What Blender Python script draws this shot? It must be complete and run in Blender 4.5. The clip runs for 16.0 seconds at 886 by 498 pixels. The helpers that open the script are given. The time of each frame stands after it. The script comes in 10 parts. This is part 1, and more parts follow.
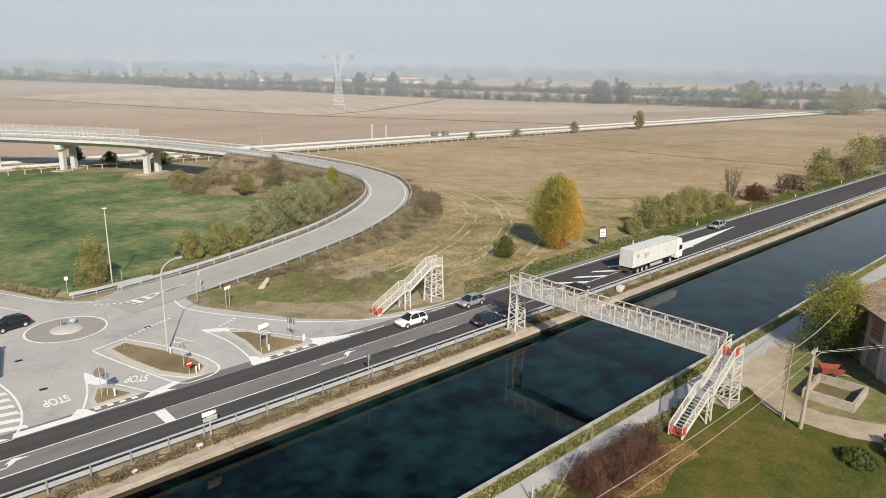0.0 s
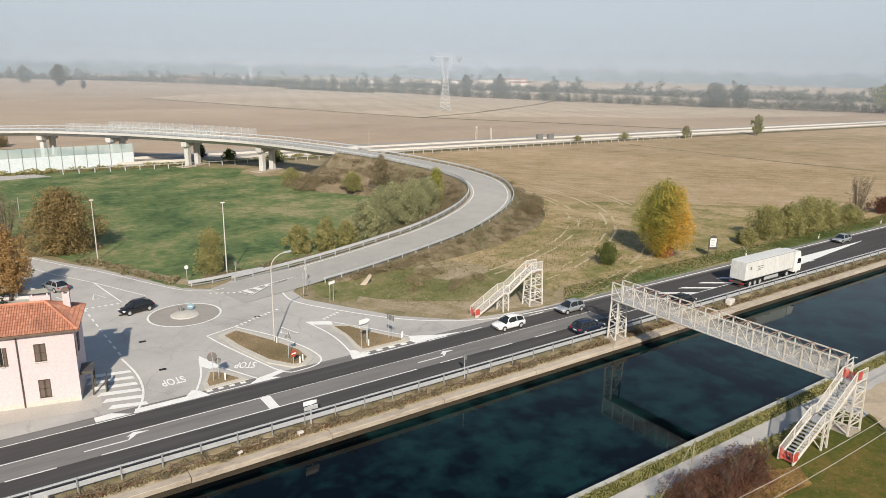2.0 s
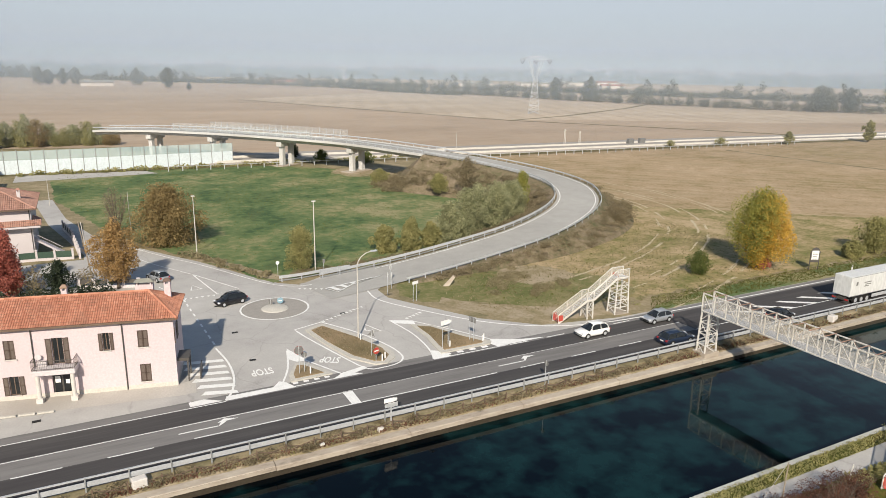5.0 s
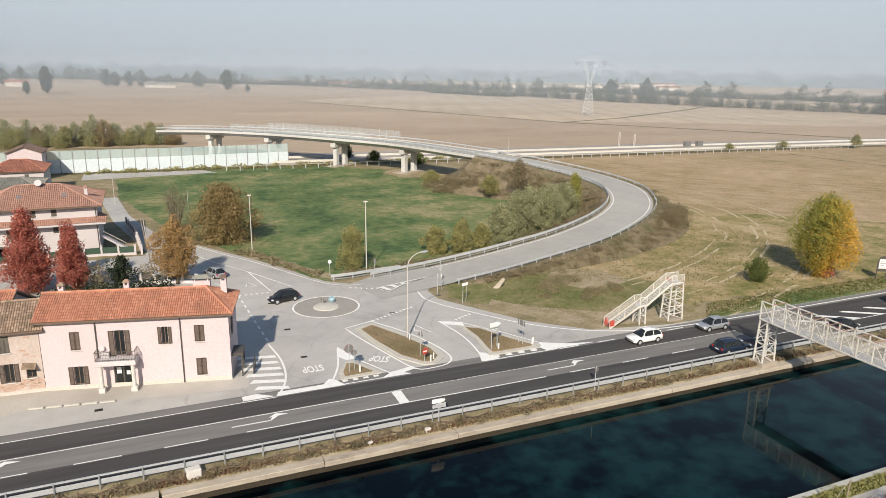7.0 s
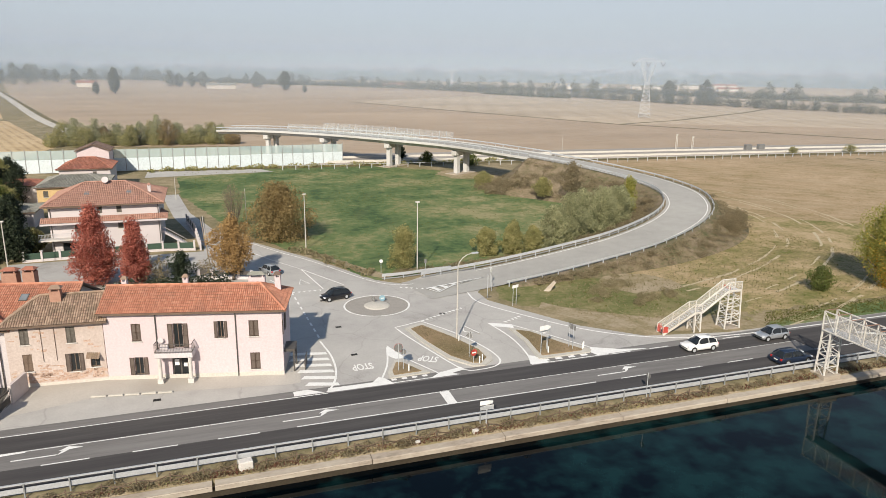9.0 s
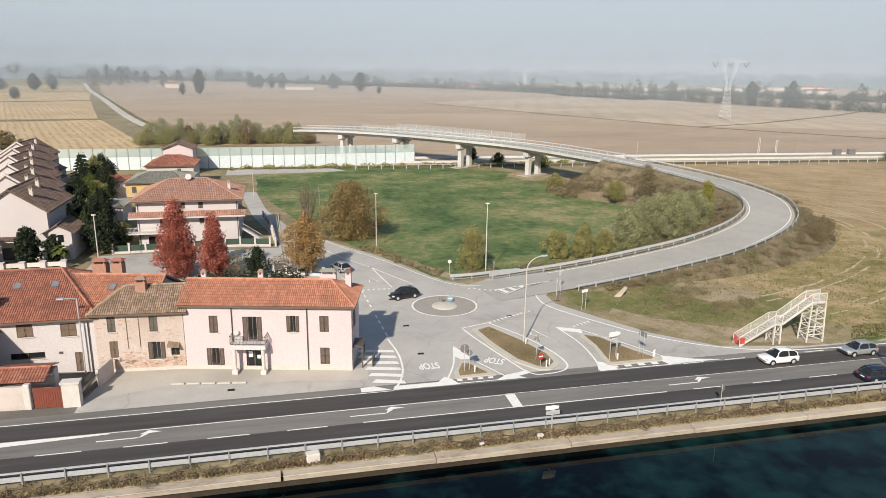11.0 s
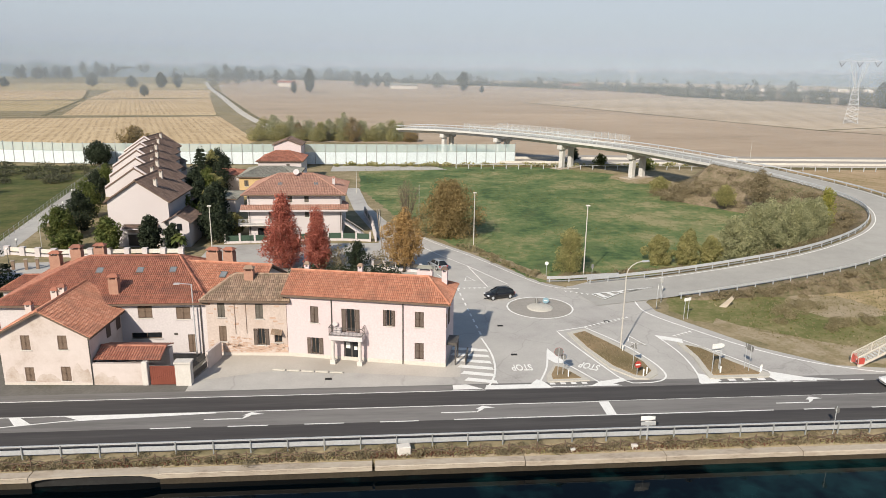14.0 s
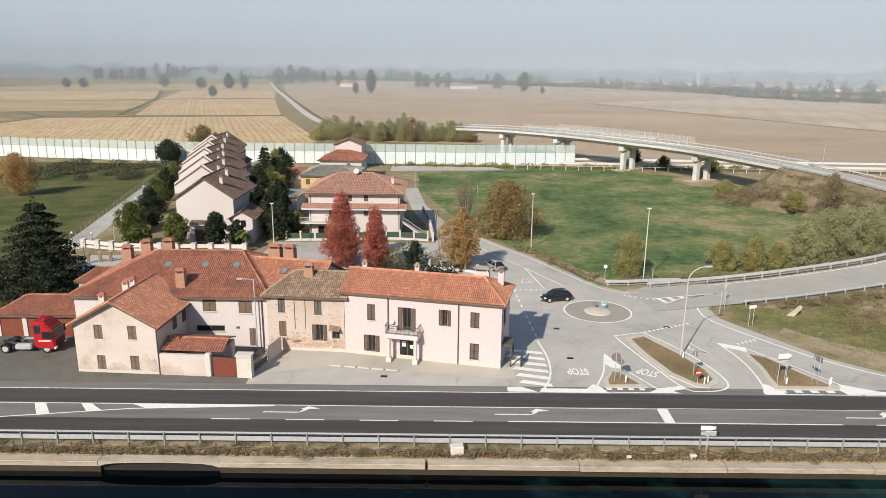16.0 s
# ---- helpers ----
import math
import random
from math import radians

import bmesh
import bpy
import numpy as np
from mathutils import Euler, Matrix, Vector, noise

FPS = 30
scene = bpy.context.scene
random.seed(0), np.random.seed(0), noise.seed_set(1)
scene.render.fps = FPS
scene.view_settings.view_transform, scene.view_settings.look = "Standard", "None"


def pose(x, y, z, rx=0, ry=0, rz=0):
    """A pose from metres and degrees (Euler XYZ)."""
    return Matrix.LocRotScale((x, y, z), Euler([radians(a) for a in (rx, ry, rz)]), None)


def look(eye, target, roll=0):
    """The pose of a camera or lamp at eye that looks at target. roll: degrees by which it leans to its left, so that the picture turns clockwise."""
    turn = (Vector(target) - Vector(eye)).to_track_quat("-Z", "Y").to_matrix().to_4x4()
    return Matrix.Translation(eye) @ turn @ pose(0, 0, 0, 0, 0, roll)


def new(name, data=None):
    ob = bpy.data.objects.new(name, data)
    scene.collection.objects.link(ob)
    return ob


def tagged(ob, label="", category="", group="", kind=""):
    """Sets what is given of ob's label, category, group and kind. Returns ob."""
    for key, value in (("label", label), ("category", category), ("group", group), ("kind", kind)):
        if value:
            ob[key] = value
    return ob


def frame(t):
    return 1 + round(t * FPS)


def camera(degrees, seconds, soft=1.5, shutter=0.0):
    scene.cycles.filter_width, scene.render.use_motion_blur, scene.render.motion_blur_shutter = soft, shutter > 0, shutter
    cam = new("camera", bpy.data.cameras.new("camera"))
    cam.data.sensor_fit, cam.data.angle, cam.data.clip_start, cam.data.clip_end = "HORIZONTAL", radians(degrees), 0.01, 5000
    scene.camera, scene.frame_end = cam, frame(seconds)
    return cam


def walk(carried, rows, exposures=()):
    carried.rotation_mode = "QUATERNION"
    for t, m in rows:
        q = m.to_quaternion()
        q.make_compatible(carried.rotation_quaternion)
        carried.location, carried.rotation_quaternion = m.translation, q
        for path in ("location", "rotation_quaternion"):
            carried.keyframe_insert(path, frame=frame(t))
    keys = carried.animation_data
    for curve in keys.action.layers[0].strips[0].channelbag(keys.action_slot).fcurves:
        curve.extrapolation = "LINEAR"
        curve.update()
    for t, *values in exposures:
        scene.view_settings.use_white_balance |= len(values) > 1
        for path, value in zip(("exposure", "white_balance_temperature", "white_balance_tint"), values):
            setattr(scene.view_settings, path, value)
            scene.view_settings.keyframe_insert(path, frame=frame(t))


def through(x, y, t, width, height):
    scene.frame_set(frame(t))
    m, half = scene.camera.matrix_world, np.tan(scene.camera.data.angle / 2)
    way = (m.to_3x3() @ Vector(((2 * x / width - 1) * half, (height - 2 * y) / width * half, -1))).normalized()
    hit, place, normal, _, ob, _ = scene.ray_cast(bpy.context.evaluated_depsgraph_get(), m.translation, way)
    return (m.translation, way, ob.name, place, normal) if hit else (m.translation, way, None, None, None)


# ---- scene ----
# ---- the camera: a drone that hovers over the canal and turns ----
cam = camera(65.54, 16.0, 0.75)
EYE = (0.67, 1.32, 30.86)
ROWS = [
    (0, 75.149, -1.009, -43.405), (0.5, 75.134, -0.931, -41.061), (1, 75.158, -0.993, -38.313),
    (1.5, 75.180, -1.011, -36.233), (2, 75.184, -0.965, -34.805), (2.5, 75.216, -0.994, -33.565),
    (3, 75.221, -0.928, -32.358), (3.5, 75.243, -0.922, -31.096), (4, 75.254, -0.912, -29.847),
    (6.5, 75.340, -0.829, -24.436), (7, 75.352, -0.775, -23.310), (7.5, 75.362, -0.786, -22.207),
    (8, 75.380, -0.806, -21.109), (8.5, 75.389, -0.794, -20.042), (9, 75.387, -0.758, -18.942),
    (11.5, 75.404, -0.707, -11.553), (12, 75.381, -0.742, -10.194), (12.5, 75.358, -0.744, -8.867),
    (13, 75.323, -0.761, -7.491), (13.5, 75.303, -0.709, -6.039), (14, 75.271, -0.703, -4.706),
    (14.5, 75.260, -0.686, -3.449), (15, 75.222, -0.709, -2.198), (15.5, 75.231, -0.689, -0.988),
    (16, 75.252, -0.571, 0.162),
]
walk(cam, [(t, pose(*EYE, rx, ry, rz)) for t, rx, ry, rz in ROWS])

# ---- light: low autumn sun behind thin haze ----
world = bpy.data.worlds.new("hazy_sky")
scene.world = world
world.use_nodes = True
wn, wl = world.node_tree.nodes, world.node_tree.links
sky = wn.new("ShaderNodeTexSky")
sky.sky_type = "NISHITA"
sky.sun_disc = False
sky.sun_elevation = radians(34)
sky.sun_rotation = radians(207)
sky.air_density, sky.dust_density, sky.ozone_density = 1.0, 4.0, 1.0
haze = wn.new("ShaderNodeMix")
haze.data_type = "RGBA"
haze.inputs["Factor"].default_value = 0.75
# the haze thins upwards and lets the blue through
tc = wn.new("ShaderNodeTexCoord")
sz = wn.new("ShaderNodeSeparateXYZ")
wl.new(tc.outputs["Generated"], sz.inputs[0])
up_ = wn.new("ShaderNodeMapRange")
up_.inputs["From Min"].default_value, up_.inputs["From Max"].default_value = 0.1, 0.55
wl.new(sz.outputs["Z"], up_.inputs["Value"])
tint = wn.new("ShaderNodeMix")
tint.data_type = "RGBA"
tint.inputs["A"].default_value = (5.75, 6.4, 7.2, 1)
tint.inputs["B"].default_value = (1.2, 2.1, 3.6, 1)
wl.new(up_.outputs[0], tint.inputs["Factor"])
wl.new(tint.outputs["Result"], haze.inputs["B"])
wl.new(sky.outputs[0], haze.inputs["A"])
wl.new(haze.outputs["Result"], wn["Background"].inputs["Color"])
wn["Background"].inputs["Strength"].default_value = 0.09
sun = new("sun", bpy.data.lights.new("sun", "SUN"))
sun.data.energy, sun.data.angle, sun.data.color = 4.9, radians(1.0), (1.0, 0.895, 0.75)
SUN_TO = Vector((0.5 * math.cos(radians(34)), 0.866 * math.cos(radians(34)), -math.sin(radians(34))))
sun.matrix_world = look((0, 0, 80), Vector((0, 0, 80)) + SUN_TO)
scene.view_settings.exposure = 0.3

# ---- materials ----
def mat(name, a, b, scale=1.0, rough=0.8, metal=0.0, big=None, bump=0.0, stretch=(1, 1, 1), fine=8.0, turn=0.0, spec=0.3, contrast=0.25):
    """Two tones a and b mixed by a noise of that scale (per metre), fine grain and bump; big: a third tone in wide patches."""
    m = bpy.data.materials.new(name)
    m.use_nodes = True
    n, l = m.node_tree.nodes, m.node_tree.links
    bs = n["Principled BSDF"]
    geo = n.new("ShaderNodeNewGeometry")
    mp = n.new("ShaderNodeMapping")
    mp.inputs["Scale"].default_value = stretch
    mp.inputs["Rotation"].default_value = (0, 0, radians(turn))
    l.new(geo.outputs["Position"], mp.inputs["Vector"])

    def noise_at(sc, detail):
        t = n.new("ShaderNodeTexNoise")
        t.inputs["Scale"].default_value = sc
        t.inputs["Detail"].default_value = detail
        l.new(mp.outputs[0], t.inputs["Vector"])
        return t

    def mix(fac, x, y):
        k = n.new("ShaderNodeMix")
        k.data_type = "RGBA"
        l.new(fac, k.inputs["Factor"])
        for sock, v in (("A", x), ("B", y)):
            if isinstance(v, tuple):
                k.inputs[sock].default_value = (*v, 1)
            else:
                l.new(v, k.inputs[sock])
        return k.outputs["Result"]

    def ramp(src, lo, hi):
        r = n.new("ShaderNodeMapRange")
        r.inputs["From Min"].default_value, r.inputs["From Max"].default_value = lo, hi
        l.new(src, r.inputs["Value"])
        return r.outputs[0]

    t1 = noise_at(scale, 5)
    t2 = noise_at(scale * fine, 3)
    col = mix(ramp(t1.outputs[0], 0.5 - contrast, 0.5 + contrast), a, b)
    grain = mix(ramp(t2.outputs[0], 0.3, 0.7), tuple(c * 0.82 for c in a), tuple(min(1, c * 1.15) for c in b))
    k = n.new("ShaderNodeMix")
    k.data_type = "RGBA"
    k.inputs["Factor"].default_value = 0.4
    l.new(col, k.inputs["A"])
    l.new(grain, k.inputs["B"])
    col = k.outputs["Result"]
    if big:
        t3 = noise_at(scale * 0.13, 3)
        col = mix(ramp(t3.outputs[0], 0.48, 0.68), col, big)
    l.new(col, bs.inputs["Base Color"])
    bs.inputs["Roughness"].default_value = rough
    bs.inputs["Metallic"].default_value = metal
    bs.inputs["Specular IOR Level"].default_value = spec
    if bump:
        bp = n.new("ShaderNodeBump")
        bp.inputs["Strength"].default_value = bump
        bp.inputs["Distance"].default_value = 0.05
        l.new(t2.outputs[0], bp.inputs["Height"])
        l.new(bp.outputs[0], bs.inputs["Normal"])
    return m


def turf(name, cols, scales=(0.03, 0.2, 1.6), weights=(0.45, 0.35, 0.2), spread=0.13, lines=None, bump=0.6, stretch=(1, 1, 1), turn=0.0, rough=0.95, cracks=None):
    """Ground in several tones laid by wide, middle and fine noise; lines: (angle, per metre, strength, tone) of furrows or wheel marks; cracks: (per metre, tone)."""
    m = bpy.data.materials.new(name)
    m.use_nodes = True
    n, l = m.node_tree.nodes, m.node_tree.links
    bs = n["Principled BSDF"]
    geo = n.new("ShaderNodeNewGeometry")
    mp = n.new("ShaderNodeMapping")
    mp.inputs["Scale"].default_value = stretch
    mp.inputs["Rotation"].default_value = (0, 0, radians(turn))
    l.new(geo.outputs["Position"], mp.inputs["Vector"])
    total = None
    for sc, w in zip(scales, weights):
        t = n.new("ShaderNodeTexNoise")
        t.inputs["Scale"].default_value = sc
        t.inputs["Detail"].default_value = 6
        t.inputs["Roughness"].default_value = 0.62
        l.new(mp.outputs[0], t.inputs["Vector"])
        k = n.new("ShaderNodeMath")
        k.operation = "MULTIPLY_ADD"
        k.inputs[1].default_value = w
        l.new(t.outputs[0], k.inputs[0])
        if total is None:
            k.inputs[2].default_value = 0.0
        else:
            l.new(total, k.inputs[2])
        total = k.outputs[0]
    r = n.new("ShaderNodeMapRange")
    r.inputs["From Min"].default_value, r.inputs["From Max"].default_value = 0.5 - spread, 0.5 + spread
    l.new(total, r.inputs["Value"])
    cr = n.new("ShaderNodeValToRGB")
    for i in range(len(cols) - 2):
        cr.color_ramp.elements.new((i + 1) / (len(cols) - 1))
    for i, c in enumerate(cols):
        cr.color_ramp.elements[i].color = (*c, 1)
    l.new(r.outputs[0], cr.inputs[0])
    col = cr.outputs[0]

    def over(fac, tone):
        nonlocal col
        k = n.new("ShaderNodeMix")
        k.data_type = "RGBA"
        l.new(fac, k.inputs["Factor"])
        l.new(col, k.inputs["A"])
        k.inputs["B"].default_value = (*tone, 1)
        col = k.outputs["Result"]

    for ang, per, strength, tone in (lines or ()):
        m2 = n.new("ShaderNodeMapping")
        m2.inputs["Rotation"].default_value = (0, 0, radians(ang))
        l.new(geo.outputs["Position"], m2.inputs["Vector"])
        wv = n.new("ShaderNodeTexWave")
        wv.inputs["Scale"].default_value = per * 0.314
        wv.inputs["Distortion"].default_value = 2.5
        wv.inputs["Detail"].default_value = 3
        wv.inputs["Detail Scale"].default_value = 0.4
        l.new(m2.outputs[0], wv.inputs["Vector"])
        br = n.new("ShaderNodeTexNoise")
        br.inputs["Scale"].default_value = 0.12
        l.new(geo.outputs["Position"], br.inputs["Vector"])
        q = n.new("ShaderNodeMapRange")
        q.inputs["From Min"].default_value, q.inputs["From Max"].default_value, q.inputs["To Max"].default_value = 0.55, 0.95, strength
        l.new(wv.outputs["Fac"], q.inputs["Value"])
        g = n.new("ShaderNodeMapRange")
        g.inputs["From Min"].default_value, g.inputs["From Max"].default_value = 0.35, 0.6
        l.new(br.outputs[0], g.inputs["Value"])
        mu = n.new("ShaderNodeMath")
        mu.operation = "MULTIPLY"
        l.new(q.outputs[0], mu.inputs[0])
        l.new(g.outputs[0], mu.inputs[1])
        over(mu.outputs[0], tone)
    if cracks:
        ds = n.new("ShaderNodeTexNoise")
        ds.inputs["Scale"].default_value = cracks[0] * 3
        l.new(geo.outputs["Position"], ds.inputs["Vector"])
        ad = n.new("ShaderNodeVectorMath")
        ad.operation = "MULTIPLY_ADD"
        ad.inputs[1].default_value = (2.2, 2.2, 0)
        l.new(ds.outputs["Color"], ad.inputs[0])
        l.new(geo.outputs["Position"], ad.inputs[2])
        vo = n.new("ShaderNodeTexVoronoi")
        vo.feature = "DISTANCE_TO_EDGE"
        vo.inputs["Scale"].default_value = cracks[0]
        l.new(ad.outputs[0], vo.inputs["Vector"])
        q = n.new("ShaderNodeMapRange")
        q.inputs["From Min"].default_value, q.inputs["From Max"].default_value = 0.0, 0.012
        q.inputs["To Min"].default_value, q.inputs["To Max"].default_value = 0.22, 0.0
        l.new(vo.outputs["Distance"], q.inputs["Value"])
        over(q.outputs[0], cracks[1])
    l.new(col, bs.inputs["Base Color"])
    bs.inputs["Roughness"].default_value = rough
    bs.inputs["Specular IOR Level"].default_value = 0.2
    if bump:
        bp = n.new("ShaderNodeBump")
        bp.inputs["Strength"].default_value = bump
        bp.inputs["Distance"].default_value = 0.12
        l.new(total, bp.inputs["Height"])
        l.new(bp.outputs[0], bs.inputs["Normal"])
    return m


M = {}
M["asphalt_old"] = turf("worn_grey_asphalt", [(0.284, 0.272, 0.257), (0.366, 0.354, 0.337), (0.411, 0.399, 0.377), (0.463, 0.449, 0.428)], (0.06, 0.4, 5.0), (0.5, 0.25, 0.25), 0.13, bump=0.15, rough=0.9, cracks=(0.11, (0.13, 0.125, 0.115)))
M["asphalt_new"] = turf("dark_asphalt", [(0.049, 0.046, 0.048), (0.061, 0.058, 0.058), (0.080, 0.077, 0.075)], (0.3, 1.2, 6.0), (0.4, 0.35, 0.25), 0.13, bump=0.1, stretch=(0.06, 1, 1), rough=0.85)
M["asphalt_mid"] = turf("grey_asphalt", [(0.136, 0.131, 0.126), (0.174, 0.168, 0.163), (0.203, 0.199, 0.190)], (0.3, 1.2, 6.0), (0.4, 0.35, 0.25), 0.13, bump=0.1, stretch=(0.08, 1, 1), rough=0.9)
M["ramp_asphalt"] = turf("pale_asphalt", [(0.291, 0.285, 0.267), (0.335, 0.328, 0.306), (0.378, 0.371, 0.346)], (0.06, 0.5, 5.0), (0.45, 0.3, 0.25), 0.13, bump=0.1, rough=0.9)
M["dirt_soft"] = turf("trodden_dirt", [(0.163, 0.150, 0.075), (0.237, 0.194, 0.112), (0.325, 0.269, 0.188), (0.375, 0.312, 0.225)], (0.1, 0.5, 2.5), (0.4, 0.35, 0.25), 0.13, bump=0.3)
M["pasture"] = turf("rough_pasture", [(0.042, 0.057, 0.017), (0.061, 0.077, 0.023), (0.091, 0.093, 0.033), (0.133, 0.108, 0.052)], (0.03, 0.15, 0.8), (0.38, 0.36, 0.26), 0.09, lines=((70, 0.12, 0.3, (0.14, 0.14, 0.05)),))
M["yard"] = turf("mossy_yard_asphalt", [(0.082, 0.080, 0.058), (0.112, 0.109, 0.098), (0.136, 0.130, 0.121), (0.160, 0.154, 0.142)], (0.1, 0.5, 4.0), (0.45, 0.3, 0.25), 0.13, bump=0.15, cracks=(0.15, (0.1, 0.1, 0.08)))
M["emb"] = turf("rough_embankment", [(0.072, 0.078, 0.034), (0.124, 0.109, 0.062), (0.180, 0.144, 0.096), (0.232, 0.185, 0.134)], (0.08, 0.5, 2.0), (0.35, 0.35, 0.3), 0.12, bump=1.0)
M["foot"] = turf("weedy_ground", [(0.134, 0.137, 0.044), (0.223, 0.191, 0.083), (0.317, 0.247, 0.135), (0.398, 0.306, 0.187)], (0.05, 0.2, 1.1), (0.36, 0.34, 0.3), 0.1)
M["foot_green"] = turf("patchy_grass", [(0.085, 0.098, 0.032), (0.13, 0.137, 0.05), (0.2, 0.178, 0.085), (0.31, 0.26, 0.155)], (0.08, 0.35, 1.6), (0.4, 0.35, 0.25), 0.12)
M["paint"] = mat("road_paint", (0.62, 0.62, 0.6), (0.8, 0.8, 0.78), 1.5, 0.7, fine=12)
M["grass"] = turf("meadow_grass", [(0.048, 0.086, 0.035), (0.077, 0.123, 0.047), (0.116, 0.156, 0.062), (0.176, 0.187, 0.084), (0.259, 0.237, 0.127)], (0.022, 0.1, 0.6), (0.36, 0.38, 0.26), 0.078, lines=((20, 0.12, 0.2, (0.17, 0.18, 0.08)),))
M["verge"] = turf("dry_verge", [(0.117, 0.108, 0.053), (0.187, 0.162, 0.091), (0.264, 0.215, 0.132), (0.339, 0.282, 0.189)], (0.08, 0.4, 2.2), (0.4, 0.35, 0.25), 0.12)
M["dirt"] = turf("bare_dirt", [(0.250, 0.200, 0.125), (0.362, 0.300, 0.213), (0.438, 0.362, 0.275)], (0.12, 0.6, 3.0), (0.4, 0.35, 0.25), 0.13, bump=0.3)
M["concrete"] = turf("weathered_concrete", [(0.19, 0.16, 0.125), (0.33, 0.285, 0.235), (0.39, 0.345, 0.285), (0.45, 0.4, 0.34)], (0.15, 0.9, 4.0), (0.35, 0.4, 0.25), 0.15, bump=0.2, stretch=(0.5, 1, 1.5), rough=0.9)
M["viaduct"] = mat("pale_concrete", (0.45, 0.45, 0.44), (0.54, 0.54, 0.525), 0.3, 0.8, bump=0.1, fine=10, big=(0.4, 0.395, 0.38))
M["steel"] = mat("galvanised_steel", (0.42, 0.44, 0.46), (0.55, 0.57, 0.59), 1.0, 0.5, metal=0.35, fine=10)
M["white_steel"] = mat("white_painted_steel", (0.5, 0.48, 0.445), (0.66, 0.64, 0.6), 0.8, 0.5, fine=8, big=(0.5, 0.46, 0.4))

# ---- building kit ----
def part(name, bm, material, parent=None, label="", smooth=False):
    me = bpy.data.meshes.new(name)
    bm.to_mesh(me)
    bm.free()
    if smooth:
        for p in me.polygons:
            p.use_smooth = True
    for mm in (material if isinstance(material, (list, tuple)) else [material]):
        me.materials.append(mm)
    ob = new(name, me)
    if parent is not None:
        ob.parent = parent
    if label:
        ob["label"] = label
    return ob


def thing(name, label, category, m=None, group="", kind=""):
    ob = new(name)
    ob.empty_display_size = 0.3
    if m is not None:
        ob.matrix_basis = m
    return tagged(ob, label, category, group, kind)


def struct(name, bm, material, label="", category="", smooth=False):
    return tagged(part(name, bm, material, None, "", smooth), label, category, "", "structure")


def box(bm, x0, x1, y0, y1, z0, z1, m=None, mi=0):
    vs = [Vector((x, y, z)) for z in (z0, z1) for x, y in ((x0, y0), (x1, y0), (x1, y1), (x0, y1))]
    if m is not None:
        vs = [m @ v for v in vs]
    vs = [bm.verts.new(v) for v in vs]
    for q in ((0, 3, 2, 1), (4, 5, 6, 7), (0, 1, 5, 4), (1, 2, 6, 5), (2, 3, 7, 6), (3, 0, 4, 7)):
        bm.faces.new([vs[i] for i in q]).material_index = mi


def prism(bm, poly, z0, z1, mi=0):
    """An upright prism over a plan polygon (counter-clockwise)."""
    lo = [bm.verts.new((x, y, z0)) for x, y in poly]
    hi = [bm.verts.new((x, y, z1)) for x, y in poly]
    k = len(poly)
    bm.faces.new(hi).material_index = mi
    bm.faces.new(lo[::-1]).material_index = mi
    for i in range(k):
        bm.faces.new((lo[i], lo[(i + 1) % k], hi[(i + 1) % k], hi[i])).material_index = mi


def flat(bm, poly, z, mi=0):
    f = bm.faces.new([bm.verts.new((x, y, z)) for x, y in poly])
    f.material_index = mi
    f.normal_update()
    if f.normal.z < 0:
        f.normal_flip()


def bar(bm, p, q, r, sides=6, r2=None, mi=0):
    """A round bar from p to q."""
    p, q = Vector(p), Vector(q)
    r2 = r if r2 is None else r2
    d = (q - p).normalized()
    u = d.orthogonal().normalized()
    v = d.cross(u)
    a, b = [], []
    for i in range(sides):
        t = 2 * math.pi * i / sides
        o = u * math.cos(t) + v * math.sin(t)
        a.append(bm.verts.new(p + o * r))
        b.append(bm.verts.new(q + o * r2))
    for i in range(sides):
        j = (i + 1) % sides
        bm.faces.new((a[i], a[j], b[j], b[i])).material_index = mi
    bm.faces.new(a[::-1]).material_index = mi
    bm.faces.new(b).material_index = mi


def beam(bm, p, q, w, h, mi=0):
    """A square beam from p to q, w wide and h high."""
    p, q = Vector(p), Vector(q)
    d = (q - p).normalized()
    side = d.cross(Vector((0, 0, 1)))
    side = side.normalized() if side.length > 0.05 else Vector((1, 0, 0))
    up = side.cross(d).normalized()
    vs = []
    for c in (p, q):
        for a, b in ((-1, -1), (1, -1), (1, 1), (-1, 1)):
            vs.append(bm.verts.new(c + side * (a * w / 2) + up * (b * h / 2)))
    for f in ((0, 1, 2, 3), (7, 6, 5, 4), (0, 4, 5, 1), (1, 5, 6, 2), (2, 6, 7, 3), (3, 7, 4, 0)):
        bm.faces.new([vs[i] for i in f]).material_index = mi


def smooth_path(pts, n=8):
    """A Catmull-Rom curve through the points."""
    ps = [Vector(p) for p in pts]
    ps = [ps[0] * 2 - ps[1]] + ps + [ps[-1] * 2 - ps[-2]]
    res = []
    for i in range(1, len(ps) - 2):
        a, b, c, d = ps[i - 1:i + 3]
        for k in range(n):
            t = k / n
            res.append(0.5 * (2 * b + (c - a) * t + (2 * a - 5 * b + 4 * c - d) * t * t + (3 * b - a - 3 * c + d) * t ** 3))
    res.append(ps[-2])
    return res


def sides_of(path):
    """The sideways unit vector (to the left) at each point of a path."""
    res = []
    for i in range(len(path)):
        d = path[min(i + 1, len(path) - 1)] - path[max(i - 1, 0)]
        res.append(Vector((-d.y, d.x, 0)).normalized())
    return res


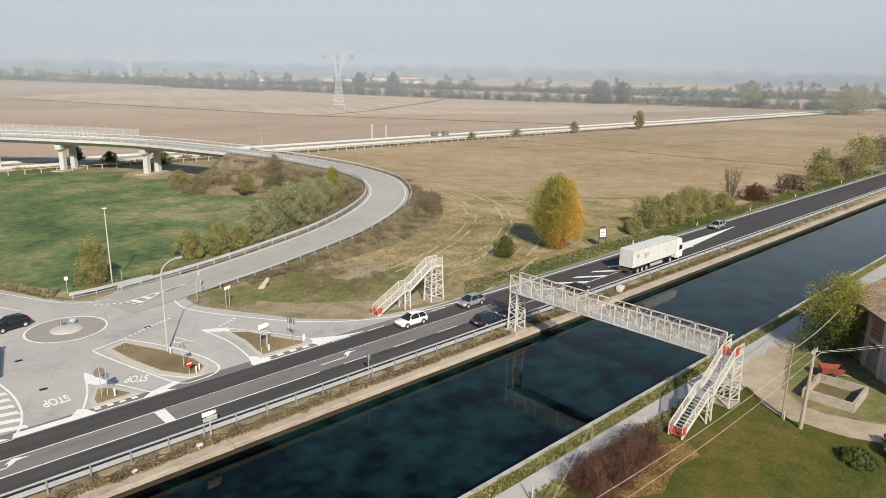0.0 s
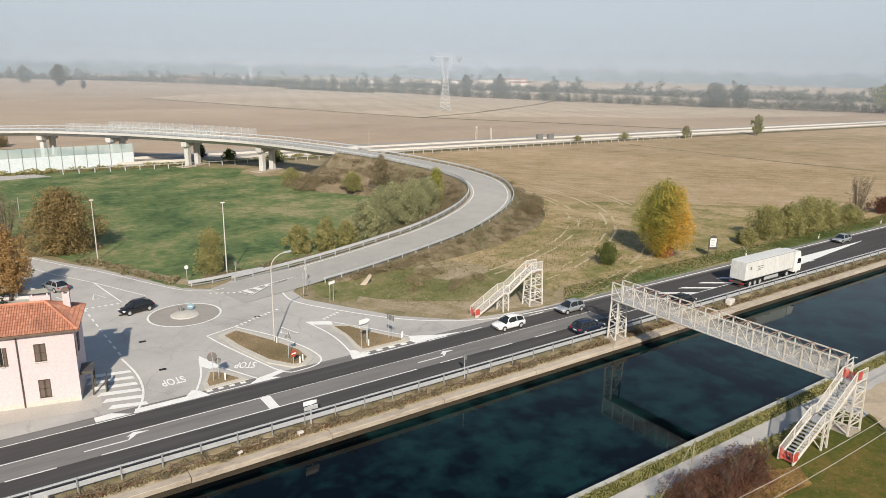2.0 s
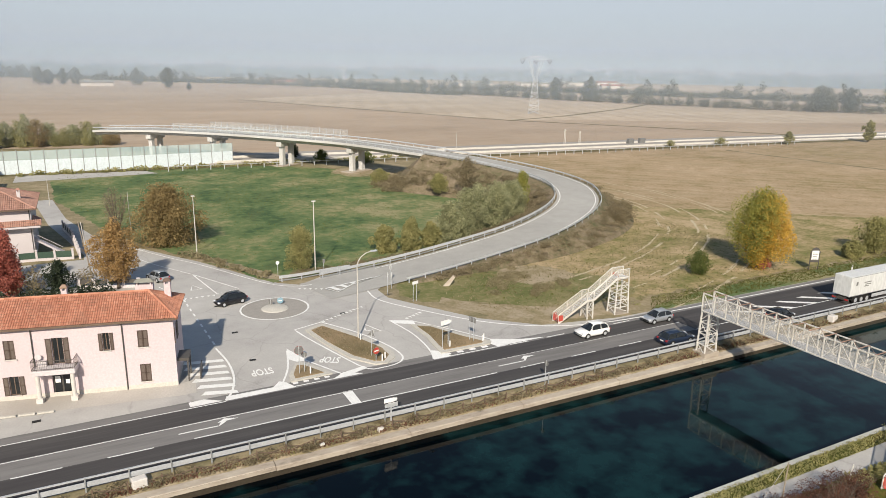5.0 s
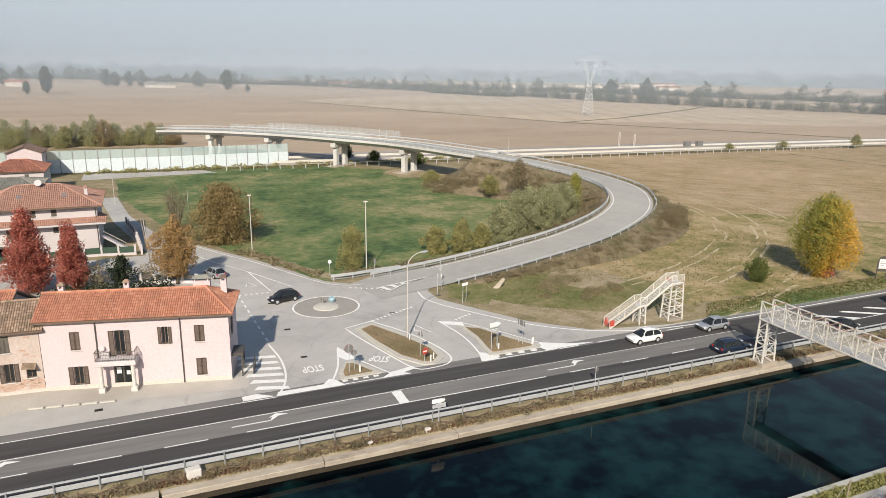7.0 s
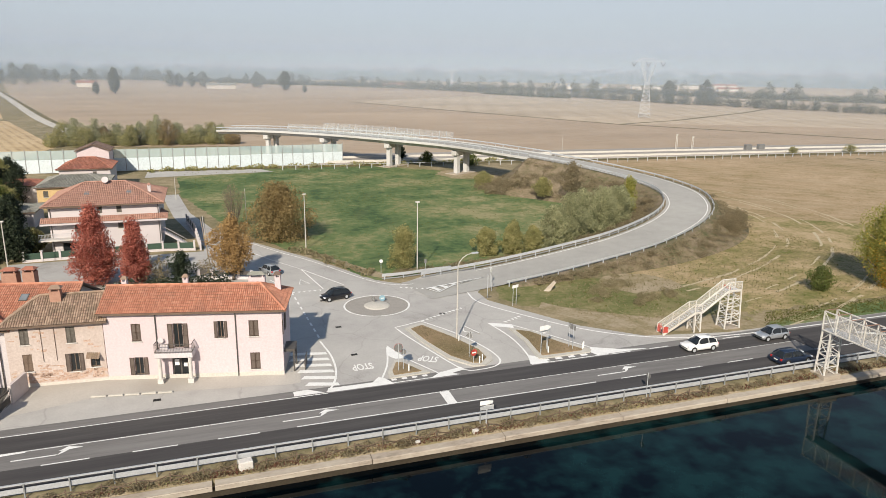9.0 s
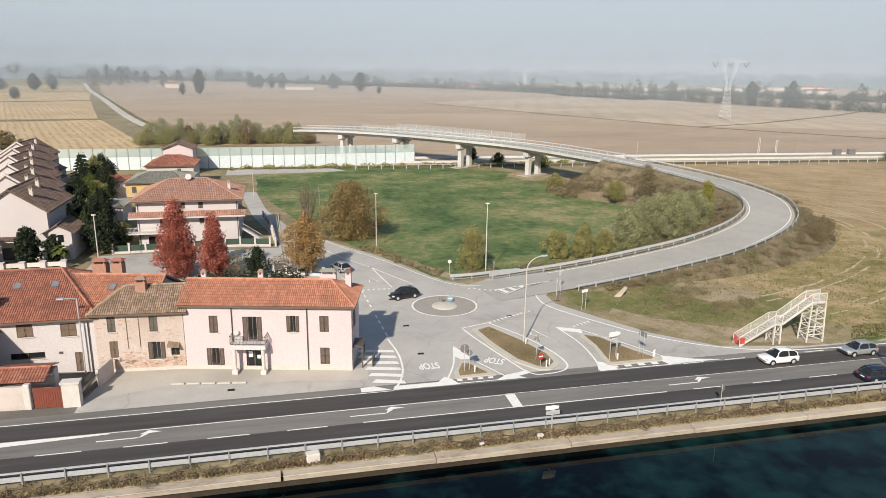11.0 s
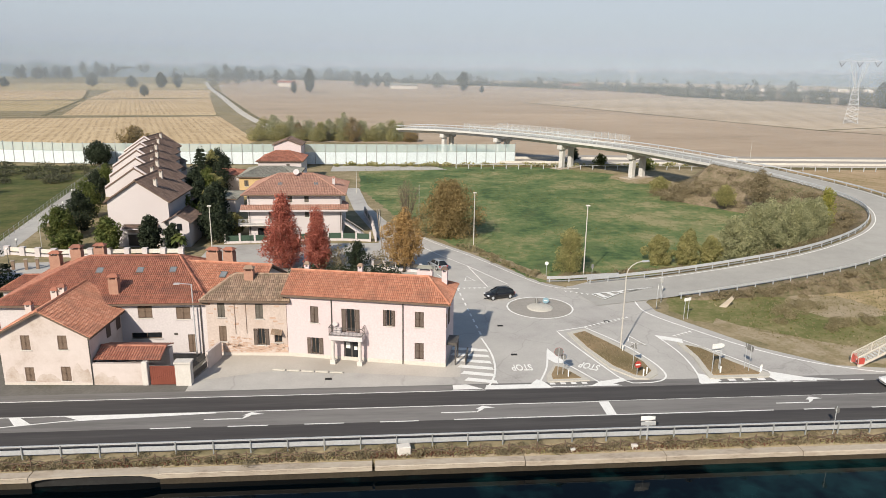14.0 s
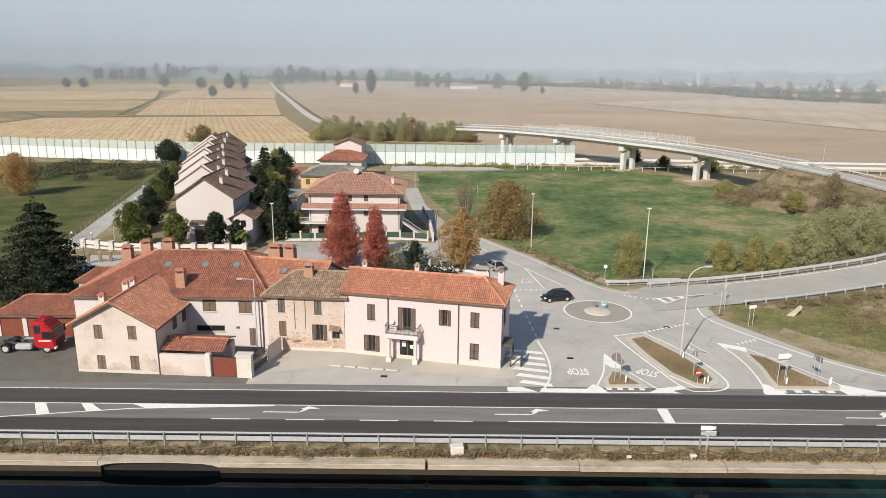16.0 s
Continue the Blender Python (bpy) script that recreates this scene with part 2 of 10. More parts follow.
def ribbon(bm, path, left, right, dz=0.0, mi=0):
    """A strip along a path from offset right to offset left (metres to the left of it)."""
    sd = sides_of(path)
    L = [bm.verts.new(p + s * left + Vector((0, 0, dz))) for p, s in zip(path, sd)]
    R = [bm.verts.new(p + s * right + Vector((0, 0, dz))) for p, s in zip(path, sd)]
    for i in range(len(path) - 1):
        bm.faces.new((R[i], R[i + 1], L[i + 1], L[i])).material_index = mi


def sweep(bm, path, prof, mi=0, closed=False):
    """Sweeps a profile of (left, up) offsets along a path."""
    sd = sides_of(path)
    rows = [[bm.verts.new(p + s * a + Vector((0, 0, b))) for a, b in prof] for p, s in zip(path, sd)]
    k = len(prof)
    for i in range(len(path) - 1):
        for j in range(k if closed else k - 1):
            bm.faces.new((rows[i][j], rows[i][(j + 1) % k], rows[i + 1][(j + 1) % k], rows[i + 1][j])).material_index = mi
    if closed:
        bm.faces.new(rows[0][::-1]).material_index = mi
        bm.faces.new(rows[-1]).material_index = mi


def along(path, step, start=0.0, end=0.0):
    """Points every step metres along a path, with their left vectors."""
    res, s, nxt = [], 0.0, start
    total = sum((path[i + 1] - path[i]).length for i in range(len(path) - 1))
    sd = sides_of(path)
    for i in range(len(path) - 1):
        d = (path[i + 1] - path[i]).length
        while nxt <= s + d and nxt <= total - end:
            t = (nxt - s) / d
            res.append((path[i].lerp(path[i + 1], t), sd[i].lerp(sd[i + 1], t).normalized()))
            nxt += step
        s += d
    return res


def B():
    return bmesh.new()

# ---- ground, water, fields ----
bm = B()
prof = [(-4200, 0), (20, 0), (28.4, 0), (32.2, -0.1), (32.6, -0.15), (32.6, -3.2), (51.6, -3.2), (51.6, -0.5), (51.95, -0.3), (53.0, -0.05), (60, 0), (4200, 0)]
for (y0, z0), (y1, z1) in zip(prof, prof[1:]):
    bm.faces.new([bm.verts.new(v) for v in ((-4200, y0, z0), (4200, y0, z0), (4200, y1, z1), (-4200, y1, z1))])
bmesh.ops.remove_doubles(bm, verts=bm.verts, dist=0.001)
struct("ground", bm, M["verge"], "dry grassy ground reaching the horizon", "ground")

wm = bpy.data.materials.new("canal_water")
wm.use_nodes = True
n, l = wm.node_tree.nodes, wm.node_tree.links
bs = n["Principled BSDF"]
geo = n.new("ShaderNodeNewGeometry")
t1 = n.new("ShaderNodeTexNoise")
t1.inputs["Scale"].default_value = 0.32
t1.inputs["Detail"].default_value = 9
l.new(geo.outputs["Position"], t1.inputs["Vector"])
cr = n.new("ShaderNodeValToRGB")
cr.color_ramp.elements[0].position, cr.color_ramp.elements[0].color = 0.42, (0.0003, 0.0016, 0.0027, 1)
cr.color_ramp.elements[1].position, cr.color_ramp.elements[1].color = 0.66, (0.0046, 0.0205, 0.0215, 1)
# weed mottling is shifted along x to paint the water's view-dependent brightness
sx_ = n.new("ShaderNodeSeparateXYZ")
l.new(geo.outputs["Position"], sx_.inputs[0])
wd_ = n.new("ShaderNodeMapRange")
wd_.inputs["From Min"].default_value, wd_.inputs["From Max"].default_value = -5.0, 34.0
wd_.inputs["To Min"].default_value, wd_.inputs["To Max"].default_value = -0.22, 0.055
l.new(sx_.outputs["X"], wd_.inputs["Value"])
ad_ = n.new("ShaderNodeMath")
l.new(t1.outputs[0], ad_.inputs[0])
l.new(wd_.outputs[0], ad_.inputs[1])
l.new(ad_.outputs[0], cr.inputs[0])
l.new(cr.outputs[0], bs.inputs["Base Color"])
bs.inputs["Roughness"].default_value = 0.05
bs.inputs["Specular IOR Level"].default_value = 0.28
bs.inputs["IOR"].default_value = 1.33
t2 = n.new("ShaderNodeTexNoise")
t2.inputs["Scale"].default_value = 0.8
l.new(geo.outputs["Position"], t2.inputs["Vector"])
bp = n.new("ShaderNodeBump")
bp.inputs["Strength"].default_value, bp.inputs["Distance"].default_value = 0.03, 0.05
l.new(t2.outputs[0], bp.inputs["Height"])
l.new(bp.outputs[0], bs.inputs["Normal"])
bm = B()
flat(bm, [(-4200, 32.6), (4200, 32.6), (4200, 51.6), (-4200, 51.6)], -1.45)
struct("water", bm, wm, "dark still canal water", "water")


def ragged(poly, step=1.2, amount=0.6):
    """The same outline with an uneven edge."""
    res = []
    for (x0, y0), (x1, y1) in zip(poly, poly[1:] + poly[:1]):
        k = max(1, int(math.hypot(x1 - x0, y1 - y0) / step))
        for i in range(k):
            x, y = x0 + (x1 - x0) * i / k, y0 + (y1 - y0) * i / k
            v = noise.noise_vector(Vector((x * 0.45, y * 0.45, 3.0)))
            res.append((x + v.x * amount, y + v.y * amount))
    return res


def sheet(name, poly, z, material, label, category="field", edge=0.0):
    b = B()
    flat(b, ragged(poly, max(0.8, edge * 1.3), edge) if edge else poly, z)
    return struct(name, b, material, label, category)


M["gold"] = turf("stubble_gold", [(0.403, 0.297, 0.171), (0.493, 0.375, 0.228), (0.560, 0.437, 0.279)], (0.012, 0.1, 0.6), (0.4, 0.35, 0.25), 0.13, lines=((-19, 0.3, 0.8, (0.3, 0.215, 0.12)), (-19, 0.1, 0.4, (0.36, 0.265, 0.15))))
M["gold_dull"] = turf("stubble_dull", [(0.288, 0.228, 0.120), (0.396, 0.312, 0.174), (0.480, 0.372, 0.216)], (0.012, 0.1, 0.6), (0.4, 0.35, 0.25), 0.13, lines=((-15, 0.16, 0.4, (0.22, 0.175, 0.09)),))
M["brown"] = turf("ploughed_brown", [(0.300, 0.234, 0.169), (0.370, 0.287, 0.210), (0.435, 0.349, 0.258)], (0.006, 0.04, 0.3), (0.4, 0.35, 0.25), 0.12, lines=((20, 0.06, 0.4, (0.36, 0.295, 0.225)),), stretch=(0.4, 1, 1))
M["tan"] = turf("bare_tan_field", [(0.365, 0.297, 0.222), (0.438, 0.359, 0.270), (0.499, 0.415, 0.319)], (0.008, 0.05, 0.3), (0.4, 0.35, 0.25), 0.12, lines=((20, 0.05, 0.4, (0.27, 0.22, 0.155)),), stretch=(0.5, 1, 1))
M["east"] = turf("harvested_field", [(0.217, 0.177, 0.083), (0.297, 0.221, 0.126), (0.353, 0.264, 0.165), (0.423, 0.317, 0.209)], (0.02, 0.14, 1.0), (0.36, 0.32, 0.32), 0.1, lines=((135, 0.2, 0.3, (0.45, 0.37, 0.265)), (135, 0.045, 0.3, (0.27, 0.215, 0.125))))
M["ditch"] = turf("ditch_weeds", [(0.08, 0.075, 0.035), (0.13, 0.11, 0.055), (0.19, 0.15, 0.085)], (0.05, 0.3, 1.0))
M["bank"] = turf("rough_bank_grass", [(0.036, 0.051, 0.009), (0.058, 0.070, 0.012), (0.084, 0.085, 0.017), (0.125, 0.095, 0.026), (0.163, 0.114, 0.039)], (0.12, 0.5, 2.5), (0.4, 0.35, 0.25), 0.13)
sheet("field", [(60, 236), (700, 206), (3600, 100), (4000, 3900), (-900, 3900), (-262, 1150), (-174, 784), (-108, 552), (-76, 438), (-58, 385), (-45, 300), (20, 290)], 0.01, M["brown"], "wide brown ploughed field", "field")
sheet("field", [(240, 368), (290, 360), (400, 300), (560, 262), (640, 330), (560, 460), (476, 495), (430, 700), (380, 860), (134, 665), (197, 483)], 0.02, M["tan"], "pale bare field round the pylon", "field")
sheet("field", [(110, 108), (180, 72), (300, 72), (3000, 66), (3000, 120), (700, 196), (240, 224), (130, 226), (112, 170)], 0.01, M["east"], "harvested field of pale stubble beside the road", "field")
sheet("field", [(57, 73), (70, 70), (180, 70), (112, 125), (112, 172), (106, 150), (104, 118), (84, 98), (60, 90)], 0.014, M["foot"], "stubble field below the ramp", "field", 1.2)
sheet("field", [(-235, 335), (-236, 412), (-102, 447), (-53, 300), (-60, 262), (-200, 262)], 0.02, M["gold"], "golden stubble field with tractor lines", "field")
sheet("field", [(-196, 446), (-262, 648), (-166, 692), (-107, 460)], 0.02, M["gold"], "golden stubble field with tractor lines", "field")
sheet("field", [(-430, 380), (-278, 470), (-224, 490), (-246, 604), (-272, 630), (-520, 540)], 0.02, M["gold_dull"], "dull stubble field", "field")
sheet("field", [(-560, 570), (-350, 604), (-270, 648), (-292, 720), (-356, 880), (-600, 780)], 0.02, M["gold"], "golden stubble field", "field")
sheet("field", [(-268, 664), (-170, 706), (-222, 930), (-330, 890)], 0.02, M["gold"], "golden stubble field", "field")
sheet("field", [(-350, 900), (-232, 955), (-300, 1230), (-560, 1160), (-620, 800)], 0.02, M["gold_dull"], "far stubble fields", "field")
sheet("field", [(-900, 250), (-215, 262), (-240, 330), (-250, 405), (-430, 372), (-900, 700)], 0.018, M["gold_dull"], "dull stubble field", "field")
sheet("meadow", [(24, 98), (30, 99), (50, 103), (66, 108), (78, 116), (86, 126), (86, 140), (80, 160), (74, 172), (80, 196), (60, 216), (44, 225), (-8, 226), (-6, 182), (4, 140), (13, 121)], 0.016, M["grass"], "green meadow inside the bend of the ramp", "meadow", 0.8)
sheet("meadow", [(-64, 116), (-76, 178), (-86, 224), (-160, 224), (-160, 100), (-64, 100)], 0.016, M["pasture"], "green field beside the houses", "meadow")
sheet("meadow", [(36, 28.5), (66, 28.5), (70, 28), (67, 22), (66, 18), (67.5, 13), (70, 4), (72, -60), (-60, -60), (-60, 28.5)], 0.016, M["bank"], "grass plot beside the canal lane", "meadow")
# dirt track beyond the wall
bm = B()
trk = smooth_path([(-343, 1400, 0), (-243, 1014, 0), (-166, 738, 0), (-102, 506, 0), (-80, 432, 0), (-64, 384, 0), (-50, 340, 0), (-38, 308, 0)], 6)
ribbon(bm, trk, 2.6, -2.6, 0.04)
struct("track", bm, mat("pale_gravel_track", (0.42, 0.39, 0.34), (0.52, 0.49, 0.44), 0.2, 0.95), "pale dirt track between the fields", "track")
# ditches between fields
bm = B()
for a in ([(-235, 335), (-240, 420), (-104, 453)], [(-204, 440), (-268, 656)], [(-268, 656), (-168, 699)], [(-356, 890), (-268, 656)], [(-268, 652), (-350, 612), (-540, 555)], [(-430, 376), (-280, 466), (-240, 420)], [(-340, 895), (-222, 942)]):
    ribbon(bm, [Vector((*p, 0)) for p in a], 1.7, -1.7, 0.05)
ribbon(bm, trk, 5.6, 3.2, 0.045)
ribbon(bm, [Vector((x, y, 0)) for x, y in ((134, 665), (197, 483), (240, 368), (290, 300), (330, 240))], 2, -2, 0.05)
ribbon(bm, [Vector((x, y, 0)) for x, y in ((240, 368), (300, 392), (420, 462), (560, 560))], 1.6, -1.6, 0.05)
struct("ditch", bm, M["ditch"], "weedy ditches between the fields", "ditch")

# ---- main road along the canal ----
bm = B()
flat(bm, [(-900, 53.6), (2500, 53.6), (2500, 64.6), (-900, 64.6)], 0.02)
struct("road", bm, M["asphalt_mid"], "grey asphalt main road along the canal", "road")
bm = B()
for y0, y1 in ((60.3, 63.15), (54.1, 57.45)):
    flat(bm, [(-900, y0), (2500, y0), (2500, y1), (-900, y1)], 0.032)
flat(bm, [(66, 57.45), (2500, 57.45), (2500, 60.3), (66, 60.3)], 0.03)
struct("road_lane", bm, M["asphalt_new"], "dark fresh asphalt lanes", "road")

# ---- junction surface ----
JUNCTION = [(-60, 64.5), (48.8, 64.5), (100, 64.5), (98, 64.9), (60, 65.0), (49.5, 67.0), (43.6, 72.4), (38.7, 80.6), (36.3, 84.9), (36.3, 88.6), (38.6, 91.2), (46, 92.2),
            (46, 101.2), (31, 98.2), (27, 95.6), (24.4, 97.6), (21.6, 102.4), (18.8, 108.2), (15.6, 114.4), (12, 120.2), (1.6, 138), (-3.4, 158), (-6.3, 182), (-10.2, 182), (-6.4, 153), (-3.6, 140), (-0.6, 126),
            (-1, 110), (-2, 90), (-18.6, 76), (-60, 76)]
sheet("pavement", JUNCTION, 0.012, M["asphalt_old"], "worn grey asphalt of the junction", "road")
# ---- ramp, embankment and viaduct ----
RAMP = smooth_path([(28, 91.6, 0.03), (38, 94.0, 0.12), (48, 95.8, 0.6), (59, 98.0, 1.4), (69.6, 100.8, 2.2), (80, 105.5, 3.0), (89, 111.5, 3.8), (95.6, 118.8, 4.5), (100, 128, 5.2),
                    (100.6, 139, 5.9), (98.2, 150, 6.6), (93.6, 161, 7.4), (87.7, 172, 8.1)], 8)
DECK = smooth_path([(87.7, 172, 8.1), (75.2, 199.7, 8.7), (59.1, 220.3, 9.1), (44, 240, 9.1), (26.3, 261, 8.7), (13, 271.5, 8.3), (8, 275, 8.1)], 8)
PIERS = (8, 16, 25, 33)
bm = B()
ribbon(bm, RAMP, 4.4, -4.4, 0.03)
struct("ramp_road", bm, M["ramp_asphalt"], "pale asphalt ramp curving up to the viaduct", "road")
bm = B()
sd = sides_of(RAMP)
rows = []
for p, s in zip(RAMP, sd):
    if p.z < 0.25:
        continue
    h = p.z
    rows.append([bm.verts.new((*(p + s * o).xy, z)) for o, z in ((5.6 + h * 1.7, -0.02), (5.6, h - 0.06), (4.2, h), (-4.2, h), (-5.6, h - 0.06), (-5.6 - h * 1.5, -0.02))])
for a, b in zip(rows, rows[1:]):
    for j in range(5):
        bm.faces.new((a[j], b[j], b[j + 1], a[j + 1]))
# rounded head of the embankment under the abutment
p, s = RAMP[-1], sd[-1]
d = Vector((s.y, -s.x, 0)) * 1.0
last = rows[-1]
hd = []
for o in (5.6 + 14, 5.6, 4.2, -4.2, -5.6, -5.6 - 13):
    q = p + s * max(-9, min(9, o)) + d * 11
    hd.append(bm.verts.new((q.x, q.y, -0.02)))
for j in range(5):
    bm.faces.new((last[j], hd[j], hd[j + 1], last[j + 1]))
bmesh.ops.subdivide_edges(bm, edges=bm.edges, cuts=3, use_grid_fill=True)
for v in bm.verts:
    if 0.3 < v.co.z:
        k = noise.noise_vector(v.co * 0.35)
        v.co.x += k.x * 0.25
        v.co.y += k.y * 0.25
emb = struct("embankment", bm, M["emb"], "grassy earth embankment of the ramp", "embankment")
def veil(name, col, opaque):
    """Wire mesh or thin glass: part open, part surface."""
    m = bpy.data.materials.new(name)
    m.use_nodes = True
    n, l = m.node_tree.nodes, m.node_tree.links
    tr = n.new("ShaderNodeBsdfTransparent")
    mx = n.new("ShaderNodeMixShader")
    n["Principled BSDF"].inputs["Base Color"].default_value = (*col, 1)
    n["Principled BSDF"].inputs["Roughness"].default_value = 0.5
    mx.inputs[0].default_value = opaque
    l.new(tr.outputs[0], mx.inputs[1])
    l.new(n["Principled BSDF"].outputs[0], mx.inputs[2])
    l.new(mx.outputs[0], n["Material Output"].inputs["Surface"])
    return m


M["mesh"] = veil("white_wire_mesh", (0.62, 0.6, 0.56), 0.24)
M["mesh_blue"] = veil("pale_wire_mesh", (0.5, 0.55, 0.57), 0.13)
M["screen"] = veil("clear_noise_screen", (0.5, 0.62, 0.63), 0.4)
M["white_panel"] = mat("white_barrier_panel", (0.49, 0.56, 0.595), (0.58, 0.65, 0.685), 0.4, 0.6, fine=6)
M["barrier"] = mat("pale_concrete_barrier", (0.42, 0.4, 0.36), (0.52, 0.5, 0.455), 0.3, 0.9, fine=8)
M["post_grey"] = mat("grey_post", (0.2, 0.21, 0.21), (0.27, 0.28, 0.28), 1.0, 0.6)
M["rust"] = mat("rusty_steel", (0.19, 0.105, 0.075), (0.32, 0.2, 0.15), 1.2, 0.8)
M["red"] = veil("red_netting", (0.5, 0.07, 0.05), 0.72)
M["timber"] = mat("grey_timber", (0.22, 0.18, 0.14), (0.33, 0.28, 0.22), 1.5, 0.85)
M["black"] = mat("black_rubber", (0.012, 0.012, 0.012), (0.03, 0.03, 0.03), 2.0, 0.7)

# deck
bm = B()
sweep(bm, DECK, [(-5.3, 0.2), (-5.3, -0.5), (-4.3, -0.62), (-3.6, -1.5), (3.6, -1.5), (4.3, -0.62), (5.3, -0.5), (5.3, 0.2), (4.8, 0.2), (4.8, 0.0), (-4.8, 0.0), (-4.8, 0.2)], closed=True)
viaduct = thing("viaduct", "pale concrete viaduct crossing the motorway on paired piers", "viaduct")
part("deck", bm, M["viaduct"], viaduct)
bm = B()
ribbon(bm, DECK, 4.4, -4.4, 0.02)
part("carriageway", bm, M["ramp_asphalt"], viaduct, "pale asphalt carriageway")
dsd = sides_of(DECK)
for pi in PIERS:
    c, s = DECK[pi], dsd[pi]
    for o in (-2.3, 2.3):
        b = c + s * o
        f = Vector((s.y, -s.x, 0))
        rot = Matrix.Translation((b.x, b.y, 0)) @ Matrix(((s.x, f.x, 0, 0), (s.y, f.y, 0, 0), (0, 0, 1, 0), (0, 0, 0, 1)))
        bm = B()
        top = c.z - 1.5
        box(bm, -0.8, 0.8, -0.7, 0.7, 0, top - 0.1, rot)
        box(bm, -1.7, 1.7, -0.95, 0.95, top - 1.5, top - 0.05, rot)
        bmesh.ops.bevel(bm, geom=bm.edges, offset=0.12, segments=1, affect="EDGES")
        part("pier", bm, M["viaduct"], viaduct)
    bm = B()
    rot = Matrix.Translation((c.x, c.y, 0)) @ Matrix(((s.x, f.x, 0, 0), (s.y, f.y, 0, 0), (0, 0, 1, 0), (0, 0, 0, 1)))
    box(bm, -5.2, 5.2, -2.2, 2.2, 0.0, 0.25, rot)
    part("footing", bm, M["concrete"], viaduct)
# abutment
c, s = DECK[0], sides_of(DECK)[0]
f = Vector((s.y, -s.x, 0))
rot = Matrix.Translation((c.x, c.y, 0)) @ Matrix(((s.x, f.x, 0, 0), (s.y, f.y, 0, 0), (0, 0, 1, 0), (0, 0, 0, 1)))
bm = B()
box(bm, -5.2, 5.2, -1.4, 0.4, 5.0, c.z - 1.45, rot)
part("abutment", bm, M["viaduct"], viaduct)


def guard(name, path, off, label, step=4.0, height=0.75, top_tube=False, double=False, group="guard rails", post_w=0.07, beam_h=0.31):
    """A guard rail along a path: a corrugated beam, posts, and where asked a tube above."""
    g = thing(name, label, "guard rail", group=group)
    sdv = sides_of(path)
    line = [p + s * off for p, s in zip(path, sdv)]
    w = beam_h / 4
    bm_ = B()
    z0 = height - beam_h
    sweep(bm_, line, [(0, z0), (0.05, z0 + w), (0, z0 + 2 * w), (0.05, z0 + 3 * w), (0, z0 + 4 * w), (-0.03, z0 + 4 * w), (-0.03, z0)], closed=True)
    part("beam", bm_, M["steel"], g)
    ztop = height
    if top_tube:
        ztop = height + 0.32
        bm_ = B()
        sweep(bm_, line, [(0.05, ztop - 0.07), (0.05, ztop + 0.05), (-0.06, ztop + 0.05), (-0.06, ztop - 0.07)], closed=True)
        part("top_rail", bm_, M["steel"], g)
    if double:
        bm_ = B()
        sweep(bm_, line, [(0.02, 0.12), (0.02, 0.3), (-0.03, 0.3), (-0.03, 0.12)], closed=True)
        part("lower_rail", bm_, M["post_grey"], g)
    bm_ = B()
    box(bm_, -post_w, post_w, -0.05, 0.05, -0.25, ztop + 0.02)
    first = None
    for q, s in along(path, step, 0.4):
        q = q + s * off
        m = Matrix.Translation(q) @ Matrix.Rotation(math.atan2(s.y, s.x) + math.pi / 2, 4, "Z") @ Matrix.Translation((0, 0.09, 0))
        if first is None:
            first = part("post", bm_, M["post_grey" if top_tube else "steel"], g)
            first.matrix_basis = m
        else:
            o = new("post", first.data)
            o.parent = g
            o.matrix_basis = m
    return g


road_line = [Vector((x, 0, 0)) for x in range(-95, 330, 5)]
guard("guard_rail", road_line, 53.2, "galvanised guard rail with a top tube along the canal", 3.0, 0.78, top_tube=True, beam_h=0.42, post_w=0.05)
far_line = [Vector((x, 0, 0)) for x in range(330, 900, 10)]
guard("guard_rail", far_line, 53.2, "galvanised guard rail with a top tube along the canal", 6.0, 0.78, top_tube=True)
guard("guard_rail", RAMP[3:], 4.9, "galvanised guard rail on the inner side of the ramp", 3.0, 0.95, double=True, beam_h=0.45)
guard("guard_rail", RAMP[10:], -4.9, "galvanised guard rail on the outer side of the ramp", 3.0, 0.75)
guard("guard_rail", DECK, 4.9, "galvanised guard rail on the viaduct", 3.0, 1.15)
guard("guard_rail", DECK, -4.9, "galvanised guard rail on the viaduct", 3.0, 1.15)
# curved end of the inner rail at the junction
guard("guard_rail", smooth_path([(24.6, 98.2, 0), (28, 98.3, 0), (32, 98.9, 0.05), (36, 99.2, 0.1)], 4), 0, "galvanised guard rail end at the junction", 3.0, 0.95, double=True, beam_h=0.45)

# mesh fence on the deck above the motorway
for off, rng in ((5.1, (12, 30)), (-5.1, (10, 28))):
    fe = thing("mesh_fence", "tall pale wire mesh fence on the viaduct parapet", "fence", group="viaduct fences")
    seg = DECK[rng[0]:rng[1]]
    for q, s in along(seg, 2.5):
        b = q + s * off
        bm = B()
        box(bm, b.x - 0.04, b.x + 0.04, b.y - 0.04, b.y + 0.04, b.z + 0.3, b.z + 3.0)
        part("post", bm, M["steel"], fe)
    bm = B()
    sweep(bm, seg, [(off, 0.5), (off, 2.9), (off + 0.02, 2.9), (off + 0.02, 0.5)], closed=True)
    part("mesh", bm, M["mesh_blue"], fe)

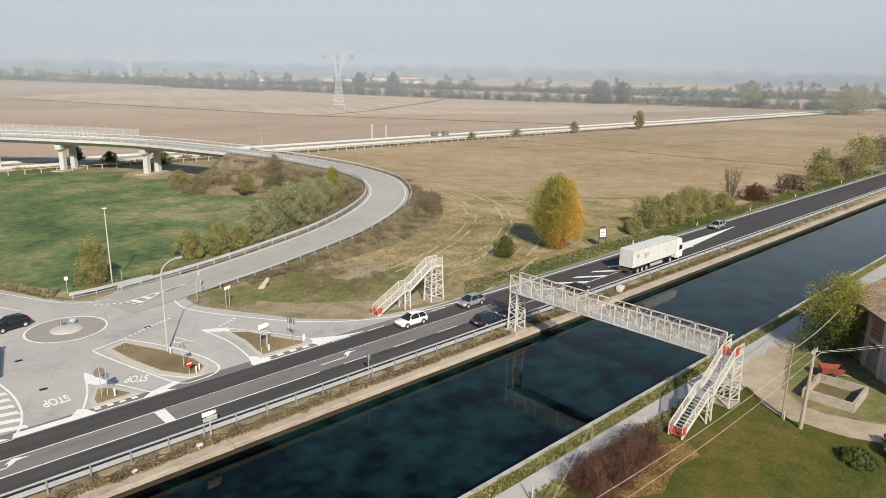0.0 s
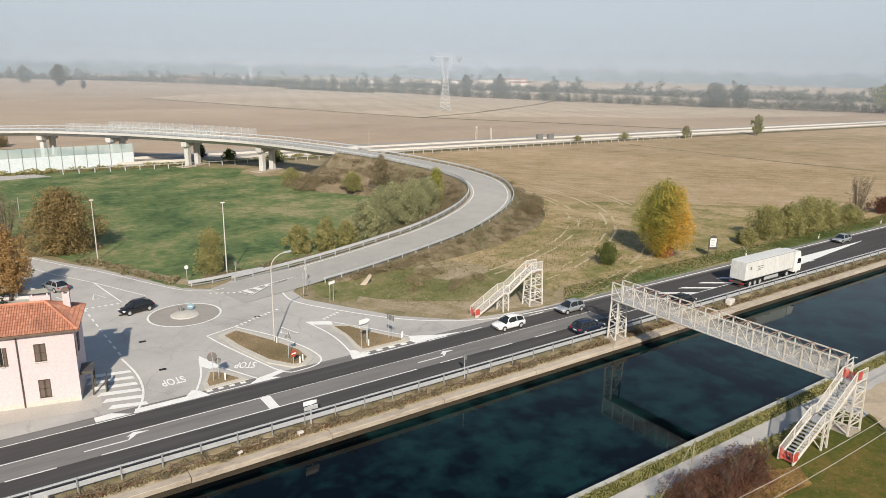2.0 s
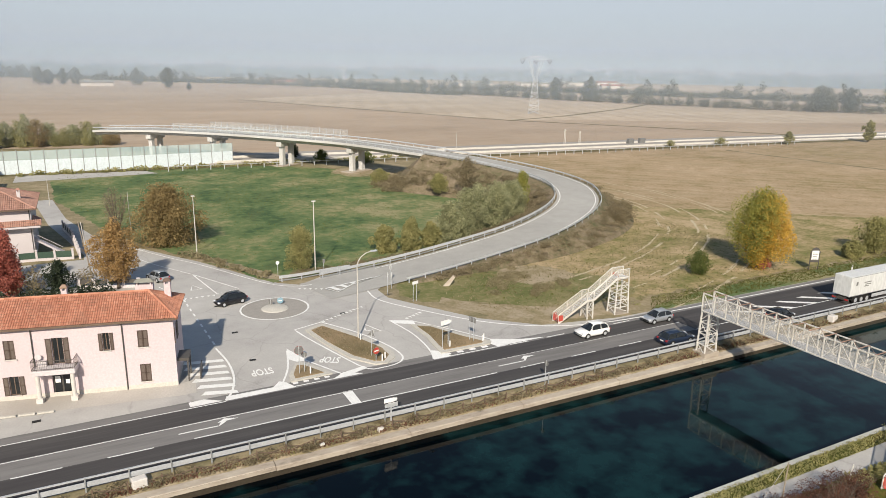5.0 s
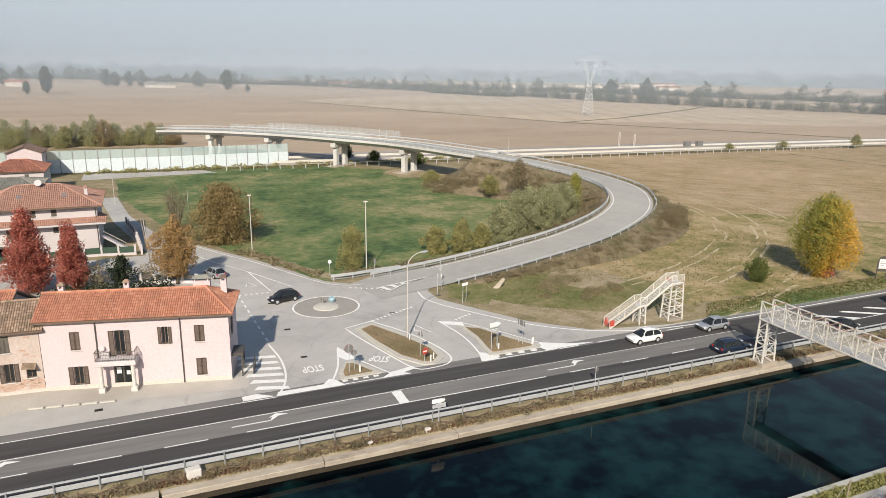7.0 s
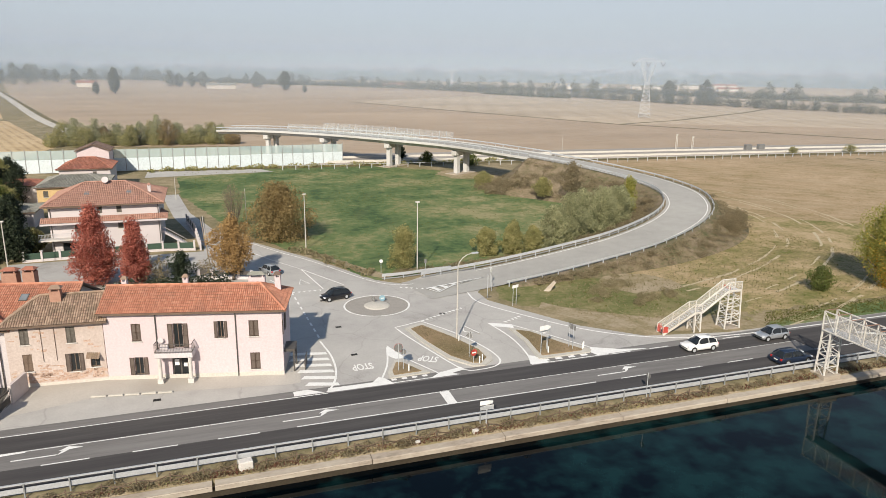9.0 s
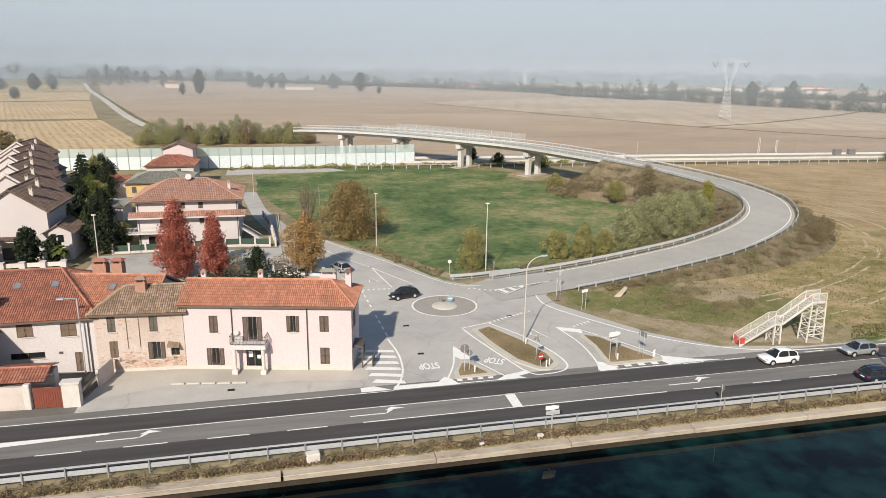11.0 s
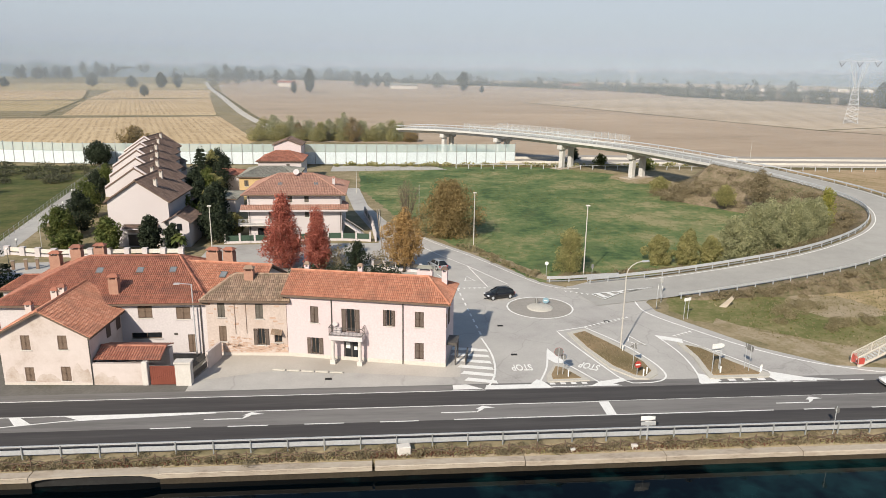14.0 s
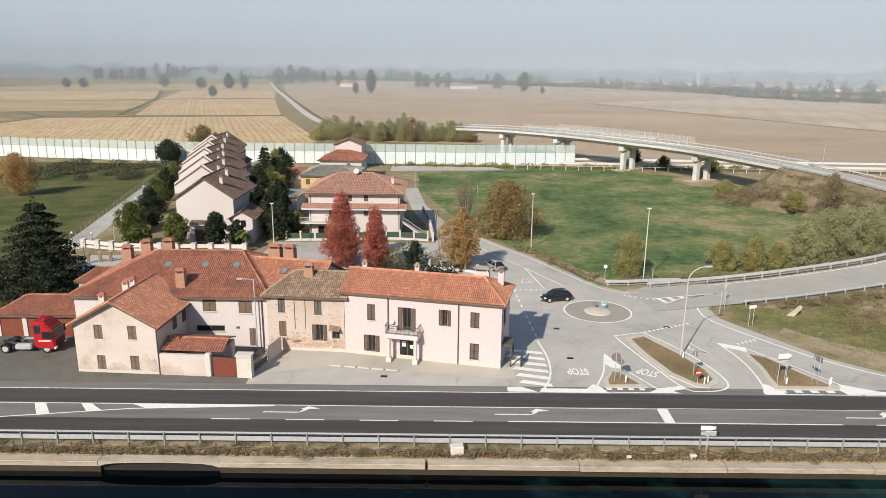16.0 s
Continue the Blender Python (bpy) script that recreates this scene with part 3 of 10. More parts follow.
# motorway
MOTOR = smooth_path([(-900, 300, 0.3), (-400, 281, 0.3), (-150, 252, 0.3), (-20, 244, 0.3), (60, 240, 0.3), (130, 236, 0.3), (240, 231, 0.3), (390, 221, 0.3), (586, 209, 0.3), (900, 190, 0.3), (1700, 140, 0.3)], 8)
bm = B()
sweep(bm, MOTOR, [(-13, -0.3), (-12, 0.1), (12, 0.1), (13, -0.3)])
struct("motorway", bm, mat("pale_motorway_asphalt", (0.27, 0.25, 0.225), (0.34, 0.315, 0.285), 0.2, 0.9, fine=20), "pale asphalt motorway beyond the meadow", "road")
for off, lab in ((0.0, "white concrete median barrier of the motorway"), (-11.6, "white concrete edge barrier of the motorway")):
    bm = B()
    sweep(bm, MOTOR[16:], [(off - 0.3, 0.1), (off - 0.12, 0.8), (off + 0.12, 0.8), (off + 0.3, 0.1)], closed=True)
    struct("barrier", bm, M["barrier"], lab, "barrier")
guard("guard_rail", MOTOR[28:52], -23.5, "low timber-post fence along the motorway", 4.0, 1.15, group="motorway fence", post_w=0.12, beam_h=0.1)
bm = B()
ribbon(bm, MOTOR[24:66], -14.0, -19.5, -0.22)
struct("verge", bm, M["ditch"], "weedy verge along the motorway", "verge")

# noise wall: white panels below, clear screens above, steel posts
wall = thing("noise_wall", "tall white noise wall with clear upper screens and steel posts", "noise wall")
WALL = [Vector(p) for p in ((44, 229.6, 0), (8, 227.5, 0), (-45, 227.2, 0), (-97, 228.6, 0), (-150, 237, 0), (-330, 266, 0))]
pts = [p for p, s in along(WALL, 3.3)]
pm, qm, sm = {}, {}, {}
for i, (a, b) in enumerate(zip(pts, pts[1:])):
    d = b - a
    m = Matrix.Translation(a) @ Matrix.Rotation(math.atan2(d.y, d.x), 4, "Z")
    w = round(d.length, 1)
    if w not in pm:
        bm = B()
        box(bm, 0.08, w - 0.08, -0.06, 0.06, 0.15, 4.0)
        pm[w] = part("panel", bm, M["white_panel"], wall)
        bm = B()
        box(bm, 0.08, w - 0.08, -0.03, 0.03, 4.02, 6.6)
        sm[w] = part("screen", bm, M["screen"], wall, "clear greenish screen")
        bm = B()
        box(bm, -0.1, 0.1, -0.12, 0.12, 0, 6.9)
        qm[w] = part("post", bm, M["post_grey"], wall)
        for o in (pm[w], sm[w], qm[w]):
            o.matrix_basis = m
    else:
        for src in (pm[w], sm[w], qm[w]):
            o = new(src.name.split(".")[0], src.data)
            o.parent = wall
            o.matrix_basis = m
bm = B()
ribbon(bm, WALL, 0.3, -0.3, 0.08)
ribbon(bm, WALL, 0.3, -0.3, 0.15)
part("plinth", bm, M["concrete"], wall)
bm = B()
flat(bm, [(-16, 212), (20, 216), (16, 224), (-16, 225)], 0.03)
struct("pavement", bm, M["asphalt_old"], "grey asphalt turning place at the wall", "pavement")

# ---- canal banks ----
bm = B()
prof = [(51.25, -0.8), (50.9, -0.78), (50.9, -0.44), (50.97, -0.36), (51.7, -0.32), (51.98, -0.22), (51.98, -0.8)]
rj = random.Random(4)
xs_ = [-900.0, -400.0, -200.0, -120.0, -90.0, -66.0, -46.0, -27.2]
xs2 = [-17.4, -0.55]
xs3 = [-0.4] + [12.0 * k for k in range(1, 14)] + [170.0, 220.0, 320.0, 1600.0]
for run in (xs_, xs2, xs3):
    for x0, x1 in zip(run, run[1:]):
        x1 -= 0.06
        o = rj.uniform(-0.03, 0.03)
        for (y0, z0), (y1, z1) in zip(prof, prof[1:]):
            bm.faces.new([bm.verts.new(v) for v in ((x0, y0 + o, z0 + o), (x1, y0 + o, z0 + o), (x1, y1, z1 + o), (x0, y1, z1 + o))]).material_index = 1 if y0 > 51.6 and z0 > -0.5 else 0
        for x in (x0, x1):
            bm.faces.new([bm.verts.new((x, y, z)) for y, z in prof])
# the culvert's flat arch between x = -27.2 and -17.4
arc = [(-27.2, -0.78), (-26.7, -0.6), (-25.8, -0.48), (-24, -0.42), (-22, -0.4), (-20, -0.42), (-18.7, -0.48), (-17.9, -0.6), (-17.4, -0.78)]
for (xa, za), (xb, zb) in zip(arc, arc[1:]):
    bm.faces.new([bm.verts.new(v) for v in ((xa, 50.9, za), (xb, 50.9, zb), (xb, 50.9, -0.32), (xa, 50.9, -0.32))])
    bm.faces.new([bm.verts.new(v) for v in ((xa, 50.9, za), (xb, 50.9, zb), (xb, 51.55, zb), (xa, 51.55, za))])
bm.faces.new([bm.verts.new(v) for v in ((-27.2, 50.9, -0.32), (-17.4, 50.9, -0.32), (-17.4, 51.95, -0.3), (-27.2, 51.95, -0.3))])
struct("canal_wall_north", bm, [M["concrete"], M["dirt_soft"]], "weathered concrete canal wall with a pale coping", "canal wall")
bm = B()
for x0, x1 in ((-900, -27.2), (-17.4, 1600)):
    box(bm, x0, x1, 51.2, 51.6, -3.0, -0.8)
struct("canal_wall_base", bm, mat("wet_stone", (0.035, 0.028, 0.02), (0.06, 0.05, 0.036), 0.8, 0.5, bump=0.3), "dark wet stone at the foot of the canal wall", "canal wall")
# black backing paints the shade of the culvert mouth; the recess is shallow
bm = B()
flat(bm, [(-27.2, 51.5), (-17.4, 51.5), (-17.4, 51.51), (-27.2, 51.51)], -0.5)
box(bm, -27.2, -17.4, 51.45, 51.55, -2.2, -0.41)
struct("culvert_back", bm, M["black"], "black backing that stands in for the shade inside the culvert mouth", "culvert")
bm = B()
prof = [(32.05, -0.4), (32.05, 0.02), (32.55, 0.02), (32.62, -0.1), (32.62, -3.2)]
for (y0, z0), (y1, z1) in zip(prof, prof[1:]):
    bm.faces.new([bm.verts.new(v) for v in ((-900, y0, z0), (1600, y0, z0), (1600, y1, z1), (-900, y1, z1))])
struct("canal_wall_south", bm, mat("pale_coping", (0.36, 0.36, 0.33), (0.48, 0.48, 0.44), 0.5, 0.85, big=(0.25, 0.25, 0.2)), "canal wall with a pale concrete coping", "canal wall")
sheet("lane", [(-300, 28.8), (66, 28.8), (66, 26.2), (90, 27.5), (150, 28.0), (400, 28.5), (400, 31.0), (100, 30.9), (60, 30.8), (-300, 30.8)], 0.022, M["asphalt_old"], "narrow asphalt lane along the canal", "road")

sheet("verge", [(-300, 30.7), (1200, 30.7), (1200, 32.1), (-300, 32.1)], 0.014, M["bank"], "grass strip between the lane and the coping", "verge")

# ---- footbridge over the canal, cut off before the road ----
fb = thing("footbridge", "white steel truss footbridge over the canal with rusty top", "footbridge")
X0, X1, YA, YB, Z0, Z1 = 60.9, 62.6, 26.9, 52.6, 4.9, 6.95
bays = 16
ys = [YA + (YB - YA) * i / bays for i in range(bays + 1)]
bm = B()
box(bm, X0, X1, YA, YB, Z0 - 0.12, Z0)
part("deck", bm, M["steel"], fb, "grey steel deck plate")
for x in (X0, X1):
    for z in (Z0, Z1):
        bm = B()
        beam(bm, (x, YA, z), (x, YB, z), 0.1, 0.11)
        part("chord", bm, M["white_steel"], fb)
    for i, y in enumerate(ys):
        bm = B()
        beam(bm, (x, y, Z0), (x, y, Z1), 0.11, 0.11)
        part("upright", bm, M["white_steel"], fb)
        if i < bays:
            bm = B()
            lo, hi = (ys[i], ys[i + 1]) if i % 2 else (ys[i + 1], ys[i])
            beam(bm, (x, lo, Z0), (x, hi, Z1), 0.045, 0.045)
            part("diagonal", bm, M["white_steel"], fb)
            bm = B()
            box(bm, x - 0.01, x + 0.01, ys[i] + 0.06, ys[i + 1] - 0.06, Z0 + 0.08, Z1 - 0.45)
            part("mesh_panel", bm, M["mesh"], fb, "white wire mesh panel")
for i, y in enumerate(ys):
    bm = B()
    beam(bm, (X0, y, Z1 + 0.08), (X1, y, Z1 + 0.08), 0.07, 0.06)
    part("cross_bar", bm, M["rust"], fb, "rusty cross bar")
    if i < bays:
        bm = B()
        beam(bm, (X0, y, Z1 + 0.07), (X1, ys[i + 1], Z1 + 0.07), 0.035, 0.035)
        part("wind_brace", bm, M["rust"], fb, "rusty wind brace")


def lattice(parent, x0, x1, y0, y1, z1, taper=0.25, zb=0.0, n=4):
    """Four legs with rungs and diagonals up to z1."""
    def at(cx, cy, t):
        ax, ay = (x0, x1)[cx], (y0, y1)[cy]
        mx, my = (x0 + x1) / 2, (y0 + y1) / 2
        k = 1 + taper * (1 - t)
        return Vector((mx + (ax - mx) * k, my + (ay - my) * k, zb + (z1 - zb) * t))
    for cx, cy in ((0, 0), (1, 0), (1, 1), (0, 1)):
        b_ = B()
        beam(b_, at(cx, cy, 0), at(cx, cy, 1), 0.14, 0.14)
        part("leg", b_, M["white_steel"], parent)
    cs = ((0, 0), (1, 0), (1, 1), (0, 1))
    for k in range(n):
        t0, t1 = k / n + 0.04, (k + 1) / n
        for a, b in zip(cs, cs[1:] + cs[:1]):
            b_ = B()
            beam(b_, at(*a, t1), at(*b, t1), 0.08, 0.08)
            part("rung", b_, M["white_steel"], parent)
            b_ = B()
            p, q = (a, b) if k % 2 else (b, a)
            beam(b_, at(*p, t0), at(*q, t1), 0.06, 0.06)
            part("brace", b_, M["white_steel"], parent)


lattice(fb, X0 + 0.1, X1 - 0.1, 51.6, 52.6, Z0 - 0.1, 0.2, -0.3)
bm = B()
box(bm, X0 - 0.3, X1 + 0.3, 51.2, 53.0, -0.5, 0.1)
part("footing", bm, M["concrete"], fb)


def stair(m, label, top_sheet):
    st = thing("stair_tower", label, "stair", m, group="footbridge stairs")
    W = 0.62
    prof = [(0.0, 0.05), (4.3, 2.45), (5.3, 2.45), (8.9, 4.9), (10.8, 4.9)]
    for y in (-W, W):
        for (a, za), (b, zb) in zip(prof, prof[1:]):
            b_ = B()
            beam(b_, (a, y, za), (b, y, zb), 0.08, 0.26)
            part("stringer", b_, M["white_steel"], st)
            b_ = B()
            beam(b_, (a, y, za + 1.15), (b, y, zb + 1.15), 0.07, 0.07)
            part("handrail", b_, M["white_steel"], st)
            b_ = B()
            vs = [b_.verts.new(v) for v in ((a, y - 0.01, za + 0.1), (b, y - 0.01, zb + 0.1), (b, y - 0.01, zb + 1.1), (a, y - 0.01, za + 1.1), (a, y + 0.01, za + 0.1), (b, y + 0.01, zb + 0.1), (b, y + 0.01, zb + 1.1), (a, y + 0.01, za + 1.1))]
            for q in ((0, 1, 2, 3), (7, 6, 5, 4), (0, 4, 5, 1), (3, 2, 6, 7), (0, 3, 7, 4), (1, 5, 6, 2)):
                b_.faces.new([vs[i] for i in q])
            part("mesh_panel", b_, M["mesh"], st, "white wire mesh panel")
        for a, z in ((0, 0.05), (2.1, 1.2), (4.3, 2.45), (5.3, 2.45), (7.1, 3.65), (8.9, 4.9), (10.8, 4.9)):
            b_ = B()
            beam(b_, (a, y, z), (a, y, z + 1.18), 0.07, 0.07)
            part("baluster", b_, M["white_steel"], st)
    for k in range(13):
        x, z = 0.2 + k * 0.33, 0.19 + k * 0.185
        b_ = B()
        box(b_, x, x + 0.27, -W, W, z - 0.04, z)
        part("step", b_, M["steel"], st, "grey steel step")
    for k in range(13):
        x, z = 5.25 + k * 0.285, 2.5 + k * 0.19
        b_ = B()
        box(b_, x, x + 0.25, -W, W, z - 0.04, z)
        part("step", b_, M["steel"], st, "grey steel step")
    for x0, x1, z in ((4.3, 5.3, 2.45), (8.9, 10.8, 4.9)):
        b_ = B()
        box(b_, x0, x1, -W, W, z - 0.05, z)
        part("landing", b_, M["steel"], st, "grey steel landing")
    lattice(st, 8.95, 10.75, -W, W, 4.85, 0.22, 0.0, 5)
    lattice(st, 4.4, 5.2, -W, W, 2.4, 0.1, 0.0, 2)
    for x, z, hh in ((0.0, 0.05, 0.95), (9.1, 4.9, top_sheet)):
        b_ = B()
        rj_ = random.Random(int(x) + 3)
        for y0 in (-W - 0.03, -0.2, 0.2):
            vs = [b_.verts.new((x + rj_.uniform(-0.08, 0.14), y0 + k * 0.22, z + 0.2 + j * hh * 0.42 + rj_.uniform(-0.05, 0.05))) for j in range(3) for k in range(3)]
            for j in range(2):
                for k in range(2):
                    b_.faces.new((vs[3 * j + k], vs[3 * j + k + 1], vs[3 * j + k + 4], vs[3 * j + k + 3]))
        if hh > 0.6:
            for sy in (-W - 0.05, W + 0.05):
                box(b_, x, x + 0.65, sy - 0.012, sy + 0.012, z + 0.3, z + 0.3 + hh * 0.8)
        part("barrier_sheet", b_, M["red"], st, "torn red plastic sheet closing the stair")
    b_ = B()
    box(b_, 8.8, 10.9, -0.95, 0.95, -0.2, 0.05)
    part("footing", b_, M["concrete"], st)
    return st


stair(pose(52.6, 26.1, 0), "white steel stair down from the footbridge", 0.95)
stair(pose(51.6, 67.0, 0, 0, 0, -2), "white steel stair standing alone beside the road", 0.4)
# ---- houses ----
def tiles(name, a, b, c, moss=None):
    m = bpy.data.materials.new(name)
    m.use_nodes = True
    n, l = m.node_tree.nodes, m.node_tree.links
    geo = n.new("ShaderNodeNewGeometry")
    cr = n.new("ShaderNodeValToRGB")
    cr.color_ramp.elements[0].color = (*a, 1)
    cr.color_ramp.elements[1].color = (*c, 1)
    e = cr.color_ramp.elements.new(0.5)
    e.color = (*b, 1)
    l.new(geo.outputs["Random Per Island"], cr.inputs[0])
    t = n.new("ShaderNodeTexNoise")
    t.inputs["Scale"].default_value = 0.55
    t.inputs["Detail"].default_value = 5
    l.new(geo.outputs["Position"], t.inputs["Vector"])
    r = n.new("ShaderNodeMapRange")
    r.inputs["From Min"].default_value, r.inputs["From Max"].default_value = 0.5, 0.75
    l.new(t.outputs[0], r.inputs["Value"])
    k = n.new("ShaderNodeMix")
    k.data_type = "RGBA"
    k.inputs["B"].default_value = (*(moss or tuple(x * 0.6 for x in b)), 1)
    l.new(r.outputs[0], k.inputs["Factor"])
    l.new(cr.outputs[0], k.inputs["A"])
    l.new(k.outputs["Result"], n["Principled BSDF"].inputs["Base Color"])
    n["Principled BSDF"].inputs["Roughness"].default_value = 0.85
    return m


M["tile_new"] = tiles("bright_roof_tiles", (0.36, 0.15, 0.092), (0.44, 0.192, 0.12), (0.51, 0.255, 0.17), (0.29, 0.135, 0.09))
M["tile_red"] = tiles("red_roof_tiles", (0.26, 0.1, 0.066), (0.335, 0.135, 0.088), (0.4, 0.175, 0.118), (0.18, 0.082, 0.06))
M["tile_old"] = tiles("old_weathered_tiles", (0.2, 0.14, 0.1), (0.29, 0.2, 0.145), (0.4, 0.3, 0.22), (0.17, 0.13, 0.09))
M["tile_brown"] = tiles("dark_brown_tiles", (0.11, 0.075, 0.06), (0.15, 0.1, 0.08), (0.2, 0.14, 0.11))
M["tile_villa"] = tiles("salmon_roof_tiles", (0.31, 0.17, 0.125), (0.355, 0.2, 0.15), (0.41, 0.24, 0.185), (0.29, 0.165, 0.125))
M["tile_grey"] = tiles("grey_green_tiles", (0.2, 0.2, 0.17), (0.25, 0.245, 0.21), (0.3, 0.29, 0.25))
M["pink"] = mat("pale_pink_plaster", (0.535, 0.452, 0.468), (0.565, 0.482, 0.495), 0.4, 0.9, fine=14, big=(0.515, 0.43, 0.44))
M["white_wall"] = mat("white_plaster", (0.51, 0.475, 0.485), (0.56, 0.525, 0.53), 0.4, 0.9, fine=14, big=(0.485, 0.445, 0.45))
M["stained"] = turf("stained_plaster", [(0.4, 0.33, 0.29), (0.5, 0.44, 0.415), (0.545, 0.485, 0.465), (0.56, 0.5, 0.48)], (0.25, 0.9, 5.0), (0.55, 0.3, 0.15), 0.16, bump=0.08, rough=0.9)
M["plinth"] = mat("grey_plinth", (0.48, 0.44, 0.4), (0.56, 0.52, 0.47), 0.8, 0.9)
M["ochre"] = mat("peeling_pinkish_plaster", (0.43, 0.355, 0.315), (0.52, 0.45, 0.415), 0.9, 0.9, fine=6, bump=0.15, big=(0.37, 0.285, 0.24))
M["brown_wood"] = mat("dark_brown_shutter", (0.062, 0.043, 0.034), (0.098, 0.072, 0.058), 2.0, 0.6)
M["green_wood"] = mat("faded_dark_shutter", (0.07, 0.065, 0.055), (0.12, 0.105, 0.09), 2.0, 0.7)
M["old_wood"] = mat("weathered_brown_wood", (0.11, 0.075, 0.055), (0.17, 0.125, 0.095), 2.0, 0.8)
M["door_red"] = mat("dull_red_gate", (0.16, 0.045, 0.03), (0.21, 0.065, 0.045), 1.5, 0.6)
M["stone"] = mat("pale_stone", (0.48, 0.455, 0.425), (0.59, 0.565, 0.53), 1.5, 0.85)
M["grey_metal"] = mat("dark_metal", (0.08, 0.075, 0.07), (0.12, 0.11, 0.1), 2.0, 0.5, metal=0.3)
brick = bpy.data.materials.new("exposed_brick")
brick.use_nodes = True
n, l = brick.node_tree.nodes, brick.node_tree.links
tc = n.new("ShaderNodeTexCoord")
mp = n.new("ShaderNodeMapping")
mp.inputs["Rotation"].default_value = (radians(90), 0, 0)
bt = n.new("ShaderNodeTexBrick")
bt.inputs["Color1"].default_value = (0.34, 0.2, 0.145, 1)
bt.inputs["Color2"].default_value = (0.45, 0.31, 0.235, 1)
bt.inputs["Mortar"].default_value = (0.5, 0.43, 0.37, 1)
bt.inputs["Scale"].default_value = 1.0
bt.inputs["Brick Width"].default_value = 0.26
bt.inputs["Row Height"].default_value = 0.09
bt.inputs["Mortar Size"].default_value = 0.012
l.new(tc.outputs["Object"], mp.inputs[0])
l.new(mp.outputs[0], bt.inputs[0])
l.new(bt.outputs[0], n["Principled BSDF"].inputs["Base Color"])
n["Principled BSDF"].inputs["Roughness"].default_value = 0.9
M["brick"] = brick
glass = bpy.data.materials.new("window_glass")
glass.use_nodes = True
gb = glass.node_tree.nodes["Principled BSDF"]
gb.inputs["Base Color"].default_value = (0.015, 0.018, 0.02, 1)
gb.inputs["Roughness"].default_value = 0.05
M["glass"] = glass
# skylight panes have a grey base colour, paler than the window glass
M["roof_glass"] = mat("grey_roof_glass", (0.13, 0.15, 0.17), (0.2, 0.22, 0.24), 1.5, 0.25)


def tile_slope(bm, o, u, v, width, length, hl=0.0, hr=0.0, col=0.26, row=0.42, mi=0):
    """Rows of rounded roof tiles: o the eave's left end, u along the eave, v up the slope; hl, hr: how far a hip cuts in at the top."""
    o, u, v = Vector(o), Vector(u).normalized(), Vector(v).normalized()
    nn = u.cross(v).normalized()
    k = max(1, round(width / col))
    cw = width / k
    for i in range(k):
        c = (i + 0.5) * cw
        top = length
        if hl > 0:
            top = min(top, length * c / hl)
        if hr > 0:
            top = min(top, length * (width - c) / hr)
        s = 0.0
        while s < top - 0.02:
            e = min(s + row, top)
            vs = []
            for t, h in ((s, 0.035), (e, 0.0)):
                for a, b in ((-0.5, 0.0), (-0.22, 0.075), (0.22, 0.075), (0.5, 0.0)):
                    vs.append(bm.verts.new(o + u * (c + a * cw) + v * t + nn * (b + h)))
            for q in ((0, 1, 5, 4), (1, 2, 6, 5), (2, 3, 7, 6)):
                bm.faces.new([vs[j] for j in q]).material_index = mi
            s = e


def ridge_tiles(bm, a, b, r=0.16):
    a, b = Vector(a), Vector(b)
    d = b - a
    k = max(1, round(d.length / 0.45))
    for i in range(k):
        bar(bm, a + d * (i / k), a + d * ((i + 1) / k) * 1.0, r * 1.05, 6, r * 0.9)


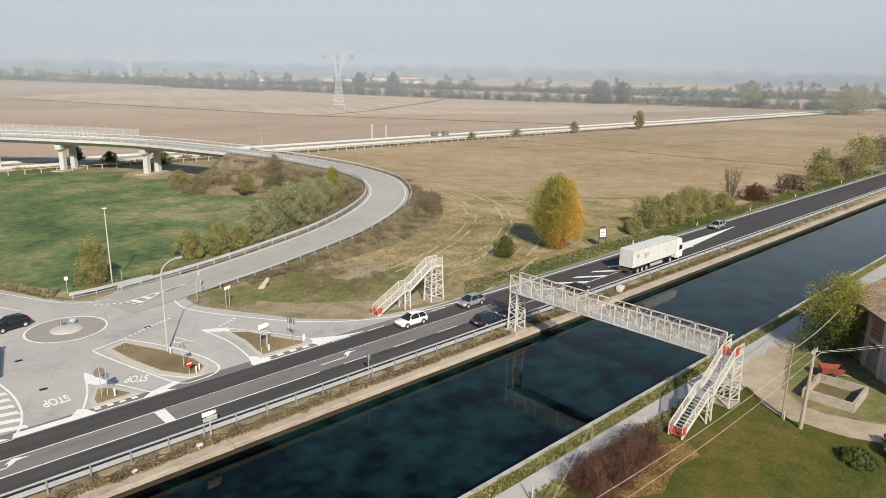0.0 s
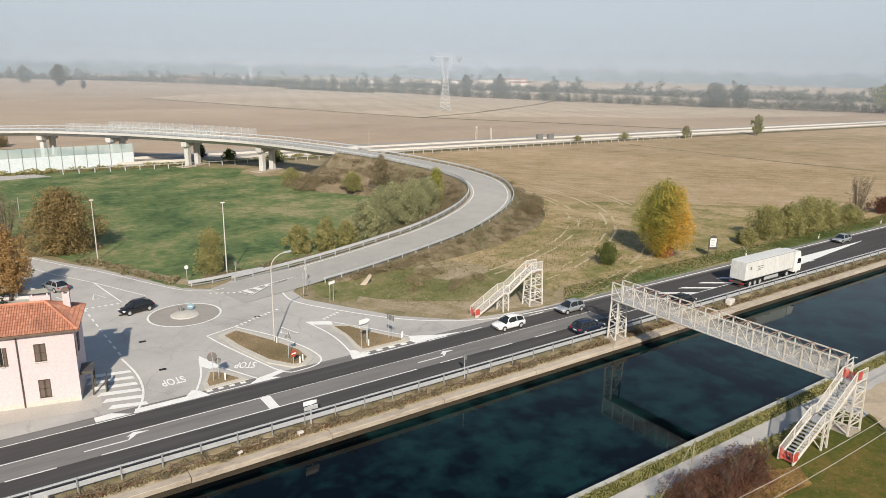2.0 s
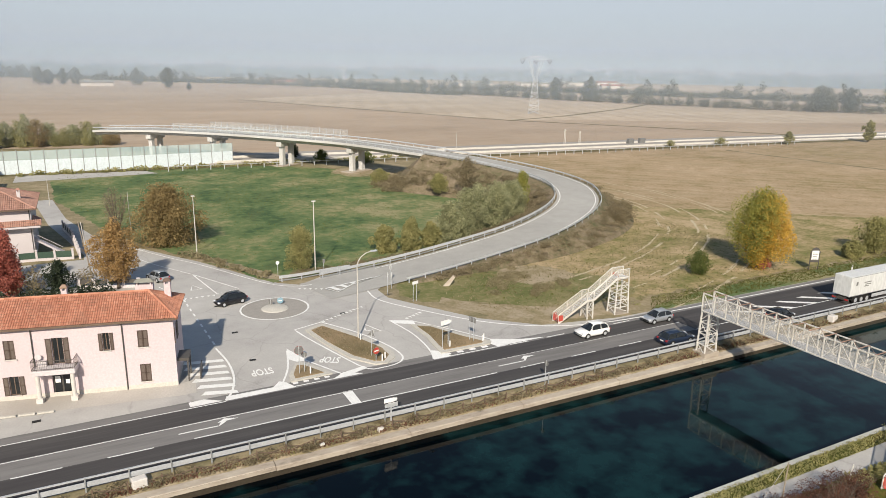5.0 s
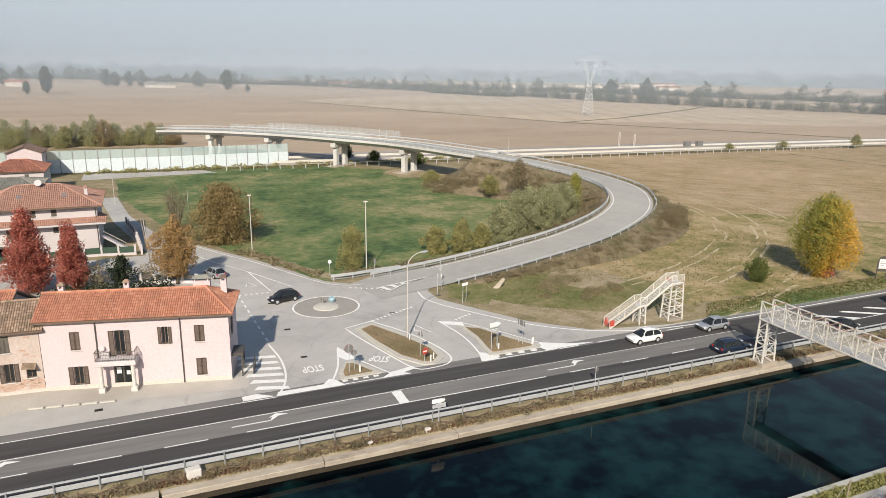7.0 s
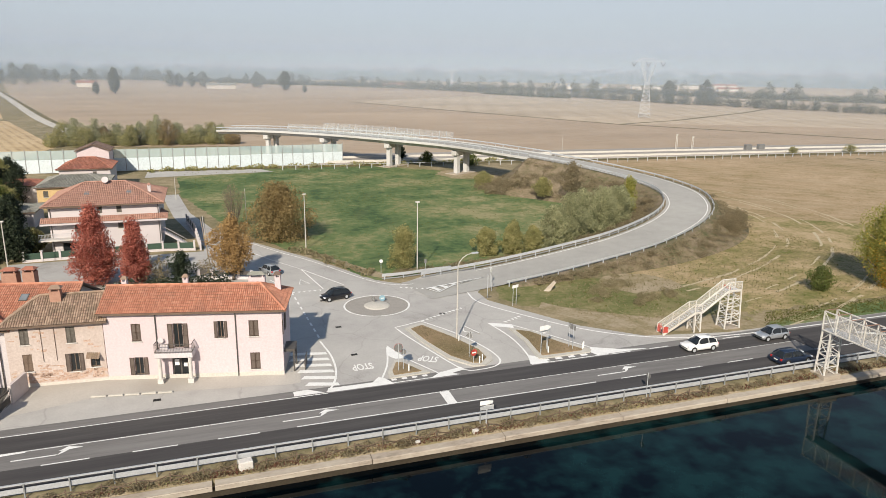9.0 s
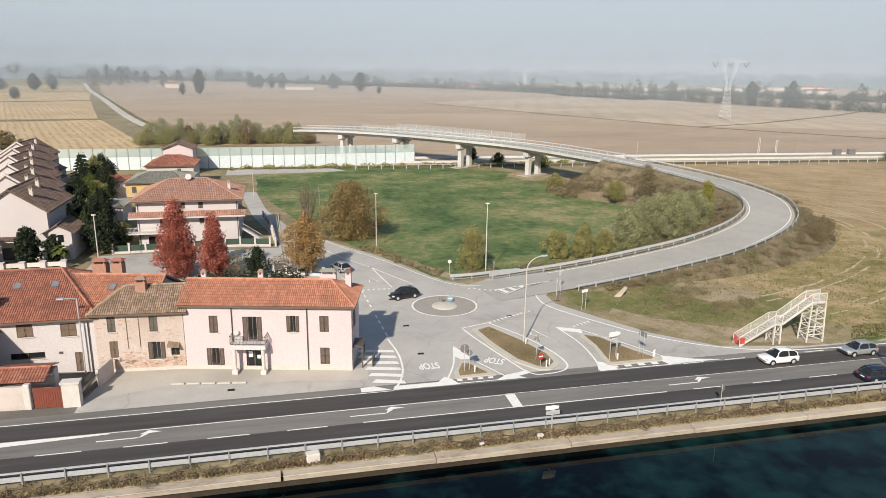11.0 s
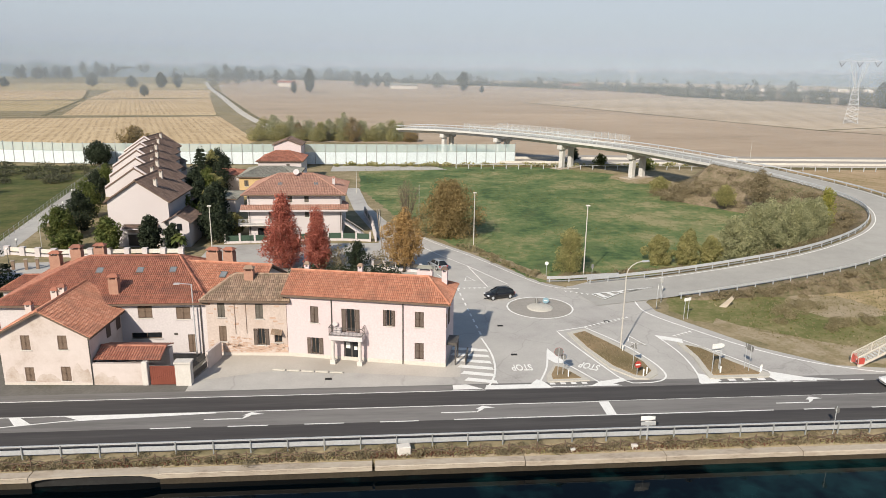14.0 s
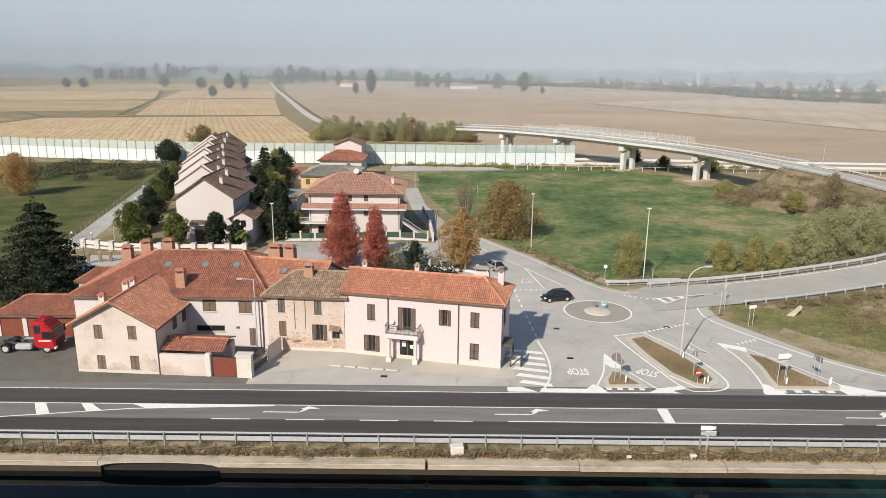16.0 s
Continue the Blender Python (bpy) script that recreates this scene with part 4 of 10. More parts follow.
def roof(parent, x0, x1, y0, y1, ze, zr, mat_, hipl=0.0, hipr=0.0, axis="x", over=0.5, col=0.22, row=0.4, fascia="old_wood", other=None):
    """A tiled gable or hip roof over a rectangle of its thing's plan, with the ridge along x or y."""
    if axis == "y":
        tr = Matrix(((0, -1, 0, x1), (1, 0, 0, y0), (0, 0, 1, 0), (0, 0, 0, 1)))
        W, D = y1 - y0, x1 - x0
    else:
        tr = Matrix.Translation((x0, y0, 0))
        W, D = x1 - x0, y1 - y0
    half = D / 2
    sl = (zr - ze) / half
    a0, a1, d0, d1 = -over, W + over, -over, D + over
    z_e = ze - over * sl
    run = half + over
    ln = math.hypot(run, zr - z_e)
    hl = hipl + over if hipl else 0.0
    hr = hipr + over if hipr else 0.0
    bm = B()
    ca, sa = run / ln, (zr - z_e) / ln
    tile_slope(bm, (a0, d0, z_e + 0.12), (1, 0, 0), (0, ca, sa), a1 - a0, ln, hl, hr, col, row)
    tile_slope(bm, (a1, d1, z_e + 0.12), (-1, 0, 0), (0, -ca, sa), a1 - a0, ln, hr, hl, col, row, 1 if other else 0)
    for hip, xx, sg in ((hl, a0, 1), (hr, a1, -1)):
        if hip:
            lh = math.hypot(hip, zr - z_e)
            if sg == 1:
                tile_slope(bm, (xx, d1, z_e + 0.12), (0, -1, 0), (hip / lh, 0, (zr - z_e) / lh), d1 - d0, lh, run, run, col, row)
            else:
                tile_slope(bm, (xx, d0, z_e + 0.12), (0, 1, 0), (-hip / lh, 0, (zr - z_e) / lh), d1 - d0, lh, run, run, col, row)
    ridge_tiles(bm, (a0 + hl, half, zr + 0.14), (a1 - hr, half, zr + 0.14))
    if hl:
        ridge_tiles(bm, (a0, d0, z_e + 0.14), (a0 + hl, half, zr + 0.14))
        ridge_tiles(bm, (a0, d1, z_e + 0.14), (a0 + hl, half, zr + 0.14))
    if hr:
        ridge_tiles(bm, (a1, d0, z_e + 0.14), (a1 - hr, half, zr + 0.14))
        ridge_tiles(bm, (a1, d1, z_e + 0.14), (a1 - hr, half, zr + 0.14))
    bm.transform(tr)
    rf = part("roof", bm, [mat_, M[other]] if other else mat_, parent)
    bm = B()
    lo = [(a0, d0), (a1, d0), (a1, d1), (a0, d1)]
    A = [bm.verts.new((x, y, z_e - 0.06)) for x, y in lo]
    C = [bm.verts.new((x, y, z_e + 0.12)) for x, y in lo]
    r0, r1 = bm.verts.new((a0 + hl, half, zr + 0.1)), bm.verts.new((a1 - hr, half, zr + 0.1))
    q0, q1 = bm.verts.new((a0 + hl, half, zr - 0.08)), bm.verts.new((a1 - hr, half, zr - 0.08))
    for q in ((C[0], C[1], r1, r0), (C[2], C[3], r0, r1), (A[1], A[0], q0, q1), (A[3], A[2], q1, q0), (A[0], A[1], C[1], C[0]), (A[2], A[3], C[3], C[2])):
        bm.faces.new(q)
    for i, j, hip, rr_, qq_ in ((3, 0, hl, r0, q0), (1, 2, hr, r1, q1)):
        if hip:
            bm.faces.new((C[i], C[j], rr_))
            bm.faces.new((A[j], A[i], qq_))
            bm.faces.new((A[i], A[j], C[j], C[i]))
        else:
            bm.faces.new((A[j], C[j], rr_, qq_))
            bm.faces.new((C[i], A[i], qq_, rr_))
    bm.transform(tr)
    part("eave_board", bm, M[fascia], rf)
    if not hipl or not hipr:
        bm = B()
        for hip, xx in ((hipl, 0.15), (hipr, W - 0.15)):
            if not hip:
                g = [(xx - 0.14, 0.02, ze - 0.1), (xx - 0.14, D - 0.02, ze - 0.1), (xx - 0.14, half, zr - 0.12)]
                f1 = [bm.verts.new(p) for p in g]
                f2 = [bm.verts.new((p[0] + 0.28, p[1], p[2])) for p in g]
                bm.faces.new(f1)
                bm.faces.new(f2[::-1])
                for i in range(3):
                    j = (i + 1) % 3
                    bm.faces.new((f1[i], f2[i], f2[j], f1[j]))
        bm.transform(tr)
        return rf, bm
    return rf, None


def walls(parent, W, D, H, front, material, plinth=0.0, gable=None):
    """Four walls 0.3 m thick; front: openings (u0, u1, z0, z1) in the wall at y = 0."""
    bm = B()
    us = sorted({0.0, W, *[o[0] for o in front], *[o[1] for o in front]})
    zs = sorted({0.0, H, *[o[2] for o in front], *[o[3] for o in front]})
    for u0, u1 in zip(us, us[1:]):
        for z0, z1 in zip(zs, zs[1:]):
            cu, cz = (u0 + u1) / 2, (z0 + z1) / 2
            if not any(o[0] < cu < o[1] and o[2] < cz < o[3] for o in front):
                box(bm, u0, u1, 0, 0.3, z0, z1)
    bmesh.ops.remove_doubles(bm, verts=bm.verts, dist=0.0005)
    box(bm, 0, 0.3, 0.3, D, 0, H)
    box(bm, W - 0.3, W, 0.3, D, 0, H)
    box(bm, 0.3, W - 0.3, D - 0.3, D, 0, H)
    if gable is not None:
        me = bpy.data.meshes.new("tmp")
        gable.to_mesh(me)
        gable.free()
        bm.from_mesh(me)
        bpy.data.meshes.remove(me)
    bmesh.ops.remove_doubles(bm, verts=bm.verts, dist=0.0005)
    w = part("wall", bm, material, parent)
    if plinth:
        bm = B()
        box(bm, -0.02, W + 0.02, -0.02, 0, 0, plinth)
        box(bm, W, W + 0.02, 0, D, 0, plinth)
        part("plinth", bm, M["plinth"], parent, "grey plinth")
    return w


def leaf(bm, x0, x1, z0, z1, y, th=0.045):
    """A louvred shutter leaf in the plane y."""
    box(bm, x0, x0 + 0.07, y - th, y, z0, z1)
    box(bm, x1 - 0.07, x1, y - th, y, z0, z1)
    for z in (z0, (z0 + z1) / 2 - 0.04, z1 - 0.08):
        box(bm, x0, x1, y - th, y, z, z + 0.08)
    k = max(3, int((z1 - z0) / 0.11))
    edge = None
    for i in range(k):
        z = z0 + 0.09 + (z1 - z0 - 0.18) * i / k
        vs = [bm.verts.new(p) for p in ((x0 + 0.06, y - th, z), (x1 - 0.06, y - th, z), (x1 - 0.06, y - 0.005, z + 0.085), (x0 + 0.06, y - 0.005, z + 0.085))]
        bm.faces.new(vs)
        if edge:
            bm.faces.new((edge[0], edge[1], vs[1], vs[0]))
        edge = (vs[3], vs[2])


def window(parent, u0, u1, z0, z1, style="closed", shutter="brown_wood", sill=True, label="", frame_m="white_wall"):
    bm = B()
    for a, b, c, d in ((u0, u0 + 0.07, z0, z1), (u1 - 0.07, u1, z0, z1), (u0, u1, z1 - 0.07, z1), (u0, u1, z0, z0 + 0.07), ((u0 + u1) / 2 - 0.035, (u0 + u1) / 2 + 0.035, z0, z1)):
        box(bm, a, b, 0.14, 0.2, c, d)
    w = part("window", bm, M["old_wood"], parent, label)
    bm = B()
    box(bm, u0, u1, 0.17, 0.18, z0, z1)
    part("pane", bm, M["glass"], w)
    mid = (u0 + u1) / 2
    if style == "closed":
        for a, b in ((u0 + 0.01, mid - 0.01), (mid + 0.01, u1 - 0.01)):
            bm = B()
            leaf(bm, a, b, z0 + 0.02, z1 - 0.02, 0.07)
            part("shutter", bm, M[shutter], w)
    elif style == "open":
        hw = mid - u0
        for a, b in ((u0 - hw - 0.03, u0 - 0.03), (u1 + 0.03, u1 + hw + 0.03)):
            bm = B()
            leaf(bm, a, b, z0 + 0.02, z1 - 0.02, -0.012)
            part("shutter", bm, M[shutter], w)
    if sill:
        bm = B()
        box(bm, u0 - 0.1, u1 + 0.1, -0.1, 0.12, z0 - 0.09, z0)
        part("sill", bm, M["stone"], w)
    return w


def chimney(parent, x, y, z0, z1, w=0.55, d=0.55, material=None, cap="tile_red"):
    bm = B()
    box(bm, x - w / 2, x + w / 2, y - d / 2, y + d / 2, z0, z1)
    for a in (-1, 1):
        for b in (-1, 1):
            box(bm, x + a * w * 0.38 - 0.07, x + a * w * 0.38 + 0.07, y + b * d * 0.38 - 0.07, y + b * d * 0.38 + 0.07, z1, z1 + 0.3)
    c = part("chimney", bm, material or M["brick_plain"], parent)
    bm = B()
    vs = [bm.verts.new((x + a * (w / 2 + 0.12), y + b * (d / 2 + 0.12), z1 + 0.3)) for a, b in ((-1, -1), (1, -1), (1, 1), (-1, 1))]
    r = [bm.verts.new((x - w * 0.3, y, z1 + 0.6)), bm.verts.new((x + w * 0.3, y, z1 + 0.6))]
    for q in ((vs[0], vs[1], r[1], r[0]), (vs[2], vs[3], r[0], r[1]), (vs[1], vs[2], r[1]), (vs[3], vs[0], r[0]), (vs[3], vs[2], vs[1], vs[0])):
        bm.faces.new(q)
    part("cap", bm, M[cap], c)


def skylight(parent, x, y, z, slope, w=0.8, h=1.0):
    bm = B()
    m = Matrix.Translation((x, y, z)) @ Matrix.Rotation(math.atan(slope), 4, "X")
    box(bm, -w / 2, w / 2, -h / 2, h / 2, 0.1, 0.2, m)
    k = part("skylight", bm, M["grey_metal"], parent)
    bm = B()
    box(bm, -w / 2 + 0.08, w / 2 - 0.08, -h / 2 + 0.08, h / 2 - 0.08, 0.2, 0.215, m)
    part("pane", bm, M["roof_glass"], k)


def pipe(parent, x, y, z0, z1, r=0.06, material="grey_metal"):
    bm = B()
    bar(bm, (x, y, z0), (x, y, z1), r)
    part("downpipe", bm, M[material], parent)


M["brick_plain"] = mat("chimney_brick", (0.29, 0.155, 0.11), (0.4, 0.24, 0.18), 2.5, 0.9)

# pink house on the corner
ha = thing("corner_house", "pale pink two-storey house with brown shutters and a bright tiled roof", "house", pose(-10.1, 72.7, 0, 0, 0, -12.9))
opn = [(2.63, 3.54, 4.12, 5.98), (6.63, 7.58, 3.3, 5.93), (11.0, 11.62, 4.27, 6.07), (14.08, 15.04, 4.35, 6.07), (2.66, 3.52, 0.5, 2.4), (6.3, 7.95, 0.05, 2.4), (14.06, 15.05, 0.75, 2.57)]
rf, gb_ = roof(ha, 0, 17.4, 0, 6.3, 7.3, 8.9, M["tile_new"], 0, 2.4, over=0.45, col=0.21)
walls(ha, 17.4, 6.3, 7.3, opn, M["pink"], 0.45, gb_)
for i, o in enumerate(opn):
    if i == 5:
        continue
    window(ha, *o, style="open" if i in (1, 2, 4) else "closed", sill=i != 1)
bm = B()
box(bm, 6.3, 7.95, 0.2, 0.26, 0.05, 2.4)
d_ = part("entrance_door", bm, M["grey_metal"], ha, "dark glazed double entrance door")
for a, b in ((6.42, 7.05), (7.2, 7.83)):
    bm = B()
    box(bm, a, b, 0.185, 0.2, 0.3, 2.2)
    part("pane", bm, M["glass"], d_)
for a, b, z0, z1 in ((6.5, 6.95, 1.35, 2.0), (7.4, 7.75, 1.2, 1.6)):
    bm = B()
    box(bm, a, b, 0.17, 0.184, z0, z1)
    part("notice", bm, M["paint"], d_, "white paper notice")
bm = B()
box(bm, 5.0, 8.7, -1.35, 0.0, 2.75, 3.25)
bmesh.ops.bevel(bm, geom=bm.edges, offset=0.05, segments=1, affect="EDGES")
bal = part("balcony", bm, M["white_wall"], ha)
for x in (5.4, 8.35):
    bm = B()
    box(bm, x - 0.28, x + 0.28, -1.35, -0.8, 0.0, 0.5)
    bar(bm, (x, -1.08, 0.5), (x, -1.08, 2.75), 0.19, 10)
    part("column", bm, M["stone"], bal, "pale stone column")
bm = B()
for a, b in (((5.05, -1.3), (8.65, -1.3)), ((5.05, -1.3), (5.05, 0)), ((8.65, -1.3), (8.65, 0))):
    beam(bm, (*a, 4.2), (*b, 4.2), 0.05, 0.05)
    beam(bm, (*a, 3.4), (*b, 3.4), 0.04, 0.04)
    k = int(math.dist(a, b) / 0.14)
    for i in range(k + 1):
        t = i / k
        p = (a[0] + (b[0] - a[0]) * t, a[1] + (b[1] - a[1]) * t)
        bar(bm, (*p, 3.25), (*p, 4.2), 0.012, 4)
part("railing", bm, M["grey_metal"], bal, "thin dark iron railing")
bm = B()
bar(bm, (5.45, -0.3, 4.25), (5.45, -0.18, 4.25), 0.3, 14, 0.12)
dish = part("satellite_dish", bm, M["white_wall"], ha, "white round satellite dish")
bm = B()
box(bm, 5.35, 6.1, -0.35, -0.05, 3.3, 3.85)
part("air_conditioner", bm, M["white_wall"], ha, "white air conditioner box")
for x, z0 in ((5.02, 2.7), (12.8, 0.1)):
    pipe(ha, x, -0.09, z0, 7.1)
for u in (2.95, 6.9, 11.2, 15.2):
    bm = B()
    box(bm, u - 0.27, u + 0.27, -0.015, 0.02, 6.98, 7.12)
    part("vent_slot", bm, M["black"], ha)
chimney(ha, 1.2, 3.7, 8.2, 9.3, 0.5, 0.5, M["pink"], "tile_old")
chimney(ha, 7.3, 3.7, 8.2, 9.4, 0.5, 0.5, M["pink"], "tile_old")
chimney(ha, 14.4, 4.6, 7.6, 9.3, 1.7, 0.8, M["pink"], "tile_grey")
chimney(ha, 16.6, 4.4, 7.3, 9.3, 0.6, 0.6, M["pink"], "tile_brown")
window(ha, 17.41, 17.42, 4.4, 6.0, "none", sill=False)
bm = B()
box(bm, 17.42, 17.48, 1.6, 2.7, 4.3, 6.0)
part("shutter", bm, M["brown_wood"], ha)
bm = B()
box(bm, 17.4, 18.5, 0.6, 2.8, 2.3, 2.6)
cn = part("side_canopy", bm, M["grey_metal"], ha, "flat grey canopy at the side door")
bm = B()
box(bm, 18.3, 18.45, 0.65, 0.8, 0, 2.3)
box(bm, 18.3, 18.45, 2.6, 2.75, 0, 2.3)
box(bm, 19.4, 19.5, 0.85, 3.1, 0.1, 1.2)
part("post", bm, M["grey_metal"], cn)

# brick house
hb = thing("old_house", "old two-storey house of peeling plaster over brick with a weathered roof", "house", pose(-18.8, 73.4, 0, 0, 0, -4.3))
opn = [(1.24, 2.05, 4.45, 6.1), (5.32, 6.15, 4.34, 6.0), (1.26, 2.09, 1.65, 3.45), (5.45, 6.25, 1.3, 3.2), (7.25, 8.1, 1.6, 2.5)]
rf, gb_ = roof(hb, 0, 8.67, 0, 6.4, 6.6, 8.3, M["tile_old"], 2.6, 0, over=0.5, fascia="old_wood")
walls(hb, 8.67, 6.4, 6.6, opn, M["ochre"], 0.35, gb_)
window(hb, *opn[0], "closed", "green_wood")
window(hb, *opn[1], "closed", "green_wood")
window(hb, *opn[2], "closed", "old_wood")
window(hb, *opn[3], "open", "brown_wood")
window(hb, *opn[4], "none", sill=True)
rr = random.Random(4)
bm = B()
for i in range(240):
    u = rr.uniform(0.1, 8.3)
    z = rr.uniform(0.4, 1.3) if i < 150 else rr.choice([rr.uniform(1.2, 2.2), rr.uniform(5.9, 6.4), rr.uniform(3.6, 6.3)])
    if z > 1.5 and u > 3.6 and i % 3:
        u *= 0.4
    w, h = rr.uniform(0.2, 0.7), rr.uniform(0.07, 0.24)
    if not any(o[0] - 0.1 < u + w and u < o[1] + 0.1 and o[2] - 0.1 < z + h and z < o[3] + 0.1 for o in opn):
        box(bm, u, u + w, -0.012 - 0.004 * (i % 3), 0, z, z + h)
part("bare_brick", bm, M["brick"], hb, "patches of bare orange brick")["kind"] = "stuff"
for u in (3.1, 4.3):
    pipe(hb, u, -0.05, 2.6, 6.5, 0.025, "old_wood")
bm = B()
for i in range(7):
    m = Matrix.Translation((7.0 + 0.17 * i, -0.3, 3.0 - 0.02 * i)) @ Matrix.Rotation(radians(28), 4, "X")
    box(bm, 0, 0.15, -0.45, 0.35, -0.02, 0.03, m)
part("small_canopy", bm, M["tile_old"], hb, "small canopy of broken tiles")
chimney(hb, 4.2, 2.6, 7.5, 9.0, 1.0, 0.8, None, "tile_old")

# white farmhouse with its long hip roof
hd = thing("farmhouse", "white two-storey farmhouse with a long red hip roof", "house", pose(-40.4, 73.9, 0))
opn = [(14.3, 15.8, 4.3, 5.7), (18.3, 19.8, 4.1, 5.5), (19.35, 20.2, 0.2, 2.3), (13.4, 16.6, 1.9, 2.6)]
rf, gb_ = roof(hd, 0, 21.5, 0, 14.0, 6.2, 9.3, M["tile_red"], 7.2, 4.4, over=0.6)
walls(hd, 21.5, 14.0, 6.2, opn, M["white_wall"], 0.0)
window(hd, *opn[0], "closed", "old_wood")
window(hd, *opn[1], "closed", "old_wood")
window(hd, *opn[2], "closed", "old_wood", sill=False)
window(hd, *opn[3], "none", sill=True)
bm = B()
box(bm, 17.9, 18.3, -0.02, 0.02, 2.25, 2.5)
part("vent", bm, M["grey_metal"], hd)
pipe(hd, 20.9, -0.12, 0, 6.0)
bm = B()
bar(bm, (20.3, -0.5, 0), (20.3, -0.5, 8.2), 0.07, 8)
bar(bm, (20.3, -0.5, 8.2), (19.2, -1.1, 8.5), 0.05, 8)
box(bm, 18.7, 19.3, -1.3, -0.95, 8.42, 8.55)
part("wall_lamp", bm, M["steel"], hd, "tall grey lamp pole on the wall")
for x in (9.0, 13.4, 17.0):
    skylight(hd, x, 4.6, 8.25, 3.1 / 7)
for x, y, z in ((1.6, 10.5, 7.2), (4.2, 10.3, 8.0), (7.6, 8.6, 8.6)):
    chimney(hd, x, y, z - 0.6, z + 1.4, 1.2, 0.9)
chimney(hd, 11.7, 1.2, 6.3, 8.4, 1.0, 0.8)
he = thing("farm_wing", "white rear wing of the farmhouse with a pale red roof", "house", pose(-24.6, 77.0, 0, 0, 0, -12))
rf, gb_ = roof(he, 0, 11.2, 0, 8.6, 6.5, 8.6, M["tile_new"], 0, 0, over=0.4)
walls(he, 11.2, 8.6, 6.5, [], M["white_wall"], 0.0, gb_)
chimney(he, 3.6, 6.3, 7.5, 9.4, 1.5, 1.0)
chimney(he, 5.4, 6.6, 7.5, 9.4, 1.2, 1.0)
skylight(he, 6.5, 2.4, 7.75, 2.1 / 4.3)

# gable house at the road
hc = thing("gable_house", "stained white gable house with brown shutters beside the road", "house", pose(-37.0, 67.1, 0, 0, 0, -3.6))
opn = [(2.12, 3.02, 3.74, 5.25), (5.68, 6.59, 3.78, 5.3), (2.12, 3.02, 0.4, 1.9), (5.64, 6.59, 0.45, 1.98)]
rf, gb_ = roof(hc, 0, 8.6, 0, 9.0, 5.35, 7.75, M["tile_new"], 0, 0, "y", over=0.5, fascia="old_wood")
walls(hc, 8.6, 9.0, 5.35, opn, M["stained"], 0.25, gb_)
for o in opn:
    window(hc, *o, "closed", "old_wood")
for y, z in ((4.3, 4.0), (6.6, 4.2)):
    bm = B()
    box(bm, 8.6, 8.65, y - 0.45, y + 0.45, 3.4, 5.0)
    part("shutter", bm, M["brown_wood"], hc)
pipe(hc, 8.68, -0.05, 0, 5.1)
for x, y, z in ((0.7, 4.6, 5.6), (2.6, 6.2, 6.6), (3.3, 6.4, 6.9)):
    chimney(hc, x, y, z - 0.7, z + 1.0, 0.65, 0.6, M["stained"], "tile_red")

# damp stains, thin ragged skins of darker plaster low on the walls
M["damp"] = turf("damp_plaster", [(0.36, 0.29, 0.25), (0.43, 0.365, 0.325), (0.49, 0.43, 0.4), (0.54, 0.48, 0.46)], (0.5, 1.6, 6.0), (0.45, 0.35, 0.2), 0.14, bump=0.15, rough=0.95)


def damp(parent, x0, x1, z0, z1, y, seed):
    r_ = random.Random(seed)
    n_ = max(16, int((x1 - x0) / 0.06))
    ph = r_.uniform(0, 6)
    top = []
    for k in range(n_ + 1):
        u = k / n_
        rise = (4 * u * (1 - u)) ** 0.45 * (0.72 + 0.16 * math.sin(u * 5 + ph) + 0.09 * math.sin(u * 13 + ph * 2) + 0.05 * r_.random())
        top.append((x0 + (x1 - x0) * u, z0 + (z1 - z0) * max(0.04, rise)))
    bm_ = B()
    for (a, za), (c, zc) in zip(top, top[1:]):
        lo_ = [bm_.verts.new((q, y, z0)) for q in (a, c)]
        hi_ = [bm_.verts.new((c, y, zc)), bm_.verts.new((a, y, za))]
        bm_.faces.new(lo_ + hi_)
    bmesh.ops.remove_doubles(bm_, verts=bm_.verts, dist=1e-4)
    ex = bmesh.ops.extrude_face_region(bm_, geom=bm_.faces[:])
    bmesh.ops.translate(bm_, vec=(0, 0.02, 0), verts=[q for q in ex["geom"] if isinstance(q, bmesh.types.BMVert)])
    bmesh.ops.recalc_face_normals(bm_, faces=bm_.faces)
    part("damp_stain", bm_, M["damp"], parent, "brownish damp stain in the plaster")


damp(hc, 0.15, 2.08, 0.3, 2.35, -0.006, 1)
damp(hc, 3.08, 5.58, 0.3, 1.35, -0.006, 2)
damp(hc, 6.65, 8.55, 0.3, 2.9, -0.006, 3)

# courtyard: wall, lean-to roof, gates
cw_ = thing("courtyard_wall", "stained plaster courtyard wall beside the road", "wall", pose(-28.4, 66.55, 0, 0, 0, -4.0))
bm = B()
box(bm, 0.02, 5.3, 0, 0.35, 0, 2.3)
part("wall", bm, M["stained"], cw_)
damp(cw_, 0.06, 2.6, 0.05, 1.75, -0.006, 4)
damp(cw_, 2.7, 4.85, 0.05, 0.6, -0.006, 5)
bm = B()
box(bm, 4.9, 5.5, -0.08, 0.45, 0, 2.5)
bmesh.ops.bevel(bm, geom=bm.edges, offset=0.05, segments=1, affect="EDGES")
part("pillar", bm, M["stone"], cw_)
sh = thing("lean_to_shed", "low shed with a red tiled lean-to roof behind the wall", "shed", pose(-28.2, 67.0, 0, 0, 0, -4.0))
bm = B()
tile_slope(bm, (-0.05, -0.2, 2.55), (1, 0, 0), (0, 0.93, 0.36), 6.6, 2.1)
tile_slope(bm, (6.55, 3.7, 2.75), (-1, 0, 0), (0, -0.93, 0.28), 6.6, 2.1)
